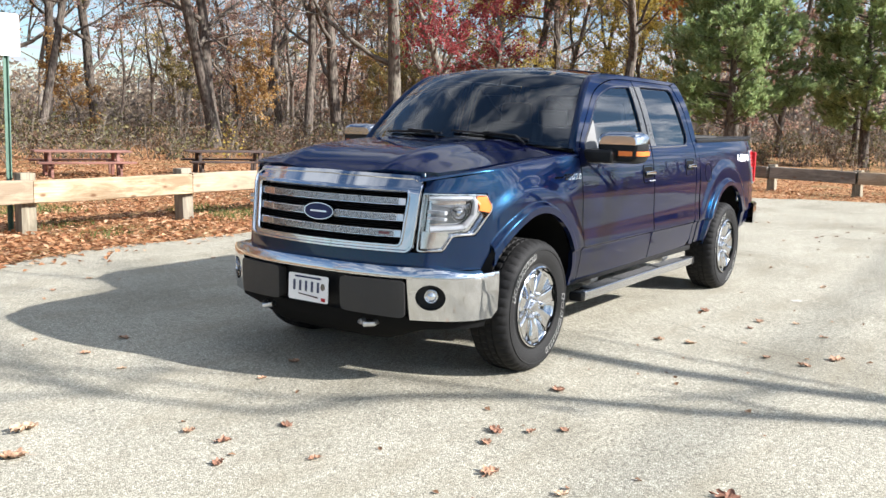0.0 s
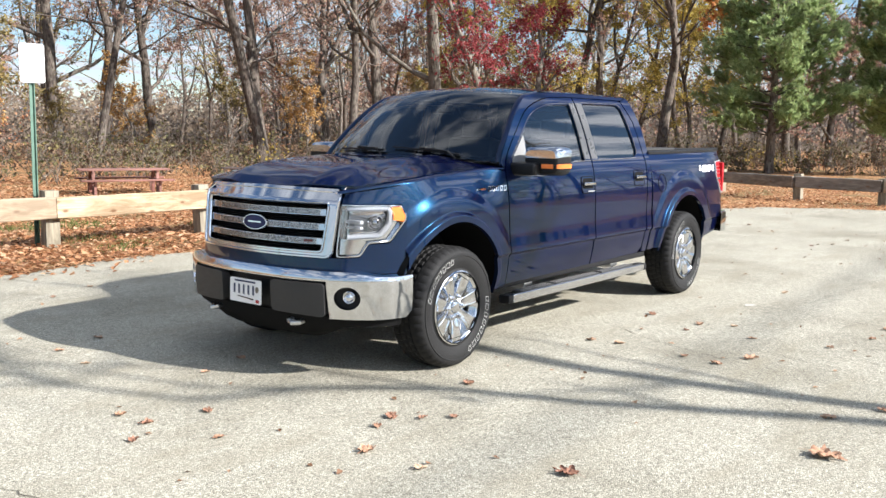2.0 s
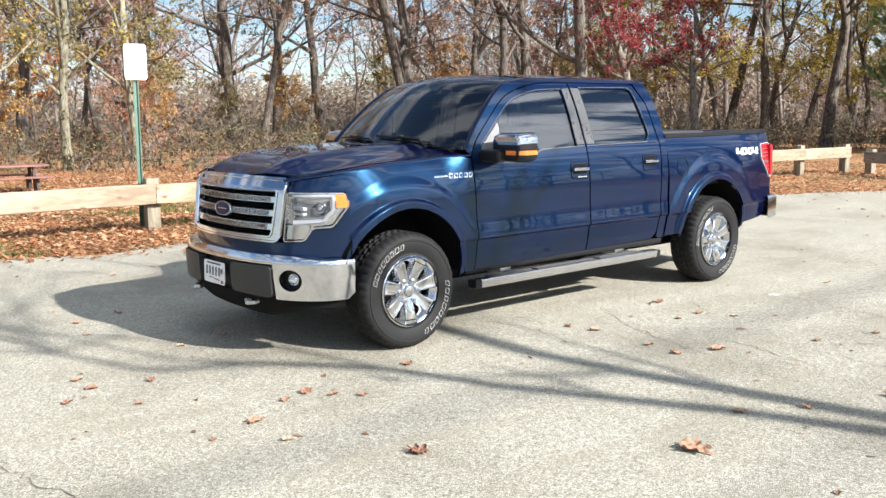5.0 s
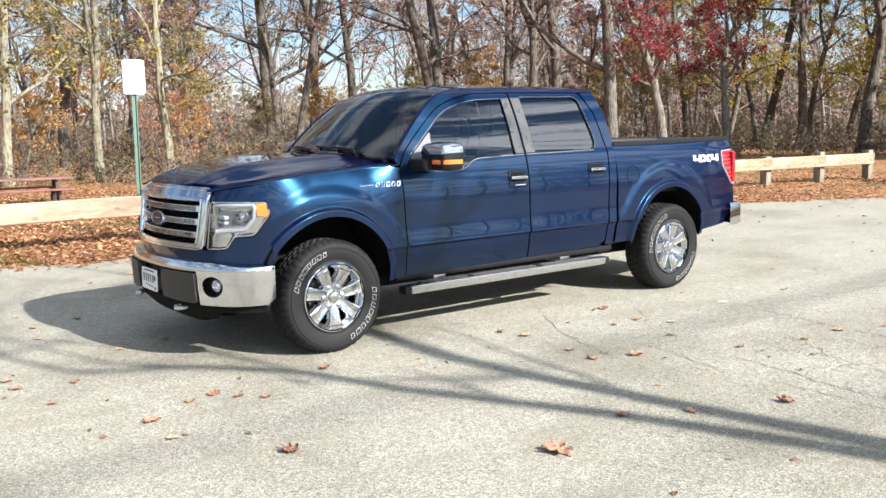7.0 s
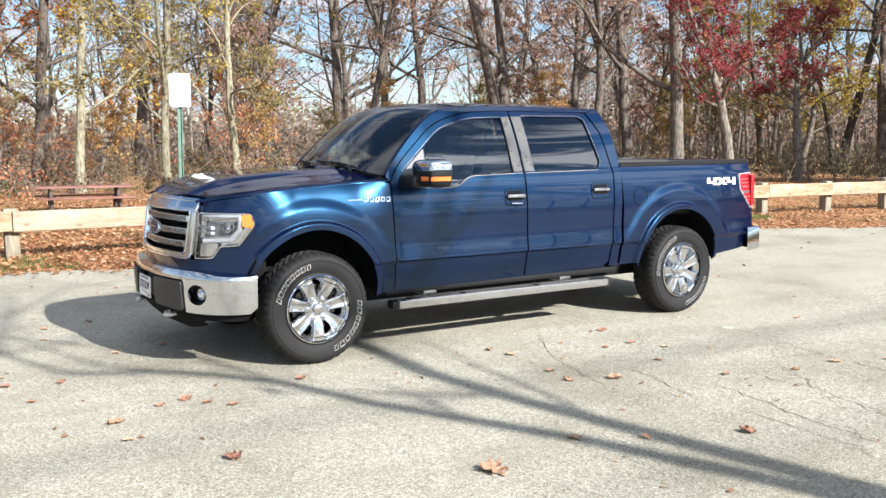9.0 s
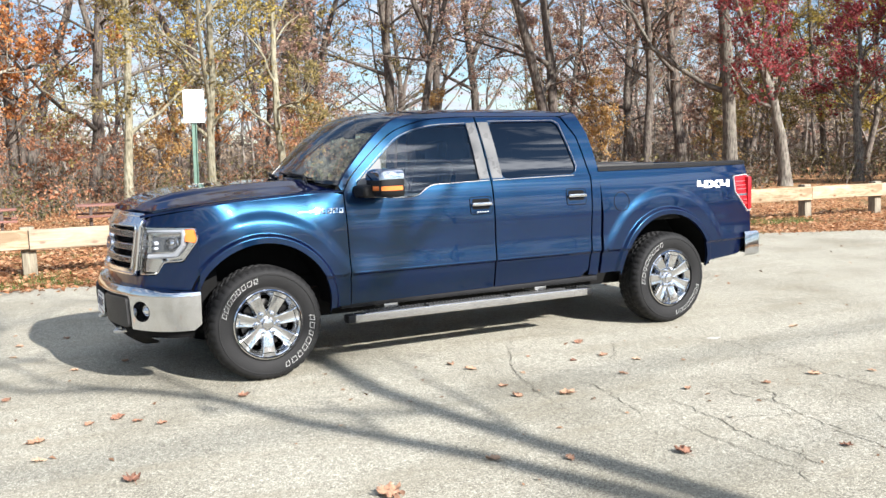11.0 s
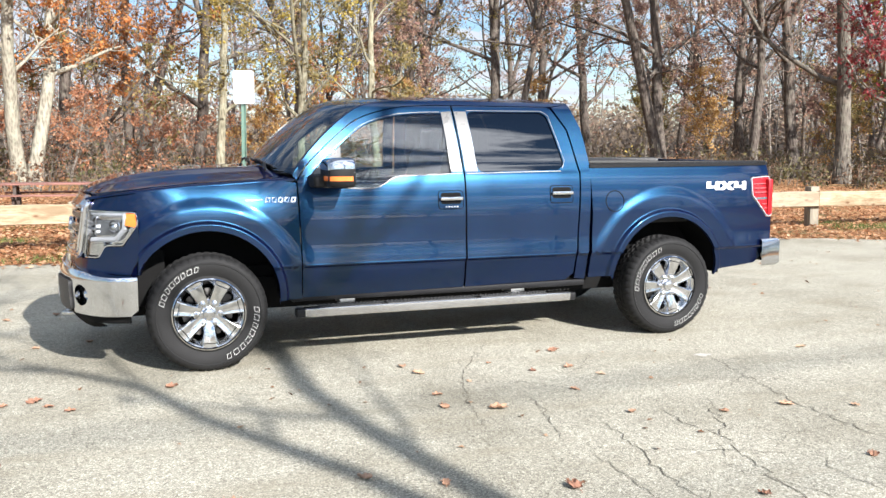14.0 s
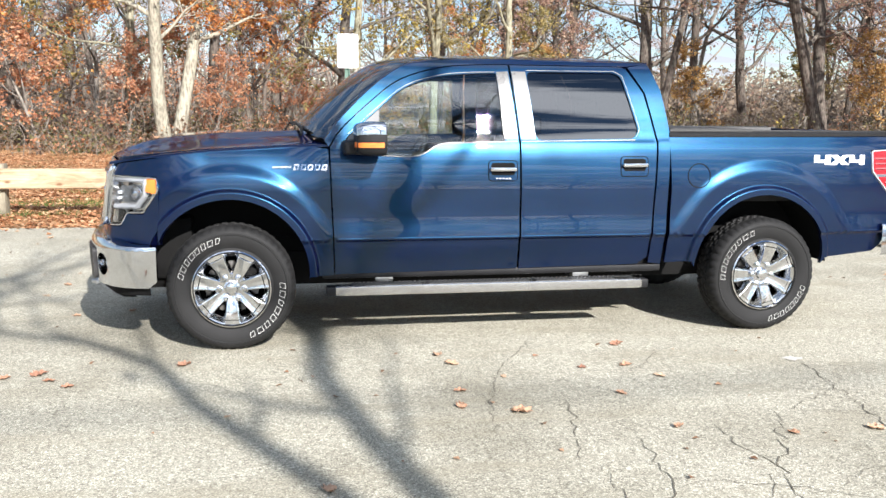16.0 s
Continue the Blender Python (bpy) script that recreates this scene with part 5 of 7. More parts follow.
def wheel(T, x, s, turn):
    """turn: by how many degrees the tyre marking is rotated."""
    yo = s * 0.985
    prof = [(0.232, 0.0), (0.245, -0.012), (0.262, -0.016), (0.285, -0.004), (0.325, 0.004), (0.343, 0.003), (0.346, 0.007), (0.352, 0.007), (0.355, 0.0015), (0.366, 0.0), (0.384, -0.012), (0.396, -0.030), (0.401, -0.046), (0.404, -0.060), (0.404, -0.082), (0.394, -0.085), (0.394, -0.094), (0.404, -0.097), (0.404, -0.125), (0.394, -0.128), (0.394, -0.140), (0.404, -0.143), (0.404, -0.172), (0.394, -0.175), (0.394, -0.184), (0.404, -0.187), (0.404, -0.212), (0.396, -0.240), (0.362, -0.268), (0.30, -0.272), (0.245, -0.260), (0.232, -0.25)]

    def lugs(i, k):
        if 10 <= i <= 13:
            return -0.008 if k % 4 == 0 else -0.002 if i < 12 and k % 8 < 4 else 0.0
        if i in (17, 18, 21, 22):
            return -0.009 if (k + (2 if i > 19 else 0)) % 4 == 0 else 0.0
        if 25 <= i <= 27:
            return -0.010 if (k + 1) % 4 == 0 else 0.0
        return 0.0

    profile = [(r, s * d) for r, d in prof]
    c = (x, yo, HUB_Z + 0.004)
    rim = Geo().lathe([(0.240, s * 0.002), (0.2475, s * -0.003), (0.2465, s * -0.011), (0.238, s * -0.014), (0.229, s * -0.020), (0.222, s * -0.034), (0.212, s * -0.052), (0.204, s * -0.060), (0.200, s * -0.075), (0.202, s * -0.16), (0.210, s * -0.24)], c, 70)
    W = part("wheel", rim, WHEELCHROME, T, "seven-spoke chrome alloy wheel")
    ty = Geo().lathe(profile, c, 184, lugs)
    part("tyre", ty, RUBBER, W, "black all-terrain tyre with white sidewall marking", 38)
    for k in range(7):
        a = radians((270 if x < 0 else 283) + k * 360 / 7)
        ca, sa = math.cos(a), math.sin(a)
        rows = []
        # radius, half width, depth: the spoke leaves the hub low, rises, and drops a step before the rim
        for r, w, d in ((0.050, 0.030, -0.040), (0.075, 0.031, -0.034), (0.100, 0.0355, -0.026), (0.135, 0.039, -0.019), (0.170, 0.043, -0.014), (0.200, 0.047, -0.011), (0.206, 0.048, -0.015), (0.222, 0.053, -0.014), (0.238, 0.066, -0.012)):
            row = []
            for q, dd in ((-1.42, -0.060), (-1.22, -0.030), (-1.06, -0.010), (-0.96, -0.002), (-0.84, 0.0), (-0.45, -0.0035), (0.0, -0.005), (0.45, -0.0035), (0.84, 0.0), (0.96, -0.002), (1.06, -0.010), (1.22, -0.030), (1.42, -0.060)):
                lx, lz = r * ca - q * w * sa, r * sa + q * w * ca
                row.append((x + lx, yo + s * (d + dd), c[2] + lz))
            rows.append(row)
        part("spoke", Geo().grid(rows), WHEELCHROME, W, angle=24)
    hub = Geo().lathe([(0.0005, s * -0.012), (0.022, s * -0.013), (0.034, s * -0.017), (0.039, s * -0.024), (0.040, s * -0.040), (0.050, s * -0.044), (0.086, s * -0.042), (0.094, s * -0.036), (0.100, s * -0.040), (0.106, s * -0.055), (0.110, s * -0.09)], c, 40)
    part("centre_cap", hub, WHEELCHROME, W, angle=24)
    for k in range(6):
        a = radians(turn + k * 60)
        px, pz = x + 0.074 * math.cos(a), c[2] + 0.074 * math.sin(a)
        nut = Geo().lathe([(0.0005, s * -0.006), (0.008, s * -0.007), (0.0125, s * -0.013), (0.0125, s * -0.024), (0.017, s * -0.026), (0.017, s * -0.06)], (px, yo, pz), 12)
        part("lug_nut", nut, WHEELCHROME, W)
    br = Geo().lathe([(0.05, s * -0.10), (0.168, s * -0.10), (0.170, s * -0.108), (0.168, s * -0.116), (0.05, s * -0.12)], c, 40)
    part("brake_disc", br, STEEL, W, "grey steel brake disc")
    part("caliper", Geo().box((x + 0.13, yo - s * 0.11, c[2] + 0.06), (0.09, 0.06, 0.13), 0.015), DARK, W)
    part("wheel_back", Geo().lathe([(0.001, s * -0.20), (0.215, s * -0.20)], c, 32), DARK, W)
    # sidewall writing as plain white bars
    for n, a0, a1 in ((8, 168, 100), (8, 8, -72)):
        m = Geo()
        for k in range(n):
            mid = radians(mix(a0, a1, (k + 0.5) / n) + turn)
            w = abs(radians(a1 - a0)) / n * (0.31, 0.36, 0.27, 0.38, 0.33)[k % 5]
            lo, hi, st = 0.302, 0.3365, 0.0025
            for (ra, rb), (wa, wb) in (((lo, lo + st), (-w, w)), ((hi - st, hi), (-w, w)), ((lo, hi), (-w, -w + 0.0078)), ((lo, hi), (w - 0.0078, w))):
                quad = []
                for r in (ra, rb):
                    for q in (0, 0.5, 1):
                        a = mid + mix(wa, wb, q) - 0.9 * (r - 0.32)
                        dy = 0.0055 if r > 0.29 else 0
                        quad.append((x + r * math.cos(a), yo + s * (dy - 0.0006 - 0.00 * r), c[2] + r * math.sin(a)))
                m.add(quad, [(0, 1, 4, 3), (1, 2, 5, 4)])
        part("sidewall_marking", m, TYREWHITE, W, "white outlined sidewall bars", 0)


def lettering(T):
    """The white drive marking on both bed sides: two square-shouldered fours and a cross."""
    four = [[(0.0, 1.0), (0.0, 0.22), (0.66, 0.22), (0.66, 0.0), (0.98, 0.0), (0.98, 1.0), (0.66, 1.0), (0.66, 0.50), (0.32, 0.50), (0.32, 1.0)]]
    cross = [[(0.0, 0.0), (0.42, 0.0), (0.56, 0.28), (0.78, 0.0), (1.22, 0.0), (0.82, 0.5), (1.22, 1.0), (0.80, 1.0), (0.64, 0.72), (0.44, 1.0), (0.0, 1.0), (0.38, 0.5)]]
    x0, x1, z0, z1 = 2.197, 2.610, 1.178, 1.246
    marks = [(0.0, four), (0.93, cross), (2.12, four)]
    for s in (-1, 1):
        geo = Geo()
        for shift, shape in marks:
            for loop in shape:
                pts = []
                for u, v in loop:
                    f = (u + shift + 0.06 * (v - 0.5)) / 3.12
                    pts.append((mix(x0, x1, f) if s < 0 else mix(x1, x0, f), mix(z0, z1, v)))
                panel(geo, pts, side(s), step=0.03, depth=0.002, off=0.004)
        part("drive_marking", geo, WHITEMARK, T, "white 4X4 decal")


build_truck()

# ---- ground, lot and fences ----


def build_ground():
    xs = sorted(set([round(v, 2) for v in np.concatenate([np.linspace(-2000, -60, 12), np.linspace(-60, 80, 60), np.linspace(80, 2000, 12)])]))
    ys = sorted(set([round(v, 2) for v in np.concatenate([np.linspace(-2000, -60, 12), np.linspace(-60, 90, 60), np.linspace(90, 2000, 12)])]))
    rows = []
    for x in xs:
        rows.append([(x, y, -0.03 + (0.05 * noise.noise((x * 0.12, y * 0.12, 0)) if y > 9 else 0.0)) for y in ys])
    gnd = part("ground", Geo().grid(rows), LITTER, None)
    tagged(gnd, "leaf-strewn earth reaching out under the woods", "ground", kind="structure")
    edge = [(-60, 5.6), (-20, 5.5), (-8, 5.4), (-3.8, 5.35), (-2.5, 5.15), (-1.8, 4.85), (-0.9, 5.1), (0, 5.15), (1.4, 5.05), (4, 5.15), (6.5, 5.0), (8.6, 4.5), (10.0, 3.7), (11.5, 2.95), (13.1, 2.1), (14.0, 0.6), (14.6, -1.5), (15.2, -5), (16, -12), (18, -30)]
    rim = []
    for (x0, y0), (x1, y1) in zip(edge, edge[1:]):
        k = max(1, int(math.hypot(x1 - x0, y1 - y0) / 0.22)) if -9 < x0 < 15 and y0 > -6 else 2
        for i in range(k):
            t = i / k
            x, y = mix(x0, x1, t), mix(y0, y1, t)
            j = 0.16 * noise.noise((x * 1.7, y * 1.7, 3)) + 0.07 * noise.noise((x * 6, y * 6, 5))
            rim.append((x + 0.3 * j, y + j))
    loop = rim + [(18, -34), (-60, -34)]
    top = [(x, y, 0.0) for x, y in loop]
    low = [(x, y + 0.01, -0.05) for x, y in loop]
    n = len(loop)
    geo = Geo().add(top, [tuple(range(n))[::-1]])
    geo.add(top + low, [(i, (i + 1) % n, n + (i + 1) % n, n + i) for i in range(n)])
    lot = part("pavement", geo, ASPHALT, None, angle=20)
    tagged(lot, "pale weathered asphalt parking lot with cracks", "pavement", kind="structure")
    return lot


def crack(name, pts, width, rng, parent):
    """A wandering, narrow crack filled with dark dirt."""
    line = []
    for (x0, y0), (x1, y1) in zip(pts, pts[1:]):
        k = max(2, int(math.hypot(x1 - x0, y1 - y0) / 0.05))
        for i in range(k):
            t = i / k
            j = 0.045
            line.append((mix(x0, x1, t) + rng.uniform(-j, j) * 0.6, mix(y0, y1, t) + rng.uniform(-j, j) * 0.6))
    line.append(pts[-1])
    verts, n = [], len(line)
    for i, (x, y) in enumerate(line):
        a, b = line[max(0, i - 1)], line[min(n - 1, i + 1)]
        t = Vector((b[0] - a[0], b[1] - a[1]))
        t = t.normalized() if t.length else Vector((1, 0))
        w = width * rng.uniform(0.25, 1.0) * (0.4 + 0.6 * math.sin(math.pi * (i + 0.5) / n))
        verts += [(x - t.y * w, y + t.x * w, 0.0035), (x + t.y * w, y - t.x * w, 0.0035)]
    part(name, Geo().add(verts, [(2 * i, 2 * i + 1, 2 * i + 3, 2 * i + 2) for i in range(n - 1)]), CRACK, parent, "dark dirt-filled crack", 0)


def build_cracks(lot):
    rng = random.Random(11)
    lines = [
        [(1.83, -1.02), (1.70, -1.55), (1.54, -2.3), (1.42, -2.95), (1.40, -3.5), (1.36, -4.3)],
        [(0.13, -2.72), (0.07, -3.2), (-0.02, -3.6), (-0.08, -4.3)],
        [(0.98, -2.6), (0.73, -3.1), (0.58, -3.3), (0.45, -3.8), (0.36, -4.5)],
        [(0.28, -0.80), (-0.06, -1.28), (-0.30, -1.7), (-0.46, -2.25), (-0.54, -2.7)],
        [(0.57, -2.77), (0.52, -3.04), (0.58, -3.3)],
        [(-0.02, -2.15), (-0.11, -2.57), (-0.25, -3.06)],
        [(0.87, -1.34), (0.72, -1.62), (0.50, -1.78), (0.48, -1.9)],
        [(1.55, -1.75), (2.2, -2.1), (3.1, -2.2), (4.4, -2.6)],
        [(2.4, -3.0), (3.3, -2.7), (4.6, -3.2)],
    ]
    for l in lines:
        crack("crack", l, 0.0046, rng, lot)
        if len(l) > 3:
            x, y = l[2]
            crack("crack", [(x, y), (x + rng.uniform(-0.5, 0.5), y - 0.3), (x + rng.uniform(-0.7, 0.7), y - 0.5)], 0.003, rng, lot)
    for _ in range(34):
        x, y = rng.uniform(-0.6, 6.5), rng.uniform(-4.6, -1.4)
        lead = rng.choice([-1.2, -1.35, 0.15, -1.0])
        pts = [(x, y)]
        for _ in range(rng.randint(3, 5)):
            lead += rng.uniform(-0.5, 0.5)
            x, y = x + 0.32 * math.cos(lead), y + 0.32 * math.sin(lead)
            pts.append((x, y))
        crack("crack", pts, rng.uniform(0.002, 0.0036), rng, lot)
    # one long crack in front of the truck
    crack("crack", [(-4.80, -0.55), (-4.69, -0.97), (-4.57, -1.35), (-4.50, -1.72), (-4.46, -1.95), (-4.38, -2.3)], 0.0055, rng, lot)
    spot = []
    for i in range(14):
        a = i * math.tau / 14
        r = 0.055 * (0.4 + 0.9 * rng.random())
        spot.append((1.645 + 1.3 * r * math.cos(a), -1.69 + r * math.sin(a), 0.0045))
    part("chipped_spot", Geo().add(spot, [tuple(range(14))]), PATCH, lot, "pale chipped spot", 0)


def beam(length, h, d, mat, rng, parent, m, name="rail"):
    """A rough-sawn timber along x with slightly uneven faces."""
    geo = Geo()
    rows = []
    n = 9
    for i in range(n + 1):
        x = -length / 2 + length * i / n
        j = lambda: rng.uniform(-0.006, 0.006)
        e = 0.985 if i in (0, n) else 1.0
        hh, dd = h / 2 * e, d / 2 * e
        b = 0.014
        rows.append([(x, -dd, -hh + b + j()), (x, -dd + b, -hh), (x, dd - b, -hh), (x, dd, -hh + b), (x, dd, hh - b), (x, dd - b, hh + j()), (x, -dd + b, hh + j()), (x, -dd + j() * 0.5, hh - b)])
    geo.grid(rows, close_v=True)
    geo.add(rows[0], [tuple(range(8))]).add(rows[-1], [tuple(range(8))])
    me = geo.mesh(name, 40)
    ob = part(name, me, mat, parent)
    ob.matrix_world = m
    ob.matrix_parent_inverse = parent.matrix_world.inverted()
    ob.matrix_basis = m
    return ob


def build_fence(points, label, mats, seed, post_size=0.19, top=0.71, rail=0.505):
    rng = random.Random(seed)
    F = thing("guardrail_fence", label, "fence", (points[0][0], points[0][1], 0))
    bpy.context.view_layer.update()
    for x, y in points:
        pg = Geo()
        h = top + rng.uniform(-0.03, 0.03)
        pg.box((0, 0, h / 2 - 0.1), (post_size, post_size, h + 0.2), 0.012)
        ob = part("post", pg, POSTWOOD, F)
        ob.matrix_parent_inverse = F.matrix_world.inverted()
        ob.matrix_basis = pose(x, y, 0, rng.uniform(-1.5, 1.5), rng.uniform(-1.5, 1.5), math.degrees(math.atan2(points[-1][1] - points[0][1], points[-1][0] - points[0][0])) + rng.uniform(-4, 4))
    for k, ((x0, y0), (x1, y1)) in enumerate(zip(points, points[1:])):
        ang = math.atan2(y1 - y0, x1 - x0)
        nx, ny = math.sin(ang), -math.cos(ang)
        off = post_size / 2 + 0.055
        mx, my = (x0 + x1) / 2 + nx * off, (y0 + y1) / 2 + ny * off
        mat = mats[k % len(mats)]
        beam(math.hypot(x1 - x0, y1 - y0) - 0.012, 0.285, 0.105, mat, rng, F, pose(mx, my, rail + rng.uniform(-0.008, 0.008), 0, rng.uniform(-0.3, 0.3), math.degrees(ang)))
    return F


def build_sign():
    S = thing("blank_sign", "blank white rounded sign on a green steel post", "sign", (-0.40, 7.24, 0))
    bpy.context.view_layer.update()
    geo = Geo()
    loop = rounded([(-0.155, 2.14), (0.155, 2.14), (0.155, 2.645), (-0.155, 2.645)], 0.04, 5)
    n = len(loop)
    fr = [(-0.40 + u, 7.195 - 0.17 * u, z) for u, z in loop]
    bk = [(x, y + 0.004, z) for x, y, z in fr]
    geo.add(fr + bk, [tuple(range(n)), tuple(range(n, 2 * n))] + [(i, (i + 1) % n, n + (i + 1) % n, n + i) for i in range(n)])
    part("sign_panel", geo, SIGNWHITE, S, "plain white sign panel", 30)
    sec = [(-0.038, 0), (-0.025, 0), (-0.018, 0.03), (0.018, 0.03), (0.025, 0), (0.038, 0), (0.038, 0.005), (0.028, 0.005), (0.021, 0.036), (-0.021, 0.036), (-0.028, 0.005), (-0.038, 0.005)]
    rows = [[(-0.40 + u - 0.03 * (1 - z / 2.5), 7.215 + v, z) for u, v in sec] for z in (-0.1, 1.0, 2.0, 2.60)]
    part("sign_post", Geo().grid(rows, close_v=True).add(rows[-1], [tuple(range(12))]), GREENSTEEL, S, "green steel channel post")
    for z in (2.22, 2.56):
        part("bolt", Geo().lathe([(0.0005, -0.006), (0.008, -0.006), (0.010, 0.0), (0.010, 0.01)], (-0.40, 7.19, z), 8), SATIN, S)


def build_table(x, y, ang, mat, legmat, label, seed):
    rng = random.Random(seed)
    P = thing("picnic_table", label, "table", (x, y, 0), group="picnic tables")
    P.rotation_euler, P.scale = (0, 0, radians(ang)), (1, 1, 0.76)
    bpy.context.view_layer.update()

    def add(name, geo, m):
        ob = part(name, geo, m, P)
        ob.matrix_parent_inverse = Matrix()

    for k in range(5):
        add("top_plank", Geo().box((rng.uniform(-0.01, 0.01), -0.30 + k * 0.15, 0.745), (2.1, 0.138, 0.05), 0.006), mat)
    for sgn in (-1, 1):
        for k in range(2):
            add("seat_plank", Geo().box((0, sgn * (0.62 + 0.145 * k), 0.435), (2.1, 0.135, 0.05), 0.006), mat)
    for lx in (-0.74, 0.74):
        add("cross_beam", Geo().box((lx, 0, 0.39), (0.05, 1.55, 0.09), 0.006), legmat)
        add("top_batten", Geo().box((lx, 0, 0.70), (0.05, 0.72, 0.06), 0.006), legmat)
        for sgn in (-1, 1):
            add("leg", Geo().box((lx, sgn * 0.30, 0.35), (0.07, 0.10, 0.74), 0.008, Matrix.Rotation(radians(sgn * 8), 4, "X")), legmat)
            add("foot", Geo().box((lx, sgn * 0.62, 0.19), (0.06, 0.08, 0.40), 0.008), legmat)


LOT = build_ground()
build_cracks(LOT)
build_fence([(-12.7, 7.15), (-10.3, 7.12), (-7.85, 7.1), (-5.38, 7.08), (-2.88, 7.02), (-0.36, 7.0), (2.05, 6.95), (4.4, 6.88), (6.3, 6.8), (8.25, 6.7), (10.27, 6.58), (12.35, 6.42), (14.4, 6.25), (16.3, 5.98), (18.1, 5.68)], "pale timber guardrail fence on squat wooden posts", [TIMBER], 5)
# the grey rails carry tree shade in their colour, the pale ones are sunlit
build_fence([(17.9, 4.9), (16.35, 2.35), (16.05, 0.34), (16.25, -1.75), (16.5, -3.8), (16.8, -5.9)], "timber guardrail fence with pale rails and rails greyed as if in shade", [TIMBERGREY, TIMBERGREY, TIMBER, TIMBERGREY, TIMBER], 7, top=0.62, rail=0.42)
build_sign()
build_table(5.97, 15.25, -24, TABLEWOOD, TABLEWOOD, "red-stained wooden picnic table on the leaf-covered grass", 1)
build_table(9.2, 13.9, -31, TABLEDARK, TABLEDARK, "dark-stained wooden picnic table on the leaf-covered grass", 2)
build_table(-0.25, 15.8, -6, TABLEWOOD, TABLEDARK, "red-topped wooden picnic table with dark legs", 3)
build_table(-3.65, 15.6, -2, TABLEWOOD, TABLEDARK, "red-topped wooden picnic table with dark legs", 4)

# ---- trees and brush ----


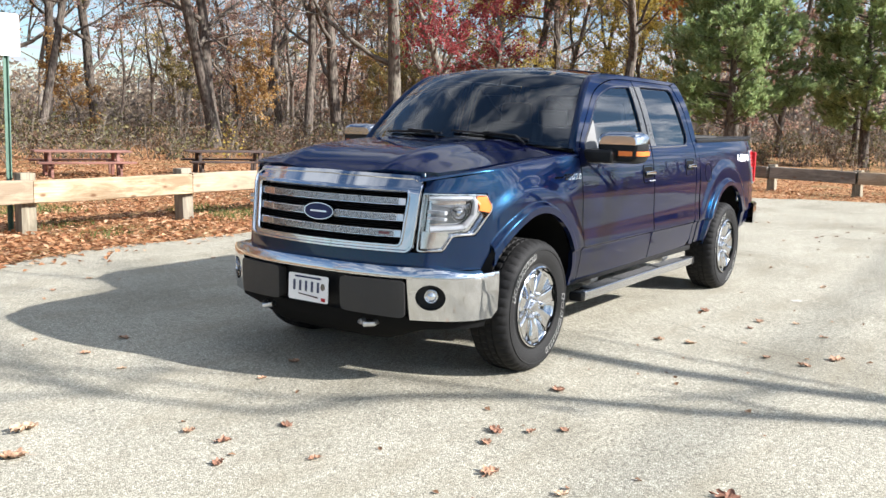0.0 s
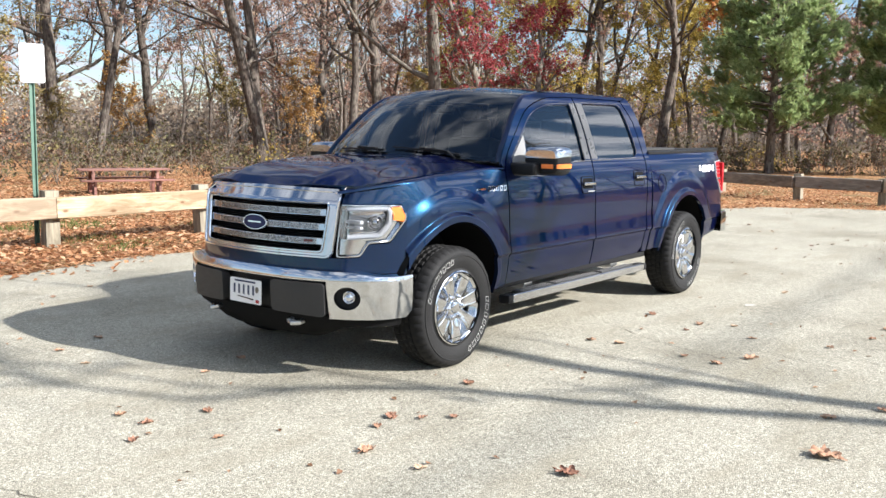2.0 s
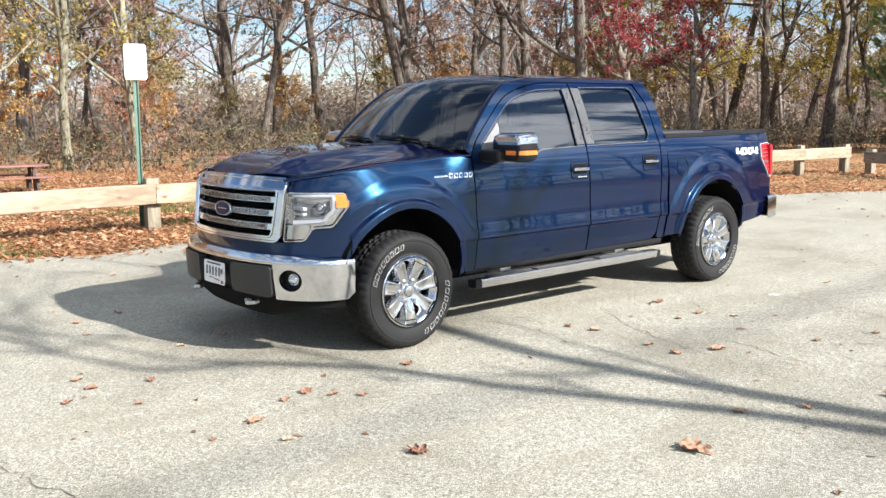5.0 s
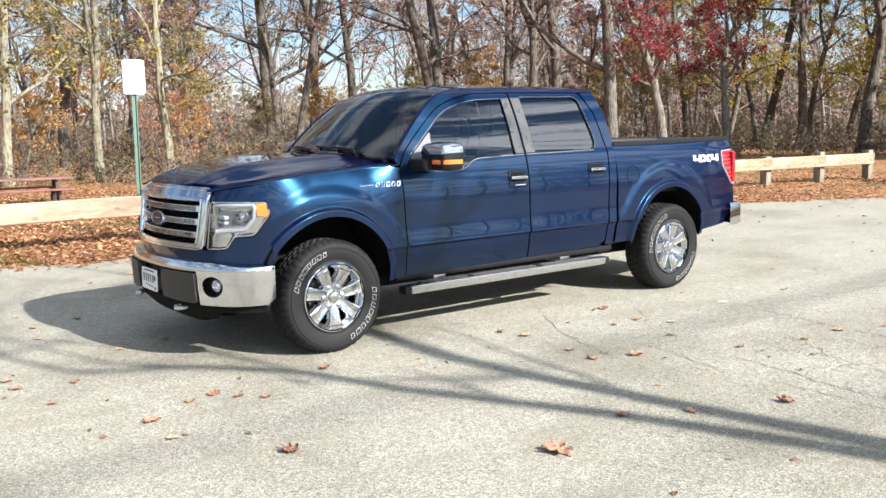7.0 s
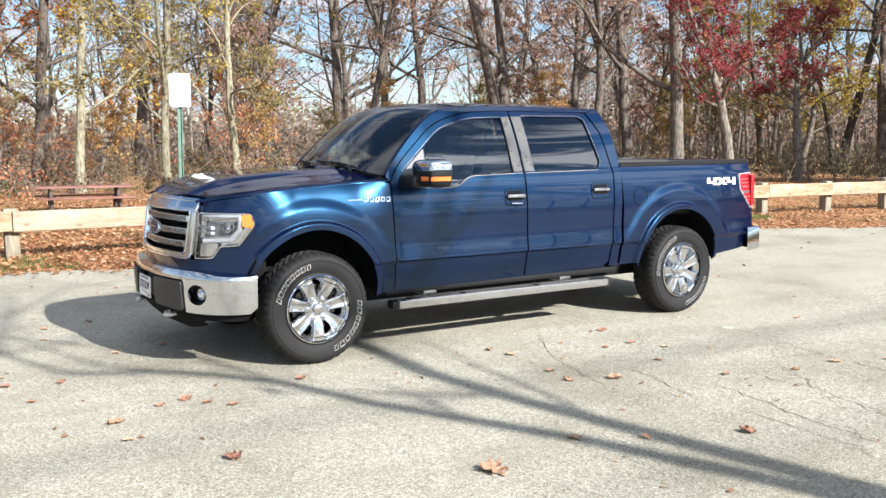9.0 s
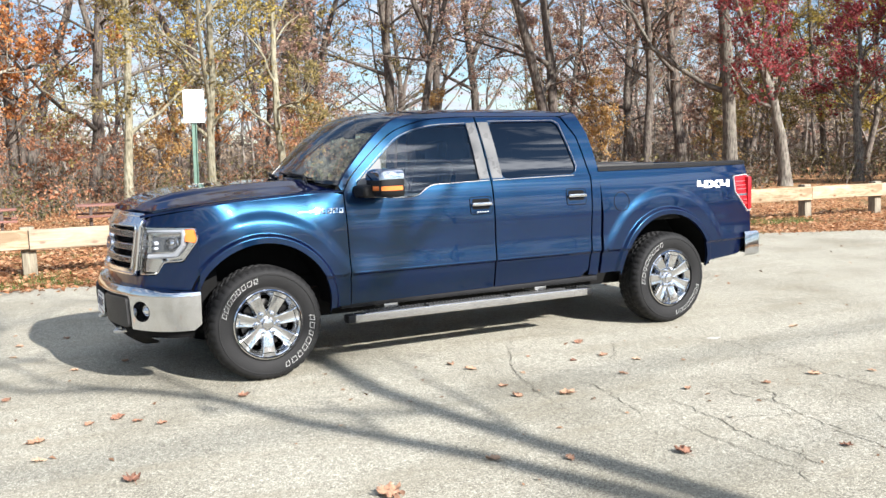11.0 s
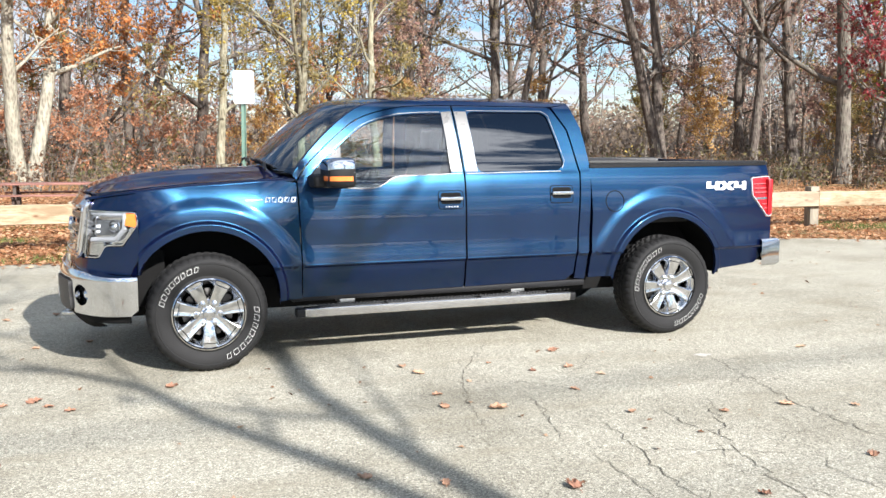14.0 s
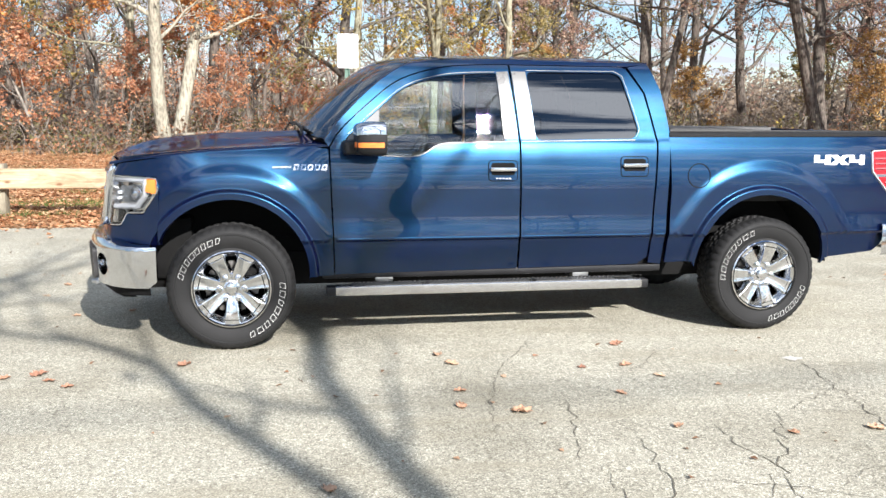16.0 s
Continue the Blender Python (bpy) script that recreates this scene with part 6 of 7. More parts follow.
class Wood:
    """Grows limbs and leaves into two vertex lists."""

    def __init__(self, seed):
        self.rng = random.Random(seed)
        self.bv, self.bf, self.lv, self.lf = [], [], [], []
        self.tips = []

    def limb(self, pts, radii, sides):
        o = len(self.bv)
        ref = Vector((0.41, 0.83, 0.37))
        for i, p in enumerate(pts):
            d = (pts[min(i + 1, len(pts) - 1)] - pts[max(i - 1, 0)]).normalized()
            u = d.cross(ref)
            u = u.normalized() if u.length > 1e-3 else d.orthogonal().normalized()
            w = d.cross(u)
            for k in range(sides):
                a = k * math.tau / sides
                self.bv.append(p + (u * math.cos(a) + w * math.sin(a)) * radii[i])
        for i in range(len(pts) - 1):
            for k in range(sides):
                self.bf.append((o + i * sides + k, o + i * sides + (k + 1) % sides, o + (i + 1) * sides + (k + 1) % sides, o + (i + 1) * sides + k))

    def path(self, start, direction, length, bend, n, lift=0.0):
        rng, p, d = self.rng, start.copy(), direction.normalized()
        pts = [p.copy()]
        for _ in range(n):
            d = (d + Vector((rng.gauss(0, bend), rng.gauss(0, bend), rng.gauss(0, bend) * 0.7 + lift))).normalized()
            p = p + d * (length / n)
            pts.append(p.copy())
        return pts

    def branch(self, start, direction, length, radius, level, last):
        rng = self.rng
        n = (7, 6, 5, 4, 3)[level]
        pts = self.path(start, direction, length, (0.10, 0.17, 0.24, 0.28, 0.3)[level], n, (0.03, 0.05, 0.03, 0.01, 0.0)[level])
        end = radius * (0.45, 0.3, 0.3, 0.3, 0.3)[level]
        radii = [mix(radius, end, i / n) for i in range(n + 1)]
        use = ((0, 1, 2, 3, 4, 5, 6, 7), (0, 1, 2, 3, 4, 5, 6), (0, 1, 3, 5), (0, 2, 4), (0, 1, 3))[level]
        self.limb([pts[i] for i in use], [radii[i] for i in use], (9, 6, 4, 3, 3)[level])
        if level >= last:
            self.tips.append(pts)
            return
        kids = (0, rng.randint(4, 6), rng.randint(4, 6), rng.randint(3, 5))[level] if level else 0
        for i in range(kids):
            t = rng.uniform(0.25, 1.0)
            k = min(n - 1, int(t * n))
            p = pts[k].lerp(pts[k + 1], t * n - k)
            d = (pts[k + 1] - pts[k]).normalized()
            out = Vector((rng.gauss(0, 1), rng.gauss(0, 1), rng.gauss(0.15, 0.6)))
            out = (out - d * out.dot(d)).normalized()
            self.branch(p, d * 0.75 + out * rng.uniform(0.5, 1.0), length * rng.uniform(0.35, 0.6), max(0.006, radii[k] * rng.uniform(0.4, 0.6)), level + 1, last)

    def trunk(self, height, radius, lean=(0, 0), first=0.22, limbs=12, spread=0.8, last=4, split=0, bend=0.08, forks=1):
        rng = self.rng
        stems = [(Vector((0, 0, -0.15)), Vector((lean[0], lean[1], 1)), height, radius, first)]
        if split:
            stems = []
            for k in range(split):
                a = rng.uniform(0, 0.8) + k * math.tau / split
                stems.append((Vector((math.cos(a) * radius * 0.7, math.sin(a) * radius * 0.7, -0.15)), Vector((lean[0] + 0.16 * math.cos(a), lean[1] + 0.16 * math.sin(a), 1)), height * rng.uniform(0.85, 1), radius * 0.8, first))
        whole = len(stems)
        for s, (base, d, h, r, low) in enumerate(stems):
            n = 12
            pts = self.path(base, d, h, bend, n, 0.02)
            radii = [r * (1.35 if i == 0 and s < whole else 1.0) * (1 - 0.80 * (i / n) ** 1.15) for i in range(n + 1)]
            self.limb(pts, radii, 10)
            # heavy limbs that leave the stem low down and climb beside it
            for _ in range(forks if s < whole else 0):
                i = rng.randint(3, 6)
                a = rng.uniform(0, math.tau)
                out = Vector((math.cos(a), math.sin(a), 0))
                stems.append((pts[i], (pts[i + 1] - pts[i]).normalized() + out * rng.uniform(0.35, 0.7), h * (1 - i / n) * 0.9, radii[i] * rng.uniform(0.55, 0.75), 0.15))
            for k in range(limbs if s < whole else limbs // 2):
                t = low + (1 - low) * (k + rng.random()) / (limbs if s < whole else limbs // 2)
                i = min(n - 1, int(t * n))
                p = pts[i].lerp(pts[i + 1], t * n - i)
                a = k * 2.4 + rng.uniform(-0.5, 0.5)
                up = rng.uniform(0.15, 0.75) + 0.35 * t
                ln = h * rng.uniform(0.22, 0.40) * (1.05 - 0.55 * t) * spread
                self.branch(p, Vector((math.cos(a), math.sin(a), up)), ln, max(0.012, radii[i] * rng.uniform(0.30, 0.55)), 1, last)

    def leaves(self, per_tip, size, keep=1.0):
        rng = self.rng
        for pts in self.tips:
            if rng.random() > keep:
                continue
            for _ in range(per_tip):
                t = rng.random() * (len(pts) - 1)
                i = min(len(pts) - 2, int(t))
                p = pts[i].lerp(pts[i + 1], t - i) + Vector((rng.gauss(0, 0.07), rng.gauss(0, 0.07), rng.gauss(-0.03, 0.06)))
                self.leaf(p, size * rng.uniform(0.6, 1.35))

    def leaf(self, p, s):
        rng = self.rng
        a, b = rng.uniform(0, math.tau), rng.uniform(-1.2, 0.5)
        d = Vector((math.cos(a) * math.cos(b), math.sin(a) * math.cos(b), math.sin(b)))
        w = d.cross(Vector((rng.gauss(0, 1), rng.gauss(0, 1), rng.gauss(0, 1)))).normalized()
        n = d.cross(w) * 0.22
        o = len(self.lv)
        self.lv += [p, p + (d * 0.5 + w * 0.38 + n) * s, p + d * s, p + (d * 0.5 - w * 0.38 + n) * s]
        self.lf += [(o, o + 1, o + 2), (o, o + 2, o + 3)]

    def meshes(self, name):
        out = []
        for v, f, nm, sm in ((self.bv, self.bf, name + "_trunk", True), (self.lv, self.lf, name + "_crown", False)):
            me = bpy.data.meshes.new(nm)
            me.from_pydata([tuple(p) for p in v], [], f)
            me.polygons.foreach_set("use_smooth", [sm] * len(f))
            me.update()
            out.append(me)
        return out


def tree_kind(name, label, bark, leafmat, seed, height, radius, per_tip=5, leaf=0.11, keep=0.8, category="tree", **kw):
    w = Wood(seed)
    w.trunk(height, radius, **kw)
    w.leaves(per_tip, leaf, keep=keep)
    tr, cr = w.meshes(name)
    tr.materials.append(bark)
    cr.materials.append(leafmat)
    return dict(name=name, label=label, trunk=tr, crown=cr, category=category)


def plant(kind, x, y, turn=0.0, scale=1.0, group="", z=-0.03):
    T = thing(kind["name"], kind["label"], kind["category"], (x, y, z), group)
    T.rotation_euler, T.scale = (0, 0, radians(turn)), (scale,) * 3
    for nm in ("trunk", "crown"):
        ob = new(nm, kind[nm])
        ob.parent = T
    return T


def pine_kind(seed, height, radius, width, first):
    w = Wood(seed)
    rng = w.rng
    n = 10
    pts = w.path(Vector((0, 0, -0.15)), Vector((0.02, 0, 1)), height, 0.02, n)
    w.limb(pts, [radius * (1 - 0.85 * i / n) for i in range(n + 1)], 10)
    z = first
    while z < height - 0.3:
        t = z / height
        i = min(n - 1, int(t * n))
        p0 = pts[i].lerp(pts[i + 1], t * n - i)
        prof = width * (0.55 + 0.45 * math.sin(min(1.0, (z - first) / (height * 0.28) + 0.45) * math.pi * 0.5)) * (1 - ((z - first) / (height - first)) ** 1.8)
        k0 = rng.randint(5, 7)
        for k in range(k0):
            a = k * math.tau / k0 + rng.uniform(-0.4, 0.4)
            ln = prof * rng.uniform(0.65, 1.12)
            bp = w.path(p0 + Vector((0, 0, rng.uniform(-0.15, 0.15))), Vector((math.cos(a), math.sin(a), 0.12)), ln, 0.09, 5, 0.05)
            w.limb(bp, [max(0.008, 0.035 * (1 - 0.8 * q / 5)) for q in range(6)], 4)
            for _ in range(max(5, int(ln * 14))):
                tt = rng.uniform(0.30, 1.0) ** 0.7 * 5
                j = min(4, int(tt))
                c = bp[j].lerp(bp[j + 1], tt - j) + Vector((rng.gauss(0, 0.20), rng.gauss(0, 0.20), rng.gauss(0.06, 0.17)))
                axis = Vector((math.cos(a) * 0.6 + rng.gauss(0, 0.4), math.sin(a) * 0.6 + rng.gauss(0, 0.4), rng.uniform(0.2, 1.0))).normalized()
                for _ in range(18):
                    d = (axis * rng.uniform(0.5, 1.2) + Vector((rng.gauss(0, 0.45), rng.gauss(0, 0.45), rng.gauss(0, 0.45)))).normalized()
                    s = rng.uniform(0.17, 0.32)
                    wv = d.orthogonal().normalized() * 0.032
                    o = len(w.lv)
                    q = c + axis * rng.uniform(-0.08, 0.10)
                    w.lv += [q - wv, q + wv, q + d * s]
                    w.lf.append((o, o + 1, o + 2))
        z += rng.uniform(0.32, 0.5)
    tr, cr = w.meshes("pine_tree")
    tr.materials.append(BARK)
    cr.materials.append(NEEDLE)
    return dict(name="pine_tree", label="green white pine with a short bare trunk", trunk=tr, crown=cr, category="tree")


def build_woods():
    K = {}
    # trees at the edge of the woods, with all their twigs
    K["oak1"] = tree_kind("oak_tree", "tall dark oak with sparse rust-brown leaves", BARK, RUST, 21, 21, 0.29, 7, 0.13, 0.8, first=0.16, limbs=11, spread=0.95)
    K["oak2"] = tree_kind("oak_tree", "tall dark oak with sparse rust-brown leaves", BARK, RUST, 22, 20, 0.25, 6, 0.13, 0.7, first=0.20, limbs=10, spread=0.9, bend=0.10)
    K["oak3"] = tree_kind("oak_tree", "slim dark oak with thin olive-brown leaves", BARK, OLIVE, 23, 20, 0.22, 5, 0.13, 0.65, first=0.26, limbs=10, spread=0.75)
    K["oak4"] = tree_kind("oak_tree", "dark oak with a crown of orange leaves", BARK, ORANGE, 36, 14, 0.27, 8, 0.16, 1.0, first=0.42, limbs=15, spread=1.25)
    K["double"] = tree_kind("oak_tree", "dark twin-stemmed leaning oak with few brown leaves", BARK, RUST, 24, 19, 0.35, 6, 0.13, 0.75, first=0.22, limbs=9, spread=0.9, split=2, lean=(-0.12, 0.0), bend=0.06, forks=0)
    K["pale1"] = tree_kind("maple_tree", "pale slender maple with thin yellow-brown leaves", BARKPALE, OLIVE, 26, 13, 0.16, 6, 0.12, 0.8, first=0.14, limbs=13, spread=0.85, bend=0.06)
    K["pale2"] = tree_kind("maple_tree", "pale slender maple with thin golden leaves", BARKPALE, YELLOW, 27, 12, 0.14, 4, 0.11, 0.6, first=0.12, limbs=13, spread=0.85, lean=(0.08, 0), bend=0.07)
    K["pale3"] = tree_kind("maple_tree", "pale lichened trunk pair with sparse orange leaves", BARKLIGHT, ORANGE, 28, 15, 0.29, 6, 0.12, 0.75, first=0.22, limbs=9, spread=0.8, split=2, bend=0.05, forks=0)
    K["orange"] = tree_kind("oak_tree", "small oak with thin orange leaves", BARK, ORANGE, 29, 8.5, 0.12, 4, 0.12, 0.6, first=0.10, limbs=12, spread=1.1)
    K["bush"] = tree_kind("small_tree", "low bushy tree with faded pink-orange leaves", TWIG, FADED, 37, 4.2, 0.06, 6, 0.11, 0.9, first=0.05, limbs=12, spread=1.5, last=3, bend=0.12)
    K["gold"] = tree_kind("small_tree", "young tree with golden-tan leaves", TWIG, GOLD, 38, 4.8, 0.07, 7, 0.11, 0.95, first=0.10, limbs=13, spread=1.2, last=3, bend=0.10)
    K["scrub"] = tree_kind("small_tree", "young tree with olive-yellow leaves", TWIG, OLIVE, 39, 5.2, 0.07, 6, 0.11, 0.95, first=0.08, limbs=13, spread=1.3, last=3, bend=0.10)
    K["red_bush"] = tree_kind("small_tree", "low bushy tree with thin faded red leaves", TWIG, FADED, 40, 3.2, 0.05, 4, 0.10, 0.6, first=0.05, limbs=11, spread=1.6, last=3, bend=0.12)
    K["rusty"] = tree_kind("oak_tree", "bushy oak thick with rust leaves", BARK, RUST, 30, 11, 0.17, 6, 0.13, 0.9, first=0.12, limbs=11, spread=1.0)
    K["red"] = tree_kind("oak_tree", "grey-trunked oak with crimson leaves", BARKGREY, CRIMSON, 31, 8.2, 0.24, 4, 0.13, 0.8, first=0.34, limbs=13, spread=1.15, forks=0)
    K["yellow"] = tree_kind("maple_tree", "young maple with yellow-green leaves", BARK, YELLOW, 32, 13, 0.17, 6, 0.14, 0.7, first=0.14, limbs=12, spread=0.95)
    # trees deeper in the woods, with their twigs left out
    K["far1"] = tree_kind("oak_tree", "tall oak deep in the woods with thin brown leaves", BARK, RUST, 41, 20, 0.25, 4, 0.22, 0.7, first=0.16, limbs=14, spread=1.0, last=3)
    K["far2"] = tree_kind("oak_tree", "crooked oak deep in the woods with few leaves", BARK, RUST, 42, 19, 0.22, 3, 0.22, 0.55, first=0.2, limbs=13, spread=1.0, last=3, bend=0.13, forks=1)
    K["far3"] = tree_kind("oak_tree", "slim oak deep in the woods with olive-brown leaves", BARK, OLIVE, 43, 19, 0.20, 4, 0.22, 0.7, first=0.22, limbs=13, spread=0.9, last=3)
    K["far4"] = tree_kind("bare_tree", "bare grey-brown tree with fine twigs", TWIG, RUST, 44, 17, 0.15, 2, 0.2, 0.4, first=0.12, limbs=14, spread=1.0, last=3, forks=1)
    K["far5"] = tree_kind("oak_tree", "bushy oak deep in the woods with rust leaves", BARK, RUST, 45, 11, 0.17, 6, 0.2, 0.9, first=0.12, limbs=13, spread=1.0, last=3)

    w = Wood(35)
    w.trunk(21, 0.30, first=0.36, limbs=9, spread=0.75, bend=0.02, forks=0)
    arm = [Vector(p) for p in ((0, 0, 3.7), (-0.65, 0.7, 4.1), (-1.35, 1.45, 4.8), (-2.1, 2.3, 5.7), (-2.7, 2.9, 7.2), (-3.4, 3.6, 8.4))]
    w.limb(arm, [0.13, 0.11, 0.095, 0.08, 0.06, 0.03], 7)
    for p in arm[2:]:
        w.branch(p, Vector((-0.8, 0.5, 0.3)), 2.4, 0.04, 2, 4)
    w.leaves(4, 0.15, keep=0.6)
    tr, cr = w.meshes("oak_tree")
    tr.materials.append(BARKGREY)
    cr.materials.append(RUST)
    K["fork"] = dict(name="oak_tree", label="grey straight oak with a long pale rising limb", trunk=tr, crown=cr, category="tree")

    near = [
        ("double", 21.6, 28.3, 20, 1.0), ("fork", 24.3, 20.2, 0, 1.0), ("oak1", 26.5, 25.2, 80, 0.95), ("oak2", 23.6, 24.6, 10, 0.85),
        ("red", 24.2, 17.3, 130, 1.0), ("oak3", 38.8, 22.4, 0, 1.05), ("oak2", 38.4, 19.8, 190, 0.95), ("oak4", 32.9, 13.7, 250, 1.0),
        ("pale1", 1.2, 24.1, 0, 1.0), ("pale2", 4.0, 24.1, 180, 1.1), ("pale1", 7.9, 28.3, 140, 1.05), ("oak1", 21.3, 46.1, 20, 1.25),
        ("oak2", 18.3, 51.5, 100, 1.1), ("pale3", -4.9, 25.5, 30, 1.05), ("pale1", -6.8, 30.0, 70, 1.1), ("oak1", 28.3, 46.8, 60, 1.1),
        ("double", -1.0, 45.0, 200, 1.05), ("oak2", -4.2, 36.2, 30, 1.05), ("oak2", 22.5, 43.0, 310, 1.1), ("oak3", 16.5, 34.0, 40, 0.9),
    ]
    for k, x, y, a, s in near:
        plant(K[k], x, y, a, s, "trees at the edge of the woods")
    colour = [
        ("yellow", 34.5, 21.5, 0, 0.9), ("yellow", 42, 25, 90, 1.0), ("yellow", 37, 29, 200, 1.0), ("yellow", 44, 17, 45, 0.9), ("orange", -11, 31, 0, 1.1),
        ("orange", -2.4, 30.5, 70, 1.0), ("yellow", 41.5, 16.5, 160, 0.85), ("yellow", 40, 20.5, 250, 1.0), ("yellow", 46, 21.5, 300, 1.1), ("yellow", 49, 17, 10, 1.1),
        ("oak2", -7.5, 34, 20, 0.9), ("rusty", -12, 36, 110, 1.2), ("oak1", 1.5, 35, 240, 0.9), ("rusty", 30, 36, 70, 1.0), ("rusty", 48, 12, 300, 1.1),
        ("rusty", 47, 6, 30, 1.1), ("far1", 52, 14, 20, 1.0), ("far1", 50, 1, 70, 1.0), ("rusty", 43, 9, 150, 1.2), ("far2", 55, -4, 30, 1.0),
        ("far5", 48, -3, 75, 1.1), ("rusty", 12.5, 38, 0, 0.8), ("red", 28.8, 17.6, 20, 0.9), ("orange", 8.5, 43, 60, 0.8),
    ]
    low_trees = [
        ("bush", -9.5, 27, 0, 1.1), ("bush", -12.5, 28, 80, 1.2), ("bush", -3.6, 27.5, 140, 0.8), ("bush", -6.6, 27.2, 210, 1.0), ("bush", -16, 27, 30, 1.2),
        ("bush", -0.5, 29, 260, 0.8), ("gold", 24.5, 28.5, 0, 1.0), ("gold", 3.0, 30, 120, 0.8), ("gold", 9.5, 31, 200, 0.85), ("gold", 29.5, 26, 40, 0.9),
        ("scrub", 33, 26, 0, 1.1), ("scrub", 27.5, 23, 90, 0.8), ("scrub", 36, 24, 200, 1.2), ("gold", 20, 36, 310, 1.0), ("scrub", 17, 38, 150, 0.7),
        ("scrub", 25, 35, 20, 1.0), ("red_bush", 8.2, 29.5, 0, 1.0), ("red_bush", 10.4, 32, 100, 1.1), ("red_bush", 1.5, 31, 200, 0.9),
    ]
    for k, x, y, a, s in colour:
        plant(K[k], x, y, a, s, "coloured trees in the woods")
    for k, x, y, a, s in low_trees:
        plant(K[k], x, y, a, s, "low trees under the woods")
    rng = random.Random(77)
    spots = [(x, y) for _, x, y, *_ in near + colour + low_trees] + [(31.6, 8.3), (34.5, 3.3)]
    made = 0
    while made < 100:
        x, y = rng.uniform(-45, 75), rng.uniform(27, 85)
        if x > 30:
            y = rng.uniform(-25, 85)
            if x < 50 and y < 30 or y < 4:
                continue
        if y < 36 and -2 < x < 20 or x < 4 and y < 60 and rng.random() < 0.55:
            continue
        if any(math.hypot(x - a, y - b) < 2.1 for a, b in spots):
            continue
        gap = -0.15 < math.atan2(x + 4, y + 6) < 0.62
        if gap and y < 55 and rng.random() < 0.6:
            continue
        spots.append((x, y))
        k = rng.choice(["far1", "far2", "far3", "far4", "far2", "far2", "far3", "far5" if not gap else "far4", "far4"])
        turn, size = rng.uniform(0, 360), rng.uniform(0.75, 1.15)
        made += 1
        # the woods open towards the low country here
        if not (0.37 < math.atan2(x + 4.4, y + 6.8) < 0.57 and made % 4):
            plant(K[k], x, y, turn, size, "woods")
    # unseen trees, added to darken what the doors reflect
    for i in range(26):
        x, y = rng.uniform(34, 66), rng.uniform(-60, -24)
        if any(math.hypot(x - a, y - b) < 1.8 for a, b in spots):
            continue
        spots.append((x, y))
        plant(K[rng.choice(["far2", "far3", "far4", "far2"])], x, y, rng.uniform(0, 360), rng.uniform(0.5, 0.8), "trees at the end of the lot")
    p1 = pine_kind(5, 10.8, 0.20, 3.4, 1.75)
    plant(p1, 31.6, 8.2, 0, 1.0, "pines")
    p2 = pine_kind(6, 11.0, 0.21, 3.0, 1.8)
    plant(p2, 34.2, 3.3, 130, 1.0, "pines")
    # trees across the lot, behind the place where the picture is taken
    for i in range(26):
        a = radians(mix(188, 308, (i + rng.uniform(-0.3, 0.3)) / 26))
        r = rng.uniform(46, 62)
        plant(K[rng.choice(["far1", "far2", "far4", "far3", "far5"])], r * math.cos(a), r * math.sin(a) * 0.9 - 4, rng.uniform(0, 360), rng.uniform(0.42, 0.62), "woods across the lot")



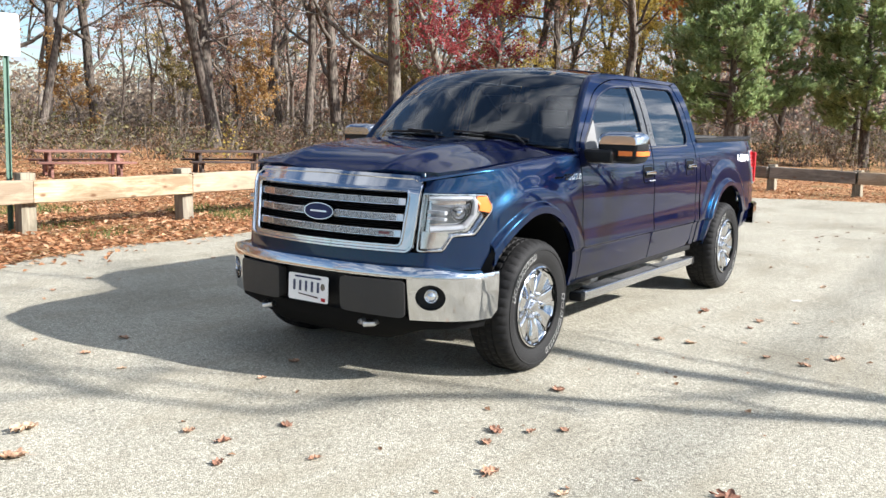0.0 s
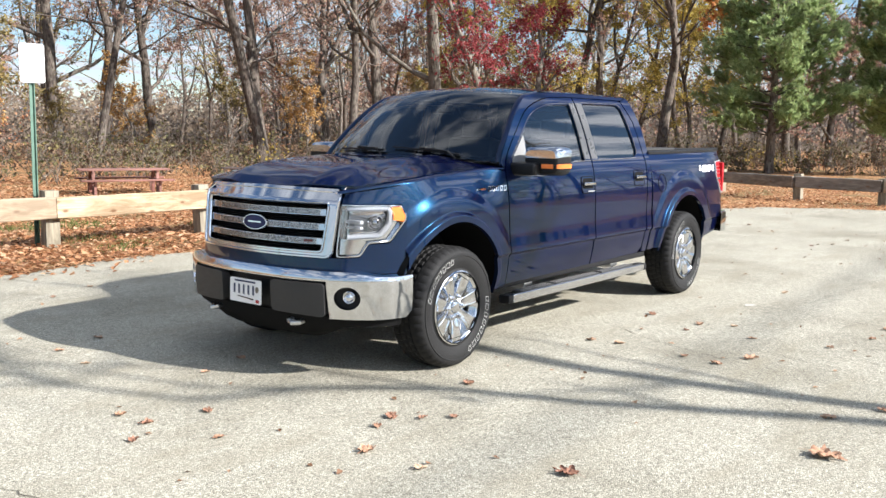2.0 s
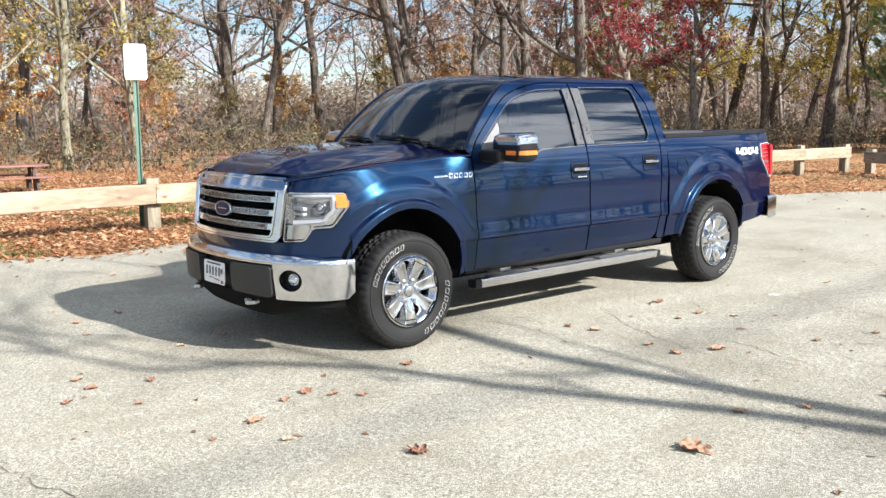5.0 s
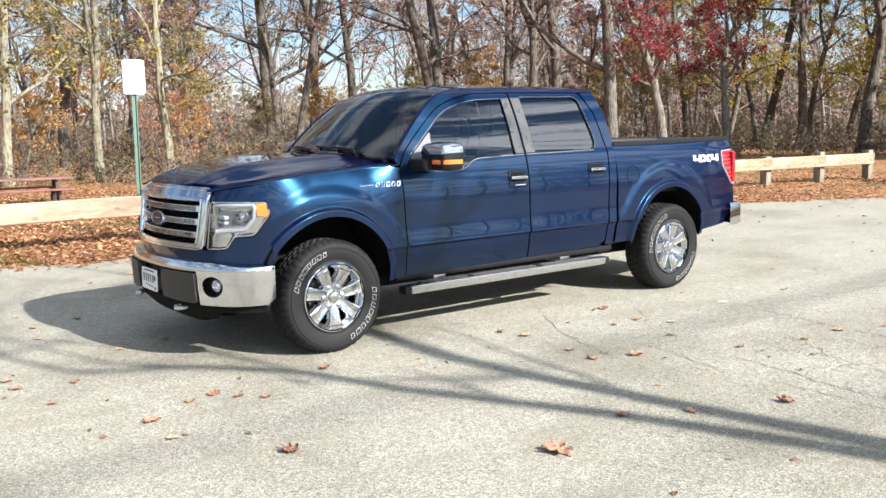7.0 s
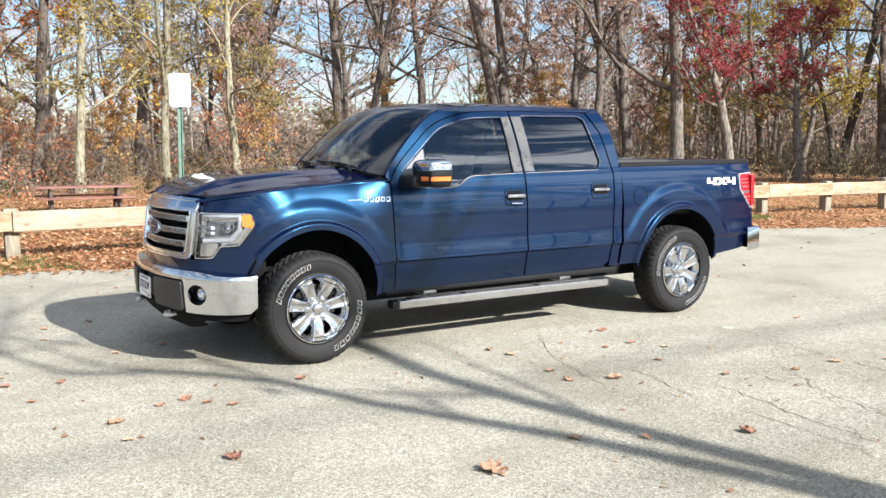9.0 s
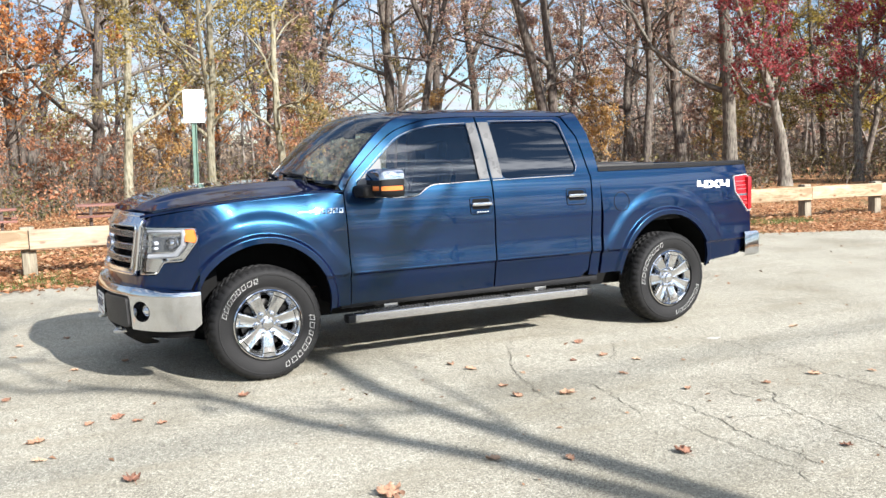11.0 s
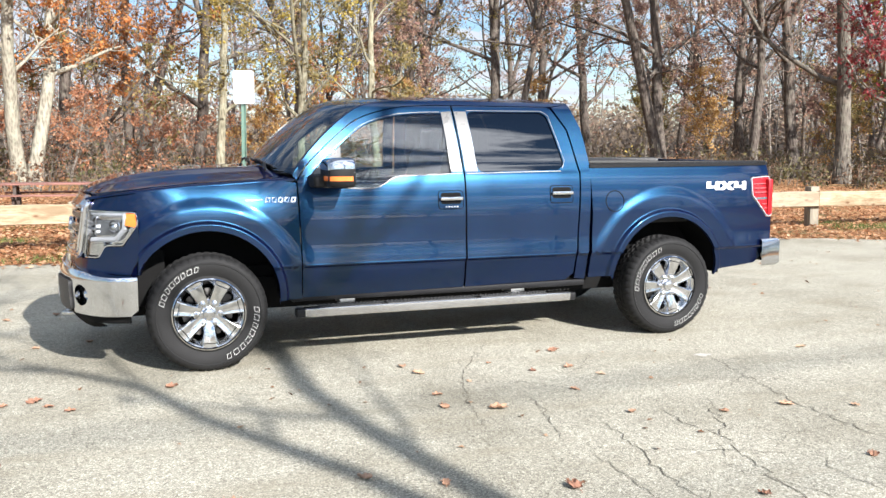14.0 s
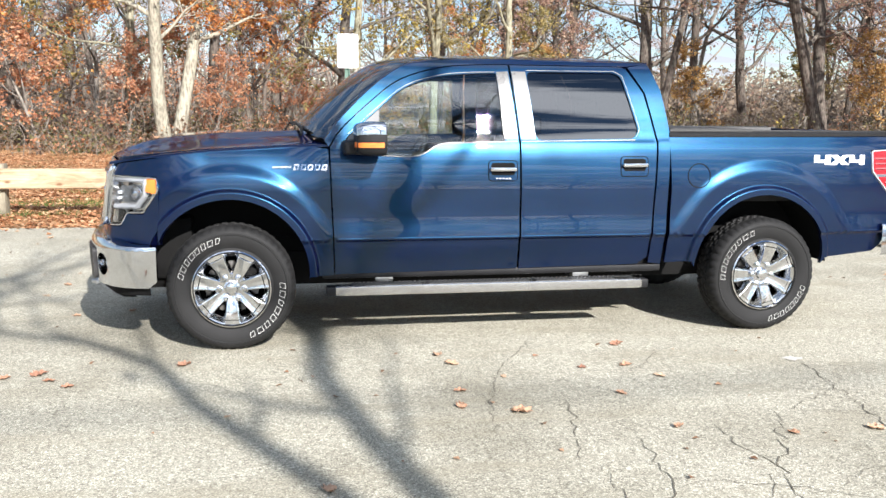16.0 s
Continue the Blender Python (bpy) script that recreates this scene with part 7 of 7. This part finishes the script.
def shade_tree():
    """The bare tree across the lot whose limbs shade the asphalt."""
    drop = Vector((0.46, -1.66, 1.0))
    over = lambda x, y, h: Vector((x, y, 0)) + drop * h
    w = Wood(3)
    main = [(0.55, -10.3, 0.00), (0.25, -8.6, 0.95), (-0.1, -7.0, 2.0), (-0.55, -5.2, 3.15), (-0.80, -4.12, 3.73), (-1.01, -3.23, 4.09), (-1.17, -2.5, 4.39), (-1.32, -1.6, 4.75), (-1.30, -0.6, 5.15), (-1.23, 0.4, 5.55), (-1.32, 2.2, 6.34)]
    pts = [over(*p) for p in main]
    w.limb(pts, [0.19, 0.165, 0.135, 0.108, 0.096, 0.086, 0.082, 0.084, 0.084, 0.08, 0.05], 10)
    second = [(-0.55, -5.4, 3.23), (-1.06, -4.0, 3.76), (-1.36, -3.23, 4.09), (-1.69, -2.6, 4.36), (-1.98, -2.06, 4.62), (-2.27, -1.28, 4.88), (-2.55, -0.90, 5.02), (-2.81, -0.60, 5.15), (-3.42, -0.28, 5.41), (-3.75, 0.6, 5.68), (-3.95, 1.6, 6.07)]
    pts2 = [over(*p) for p in second]
    w.limb(pts2, [0.10, 0.085, 0.075, 0.068, 0.062, 0.055, 0.048, 0.042, 0.036, 0.030, 0.02], 8)
    subs = [
        [(-1.25, -2.3, 4.49), (-1.50, -2.15, 4.55), (-1.76, -1.91, 4.69), (-2.10, -1.65, 4.82), (-2.4, -1.5, 4.95)],
        [(-2.27, -1.28, 4.88), (-2.4, -0.8, 5.15), (-2.5, -0.2, 5.41), (-2.9, 0.6, 5.81)],
        [(-1.05, -3.1, 4.16), (-0.95, -2.4, 4.55), (-0.93, -1.7, 4.88), (-0.80, -0.8, 5.28)],
        [(-2.81, -0.6, 5.15), (-3.19, -0.15, 5.41), (-3.6, 1.2, 5.94), (-4.0, 1.9, 6.27)],
        [(-1.69, -2.6, 4.36), (-1.66, -2.1, 4.55), (-1.75, -1.6, 4.82)],
        [(-1.27, -0.2, 5.31), (-1.10, 0.4, 5.55), (-0.96, 0.95, 5.8), (-0.80, 1.9, 6.2)],
        [(-1.30, -0.6, 5.15), (-1.46, 0.0, 5.4), (-1.70, 0.7, 5.7), (-1.85, 1.6, 6.1)],
    ]
    for k, sub in enumerate(subs):
        q = [over(*p) for p in sub]
        w.limb(q, [mix((0.055, 0.085)[k - 5] if k > 4 else 0.032, (0.03, 0.07)[k - 5] if k > 4 else 0.012, i / (len(q) - 1)) for i in range(len(q))], 5)
    # long level limbs of a second crown, high up
    rng = w.rng
    for p in pts[8:] + pts2[9:]:
        for _ in range(4):
            w.branch(p, Vector((rng.gauss(0, 1), rng.gauss(0, 1), 1.0)), rng.uniform(1.8, 3.2), 0.03, 2, 4)
    w.leaves(1, 0.1, keep=0.1)
    tr, cr = w.meshes("shade_tree")
    tr.materials.append(BARK)
    cr.materials.append(RUST)
    T = thing("bare_tree", "bare dark tree standing across the asphalt lot", "tree", (0.55, -10.3, 0))
    bpy.context.view_layer.update()
    for nm, me in (("trunk", tr), ("crown", cr)):
        ob = new(nm, me)
        ob.parent = T
        ob.matrix_parent_inverse = T.matrix_world.inverted()


def overhead_cables():
    """Unseen utility cables high over the lot that streak it with soft shade, hung between two added wooden poles."""
    for x in (-34.0, 36.0):
        P = part("utility_pole", Geo().tube([(x, -21.6, -0.3), (x, -21.6, 13.6)], [0.17, 0.11], 12).box((x, -21.6, 12.6), (0.10, 2.6, 0.12), 0.01), BARKGREY, None)
        tagged(P, "grey wooden utility pole with a cross-arm, added out of view", "utility pole")
    for y, z, r in ((-20.7, 12.68, 0.028), (-22.5, 12.68, 0.020)):
        pts = [(mix(-34, 36, t), y, z - 4 * 1.5 * t * (1 - t)) for t in np.linspace(0, 1, 30)]
        C = part("utility_cable", Geo().tube(pts, r, 6), BLACK, None)
        tagged(C, "black sagging overhead utility cable out of view", "cable")


def stuff(name, verts, faces, mat, label, category="plants", smooth_on=False):
    me = bpy.data.meshes.new(name)
    me.from_pydata(verts, [], faces)
    me.polygons.foreach_set("use_smooth", [smooth_on] * len(faces))
    me.update()
    me.materials.append(mat)
    return tagged(new(name, me), label, category, kind="stuff")


def build_brush():
    rng = random.Random(91)
    w = Wood(92)
    shrubs = {"brown": [], "red": [], "yellow": [], "green": []}
    crowns = {k: Wood(93 + i) for i, k in enumerate(shrubs)}
    for _ in range(2600):
        x = rng.uniform(-30, 62)
        y = rng.uniform(17, 50)
        if x > 27:
            y = rng.uniform(-18, 40)
            if x < 33 and y < 12 and rng.random() < 0.7:
                x += 5
        if y < lerp_table([(-30, 22), (-6, 22), (0, 21.5), (8, 20), (14, 19.5), (18, 17.5), (27, 16.5), (29, 12)], x) + 2 * noise.noise((x * 0.2, 0, 0)) and x < 29:
            continue
        base = Vector((x, y, -0.1))
        if 0 < x < 20 and y > 24 and rng.random() < 0.5:
            continue
        h = rng.uniform(0.5, 1.7) * (1.15 + 0.9 * noise.noise((x * 0.22, y * 0.22, 4)))
        kind = rng.choices(["brown", "red", "yellow", "green"], [0.42, 0.26 if x < 2 else 0.30 if x < 11 and y > 27 else 0.01, 0.012, 0.50])[0]
        c = crowns[kind]
        for _ in range(rng.randint(2, 5)):
            pts = w.path(base + Vector((rng.gauss(0, 0.25), rng.gauss(0, 0.25), 0)), Vector((rng.gauss(0, 0.3), rng.gauss(0, 0.3), 1)), h * rng.uniform(0.6, 1.2), 0.16, 4)
            w.limb(pts, [0.016, 0.014, 0.011, 0.008, 0.004], 3)
            for _ in range(3):
                q = pts[rng.randint(1, 3)]
                tw = w.path(q, Vector((rng.gauss(0, 1), rng.gauss(0, 1), rng.uniform(0.2, 1.2))), h * 0.4, 0.2, 2)
                w.limb(tw, [0.009, 0.006, 0.003], 3)
                for _ in range(rng.randint(2, 7)):
                    c.leaf(tw[rng.randint(0, 2)] + Vector((rng.gauss(0, 0.12), rng.gauss(0, 0.12), rng.gauss(0, 0.1))), rng.uniform(0.07, 0.16))
    stuff("brush_stems", [tuple(p) for p in w.bv], w.bf, BRUSHSTEM, "tangled bare brush stems under the trees", "brush")
    for kind, mat, lab in (("brown", BRUSHBROWN, "brown brush leaves under the trees"), ("red", FADED, "faded orange-pink brush leaves under the trees"), ("yellow", YELLOW, "yellow brush leaves under the trees"), ("green", UNDERGROWTH, "dull green brush leaves under the trees")):
        c = crowns[kind]
        stuff("brush_leaves", [tuple(p) for p in c.lv], c.lf, mat, lab, "brush")
    # far wooded slope closing the view
    f = Wood(99)
    rngf = f.rng
    verts, faces = [], []
    for i in range(30000):
        a = rngf.uniform(0.45, 1.3) if i % 5 == 0 else rngf.uniform(-0.5, 2.3) if i % 4 else rngf.uniform(0, math.tau)
        rise = smooth(0.4, 0.7, a) * (1 - smooth(1.1, 1.35, a))
        r = rngf.uniform(85, 150)
        cx, cy = 8 + r * math.cos(a), 8 + r * math.sin(a)
        hill = (r - 80) * 0.06 * (1 + 0.4 * math.sin(3 * a + 1))
        z = hill + rngf.uniform(0, 1) ** (2.2 - 0.5 * rise) * (4.5 + 0.8 * rise + 2.5 * noise.noise((cx * 0.05, cy * 0.05, 2)))
        s = rngf.uniform(0.18, 0.5)
        for _ in range(3):
            d = Vector((rngf.gauss(0, 1), rngf.gauss(0, 1), rngf.gauss(0, 1))).normalized()
            e = d.orthogonal().normalized()
            p = Vector((cx, cy, z)) + Vector((rngf.gauss(0, 1.0), rngf.gauss(0, 1.0), rngf.gauss(0, 0.8)))
            o = len(verts)
            verts += [tuple(p + d * s), tuple(p - d * s * 0.6 + e * s * 0.7), tuple(p - d * s * 0.6 - e * s * 0.7)]
            faces.append((o, o + 1, o + 2))
    stuff("far_woods", verts, faces, FARWOOD, "distant brown autumn woods on a low rise", "woods")
    # thin far trees standing on the rise, too many to tell apart
    ft = Wood(101)
    rngt = ft.rng
    for i in range(1000):
        a, r = rngt.uniform(-0.45, 2.3), rngt.uniform(74, 135)
        if 0.95 < a < 1.6 and rngt.random() < (0.85 if a < 1.28 else 0.65):
            continue
        base = Vector((8 + r * math.cos(a), 8 + r * math.sin(a), -0.4 + max(0.0, r - 80) * 0.06))
        h = rngt.uniform(6, 11.5)
        n = 5
        pts = ft.path(base, Vector((rngt.gauss(0, 0.1), rngt.gauss(0, 0.1), 1)), h, 0.09, n)
        rad = rngt.uniform(0.08, 0.20)
        ft.limb(pts, [rad * (1 - 0.8 * k / n) for k in range(n + 1)], 4)
        for _ in range(9):
            q = pts[rngt.randint(1, n)]
            b = rngt.uniform(0, math.tau)
            tw = ft.path(q, Vector((math.cos(b), math.sin(b), rngt.uniform(0.2, 1.4))), h * rngt.uniform(0.15, 0.35), 0.2, 3)
            ft.limb(tw, [rad * 0.4, rad * 0.3, rad * 0.2, 0.02], 3)
            for _ in range(7):
                ft.leaf(tw[rngt.randint(1, 3)] + Vector((rngt.gauss(0, 0.6), rngt.gauss(0, 0.6), rngt.gauss(0, 0.5))), rngt.uniform(0.2, 0.42))
    stuff("far_tree_stems", [tuple(p) for p in ft.bv], ft.bf, TWIG, "far grey-brown trees on the low rise", "woods")
    stuff("far_tree_leaves", [tuple(p) for p in ft.lv], ft.lf, RUST, "thin brown leaves on the far trees", "woods")
    rows = [[(8 + r * math.cos(a), 8 + r * math.sin(a), -0.3 + (r - 78) * 0.06 * (1 + 0.4 * math.sin(3 * a + 1)) if r > 78 else -0.3) for a in np.linspace(0, math.tau, 90, endpoint=False)] for r in (78, 95, 120, 150, 175)]
    rise = part("far_rise", Geo().grid(rows, close_v=True), FARWOOD, None)
    tagged(rise, "low rise of leaf-brown ground behind the woods", "hill", kind="structure")


build_woods()
shade_tree()
overhead_cables()
build_brush()

# ---- leaves on the ground ----


def oak_leaf(size, rng):
    """A dried, crumpled oak leaf: deep lobes, rolled edges and a stalk."""
    outline = []
    n = 44
    for i in range(n):
        a = i * math.tau / n
        lobe = 1 + 0.36 * math.cos(7 * a + rng.uniform(-0.25, 0.25)) * (0.6 + 0.4 * math.cos(a)) + rng.uniform(-0.06, 0.06)
        outline.append((math.cos(a) * size * 0.5 * lobe, math.sin(a) * size * 0.34 * lobe * (1.1 - 0.3 * math.cos(a))))
    curl, ph = rng.uniform(0.25, 0.6), rng.uniform(0, 6)

    def up(x, y):
        roll = curl * (1.6 * y * y / size + 0.5 * abs(x / size) ** 3 * size)
        fold = 0.16 * size * abs(noise.noise((x / size * 4.2 + ph, y / size * 5.0, ph))) + 0.10 * size * noise.noise((x / size * 9 + ph, y / size * 9, ph + 4))
        return max(0.002, 0.006 + roll + fold)

    rings = [0.0, 0.35, 0.6, 0.8, 1.0]
    verts = [(0, 0, up(0, 0))]
    for q in rings[1:]:
        for x, y in outline:
            k = 0.92 if q == 1.0 else q
            verts.append((x * k, y * k * (1 - 0.18 * q * curl), up(x * q, y * q)))
    faces = [(0, 1 + i, 1 + (i + 1) % n) for i in range(n)]
    for r in range(len(rings) - 2):
        o, p = 1 + r * n, 1 + (r + 1) * n
        faces += [(o + i, p + i, p + (i + 1) % n, o + (i + 1) % n) for i in range(n)]
    o = len(verts)
    verts += [(-size * 0.45, -0.0015, 0.012), (-size * 0.45, 0.0015, 0.012), (-size * 0.80, 0.006, 0.004), (-size * 0.80, 0.003, 0.004)]
    faces.append((o, o + 1, o + 2, o + 3))
    me = bpy.data.meshes.new("oak_leaf")
    me.from_pydata(verts, [], faces)
    me.polygons.foreach_set("use_smooth", [True] * len(faces))
    me.update()
    return me


def build_leaves():
    rng = random.Random(8)
    k = Mat("dry_oak_leaf")
    col = k.ramp(k.each(), [(0.0, (0.23, 0.11, 0.07)), (0.35, (0.36, 0.195, 0.12)), (0.7, (0.46, 0.28, 0.175)), (1.0, (0.54, 0.39, 0.26))])
    vein = k.noise(k.coords(), 60, 4)
    k.set(Base_Color=k.mix(k.ramp(vein, [(0.4, g(0)), (0.7, g(0.5))]), col, (0.14, 0.05, 0.025)), Roughness=0.7)
    kinds = [oak_leaf(sz, rng) for sz in (0.10, 0.12, 0.14, 0.11, 0.13, 0.09)]
    for me in kinds:
        me.materials.append(k.m)
    spots = [(-4.32, 0.41), (-4.54, 0.13), (-3.85, -0.2), (-3.84, -0.43), (-4.04, -0.62), (-3.5, -0.5), (-3.74, -0.91), (-3.01, 0.17), (-2.63, 0.28), (-3.39, 0.94), (-3.32, 1.4), (-2.92, -1.35), (-3.09, -1.4), (-2.71, -1.62), (-2.83, -1.5), (-3.4, -1.61), (-2.12, -1.28), (-0.57, -1.28), (0.53, -1.68), (0.64, -1.93), (-0.34, -2.42), (-0.58, -2.03)]
    spots += [(-0.63, -2.28), (-2.3, 3.36), (-2.93, 1.56), (0.29, -2.2), (0.66, -1.2), (0.37, -2.75), (0.89, -2.92), (1.33, -2.93), (-1.38, -3.22), (-0.51, -3.65), (0.26, -4.02), (1.13, -3.79), (0.89, -4.16), (-1.05, -3.42), (1.73, -3.36), (1.71, -3.09), (-2.03, -3.38), (-3.03, -2.52), (-3.41, -1.96)]
    big = {(-2.03, -3.38), (-0.51, -3.65), (-0.34, -2.42), (-4.32, 0.41), (-4.54, 0.13), (-3.03, -2.52)}
    for x, y in spots:
        ob = new("oak_leaf", rng.choice(kinds))
        s = rng.uniform(0.8, 1.1) * (1.12 if (x, y) in big else 0.70)
        ob.matrix_world = pose(x, y, 0.002, rng.uniform(-6, 6), rng.uniform(-6, 6), rng.uniform(0, 360)) @ Matrix.Scale(s, 4)
        tagged(ob, "curled dry brown oak leaf lying on asphalt", "leaf", "fallen leaves on the asphalt")
    far = 0
    while far < 48:
        x, y = rng.uniform(-7, 14), rng.uniform(-4.5, 4.8)
        if (-3.4 < x < 3.2 and -1.2 < y < 3.6) or y < -2.2 and x < 2.0 or x < -2.0 and y < 2.5 or (x > 1 and rng.random() < 0.3):
            continue
        far += 1
        ob = new("oak_leaf", rng.choice(kinds))
        ob.matrix_world = pose(x, y, 0.002, rng.uniform(-8, 8), rng.uniform(-8, 8), rng.uniform(0, 360)) @ Matrix.Scale(rng.uniform(0.4, 0.7), 4)
        tagged(ob, "curled dry brown oak leaf lying on asphalt", "leaf", "fallen leaves on the asphalt")
    # the litter beyond the asphalt
    w = Wood(55)
    r2 = w.rng
    edge_y = lambda x: lerp_table([(-12, 5.4), (-3.8, 5.35), (-1.8, 4.9), (0, 5.15), (6.5, 5.0), (8.6, 4.5), (10, 3.7), (13.1, 2.1), (14, 0.6), (15.2, -5), (16, -12)], x)

    def flat_leaf(x, y, z, s):
        a = r2.uniform(0, math.tau)
        d, e = Vector((math.cos(a), math.sin(a), r2.gauss(0, 0.25))), Vector((-math.sin(a), math.cos(a), r2.gauss(0, 0.25)))
        p = Vector((x, y, z))
        o = len(w.lv)
        w.lv += [p - d * s * 0.5, p + e * s * 0.36 + Vector((0, 0, 0.18 * s)), p + d * s * 0.5, p - e * s * 0.36 + Vector((0, 0, 0.14 * s))]
        w.lf += [(o, o + 1, o + 2), (o, o + 2, o + 3)]

    n = 0
    while n < 72000:
        x = r2.uniform(-13, 22)
        y = r2.uniform(-8, 27) if x > 13 else r2.uniform(2, 24)
        dist = math.hypot(x + 4, y + 6)
        if r2.random() > min(1.0, (14.0 / dist) ** 1.6):
            continue
        d = y - edge_y(x) if x < 14 else (x - 14.2 - max(0, -y) * 0.12 if y < 1 else 1.0)
        streak = x > 7.5 and -3.5 < d < -2.9 and r2.random() < 0.12
        if d < 0 and not streak and r2.random() > math.exp(d * 6.0) * 0.8:
            continue
        grassy = noise.noise((x * 0.5, y * 0.9, 7)) > 0.28 and 0.8 < d < 5
        if grassy and r2.random() < 0.75:
            continue
        flat_leaf(x, y, r2.uniform(0.0, 0.035) - (0.02 if d > 0 else 0), r2.uniform(0.045, 0.105))
        n += 1
    stuff("leaf_litter", [tuple(p) for p in w.lv], w.lf, FALLEN, "thick tan and orange fallen leaves beside the asphalt", "leaves")
    # brown crumbs of leaf blown over the asphalt
    w = Wood(56)
    r2 = w.rng
    n = 0
    while n < 480:
        x, y = r2.uniform(-9, 14), r2.uniform(-5.5, 4.6)
        d = y - edge_y(x)
        if d > -0.2 or noise.noise((x * 0.6, y * 0.9, 11)) < r2.uniform(-0.45, 0.35) or (abs(x) < 2.9 and abs(y) < 1.0):
            continue
        flat_leaf(x, y, 0.006, r2.uniform(0.018, 0.055))
        n += 1
    stuff("leaf_crumbs", [tuple(p) for p in w.lv], w.lf, CRUMB, "small brown leaf crumbs scattered on asphalt", "leaves")
    gv, gf = [], []
    n = 0
    while n < 9000:
        x, y = r2.uniform(-12, 12), r2.uniform(5.4, 10.5)
        if noise.noise((x * 0.5, y * 0.9, 7)) < 0.18:
            continue
        n += 1
        a, h = r2.uniform(0, math.tau), r2.uniform(0.03, 0.08)
        o = len(gv)
        gv += [(x - 0.006 * math.sin(a), y + 0.006 * math.cos(a), -0.03), (x + 0.006 * math.sin(a), y - 0.006 * math.cos(a), -0.03), (x + r2.gauss(0, 0.03), y + r2.gauss(0, 0.03), h)]
        gf.append((o, o + 1, o + 2))
    stuff("grass", gv, gf, GRASS, "short green grass blades among the leaves", "grass")


build_leaves()
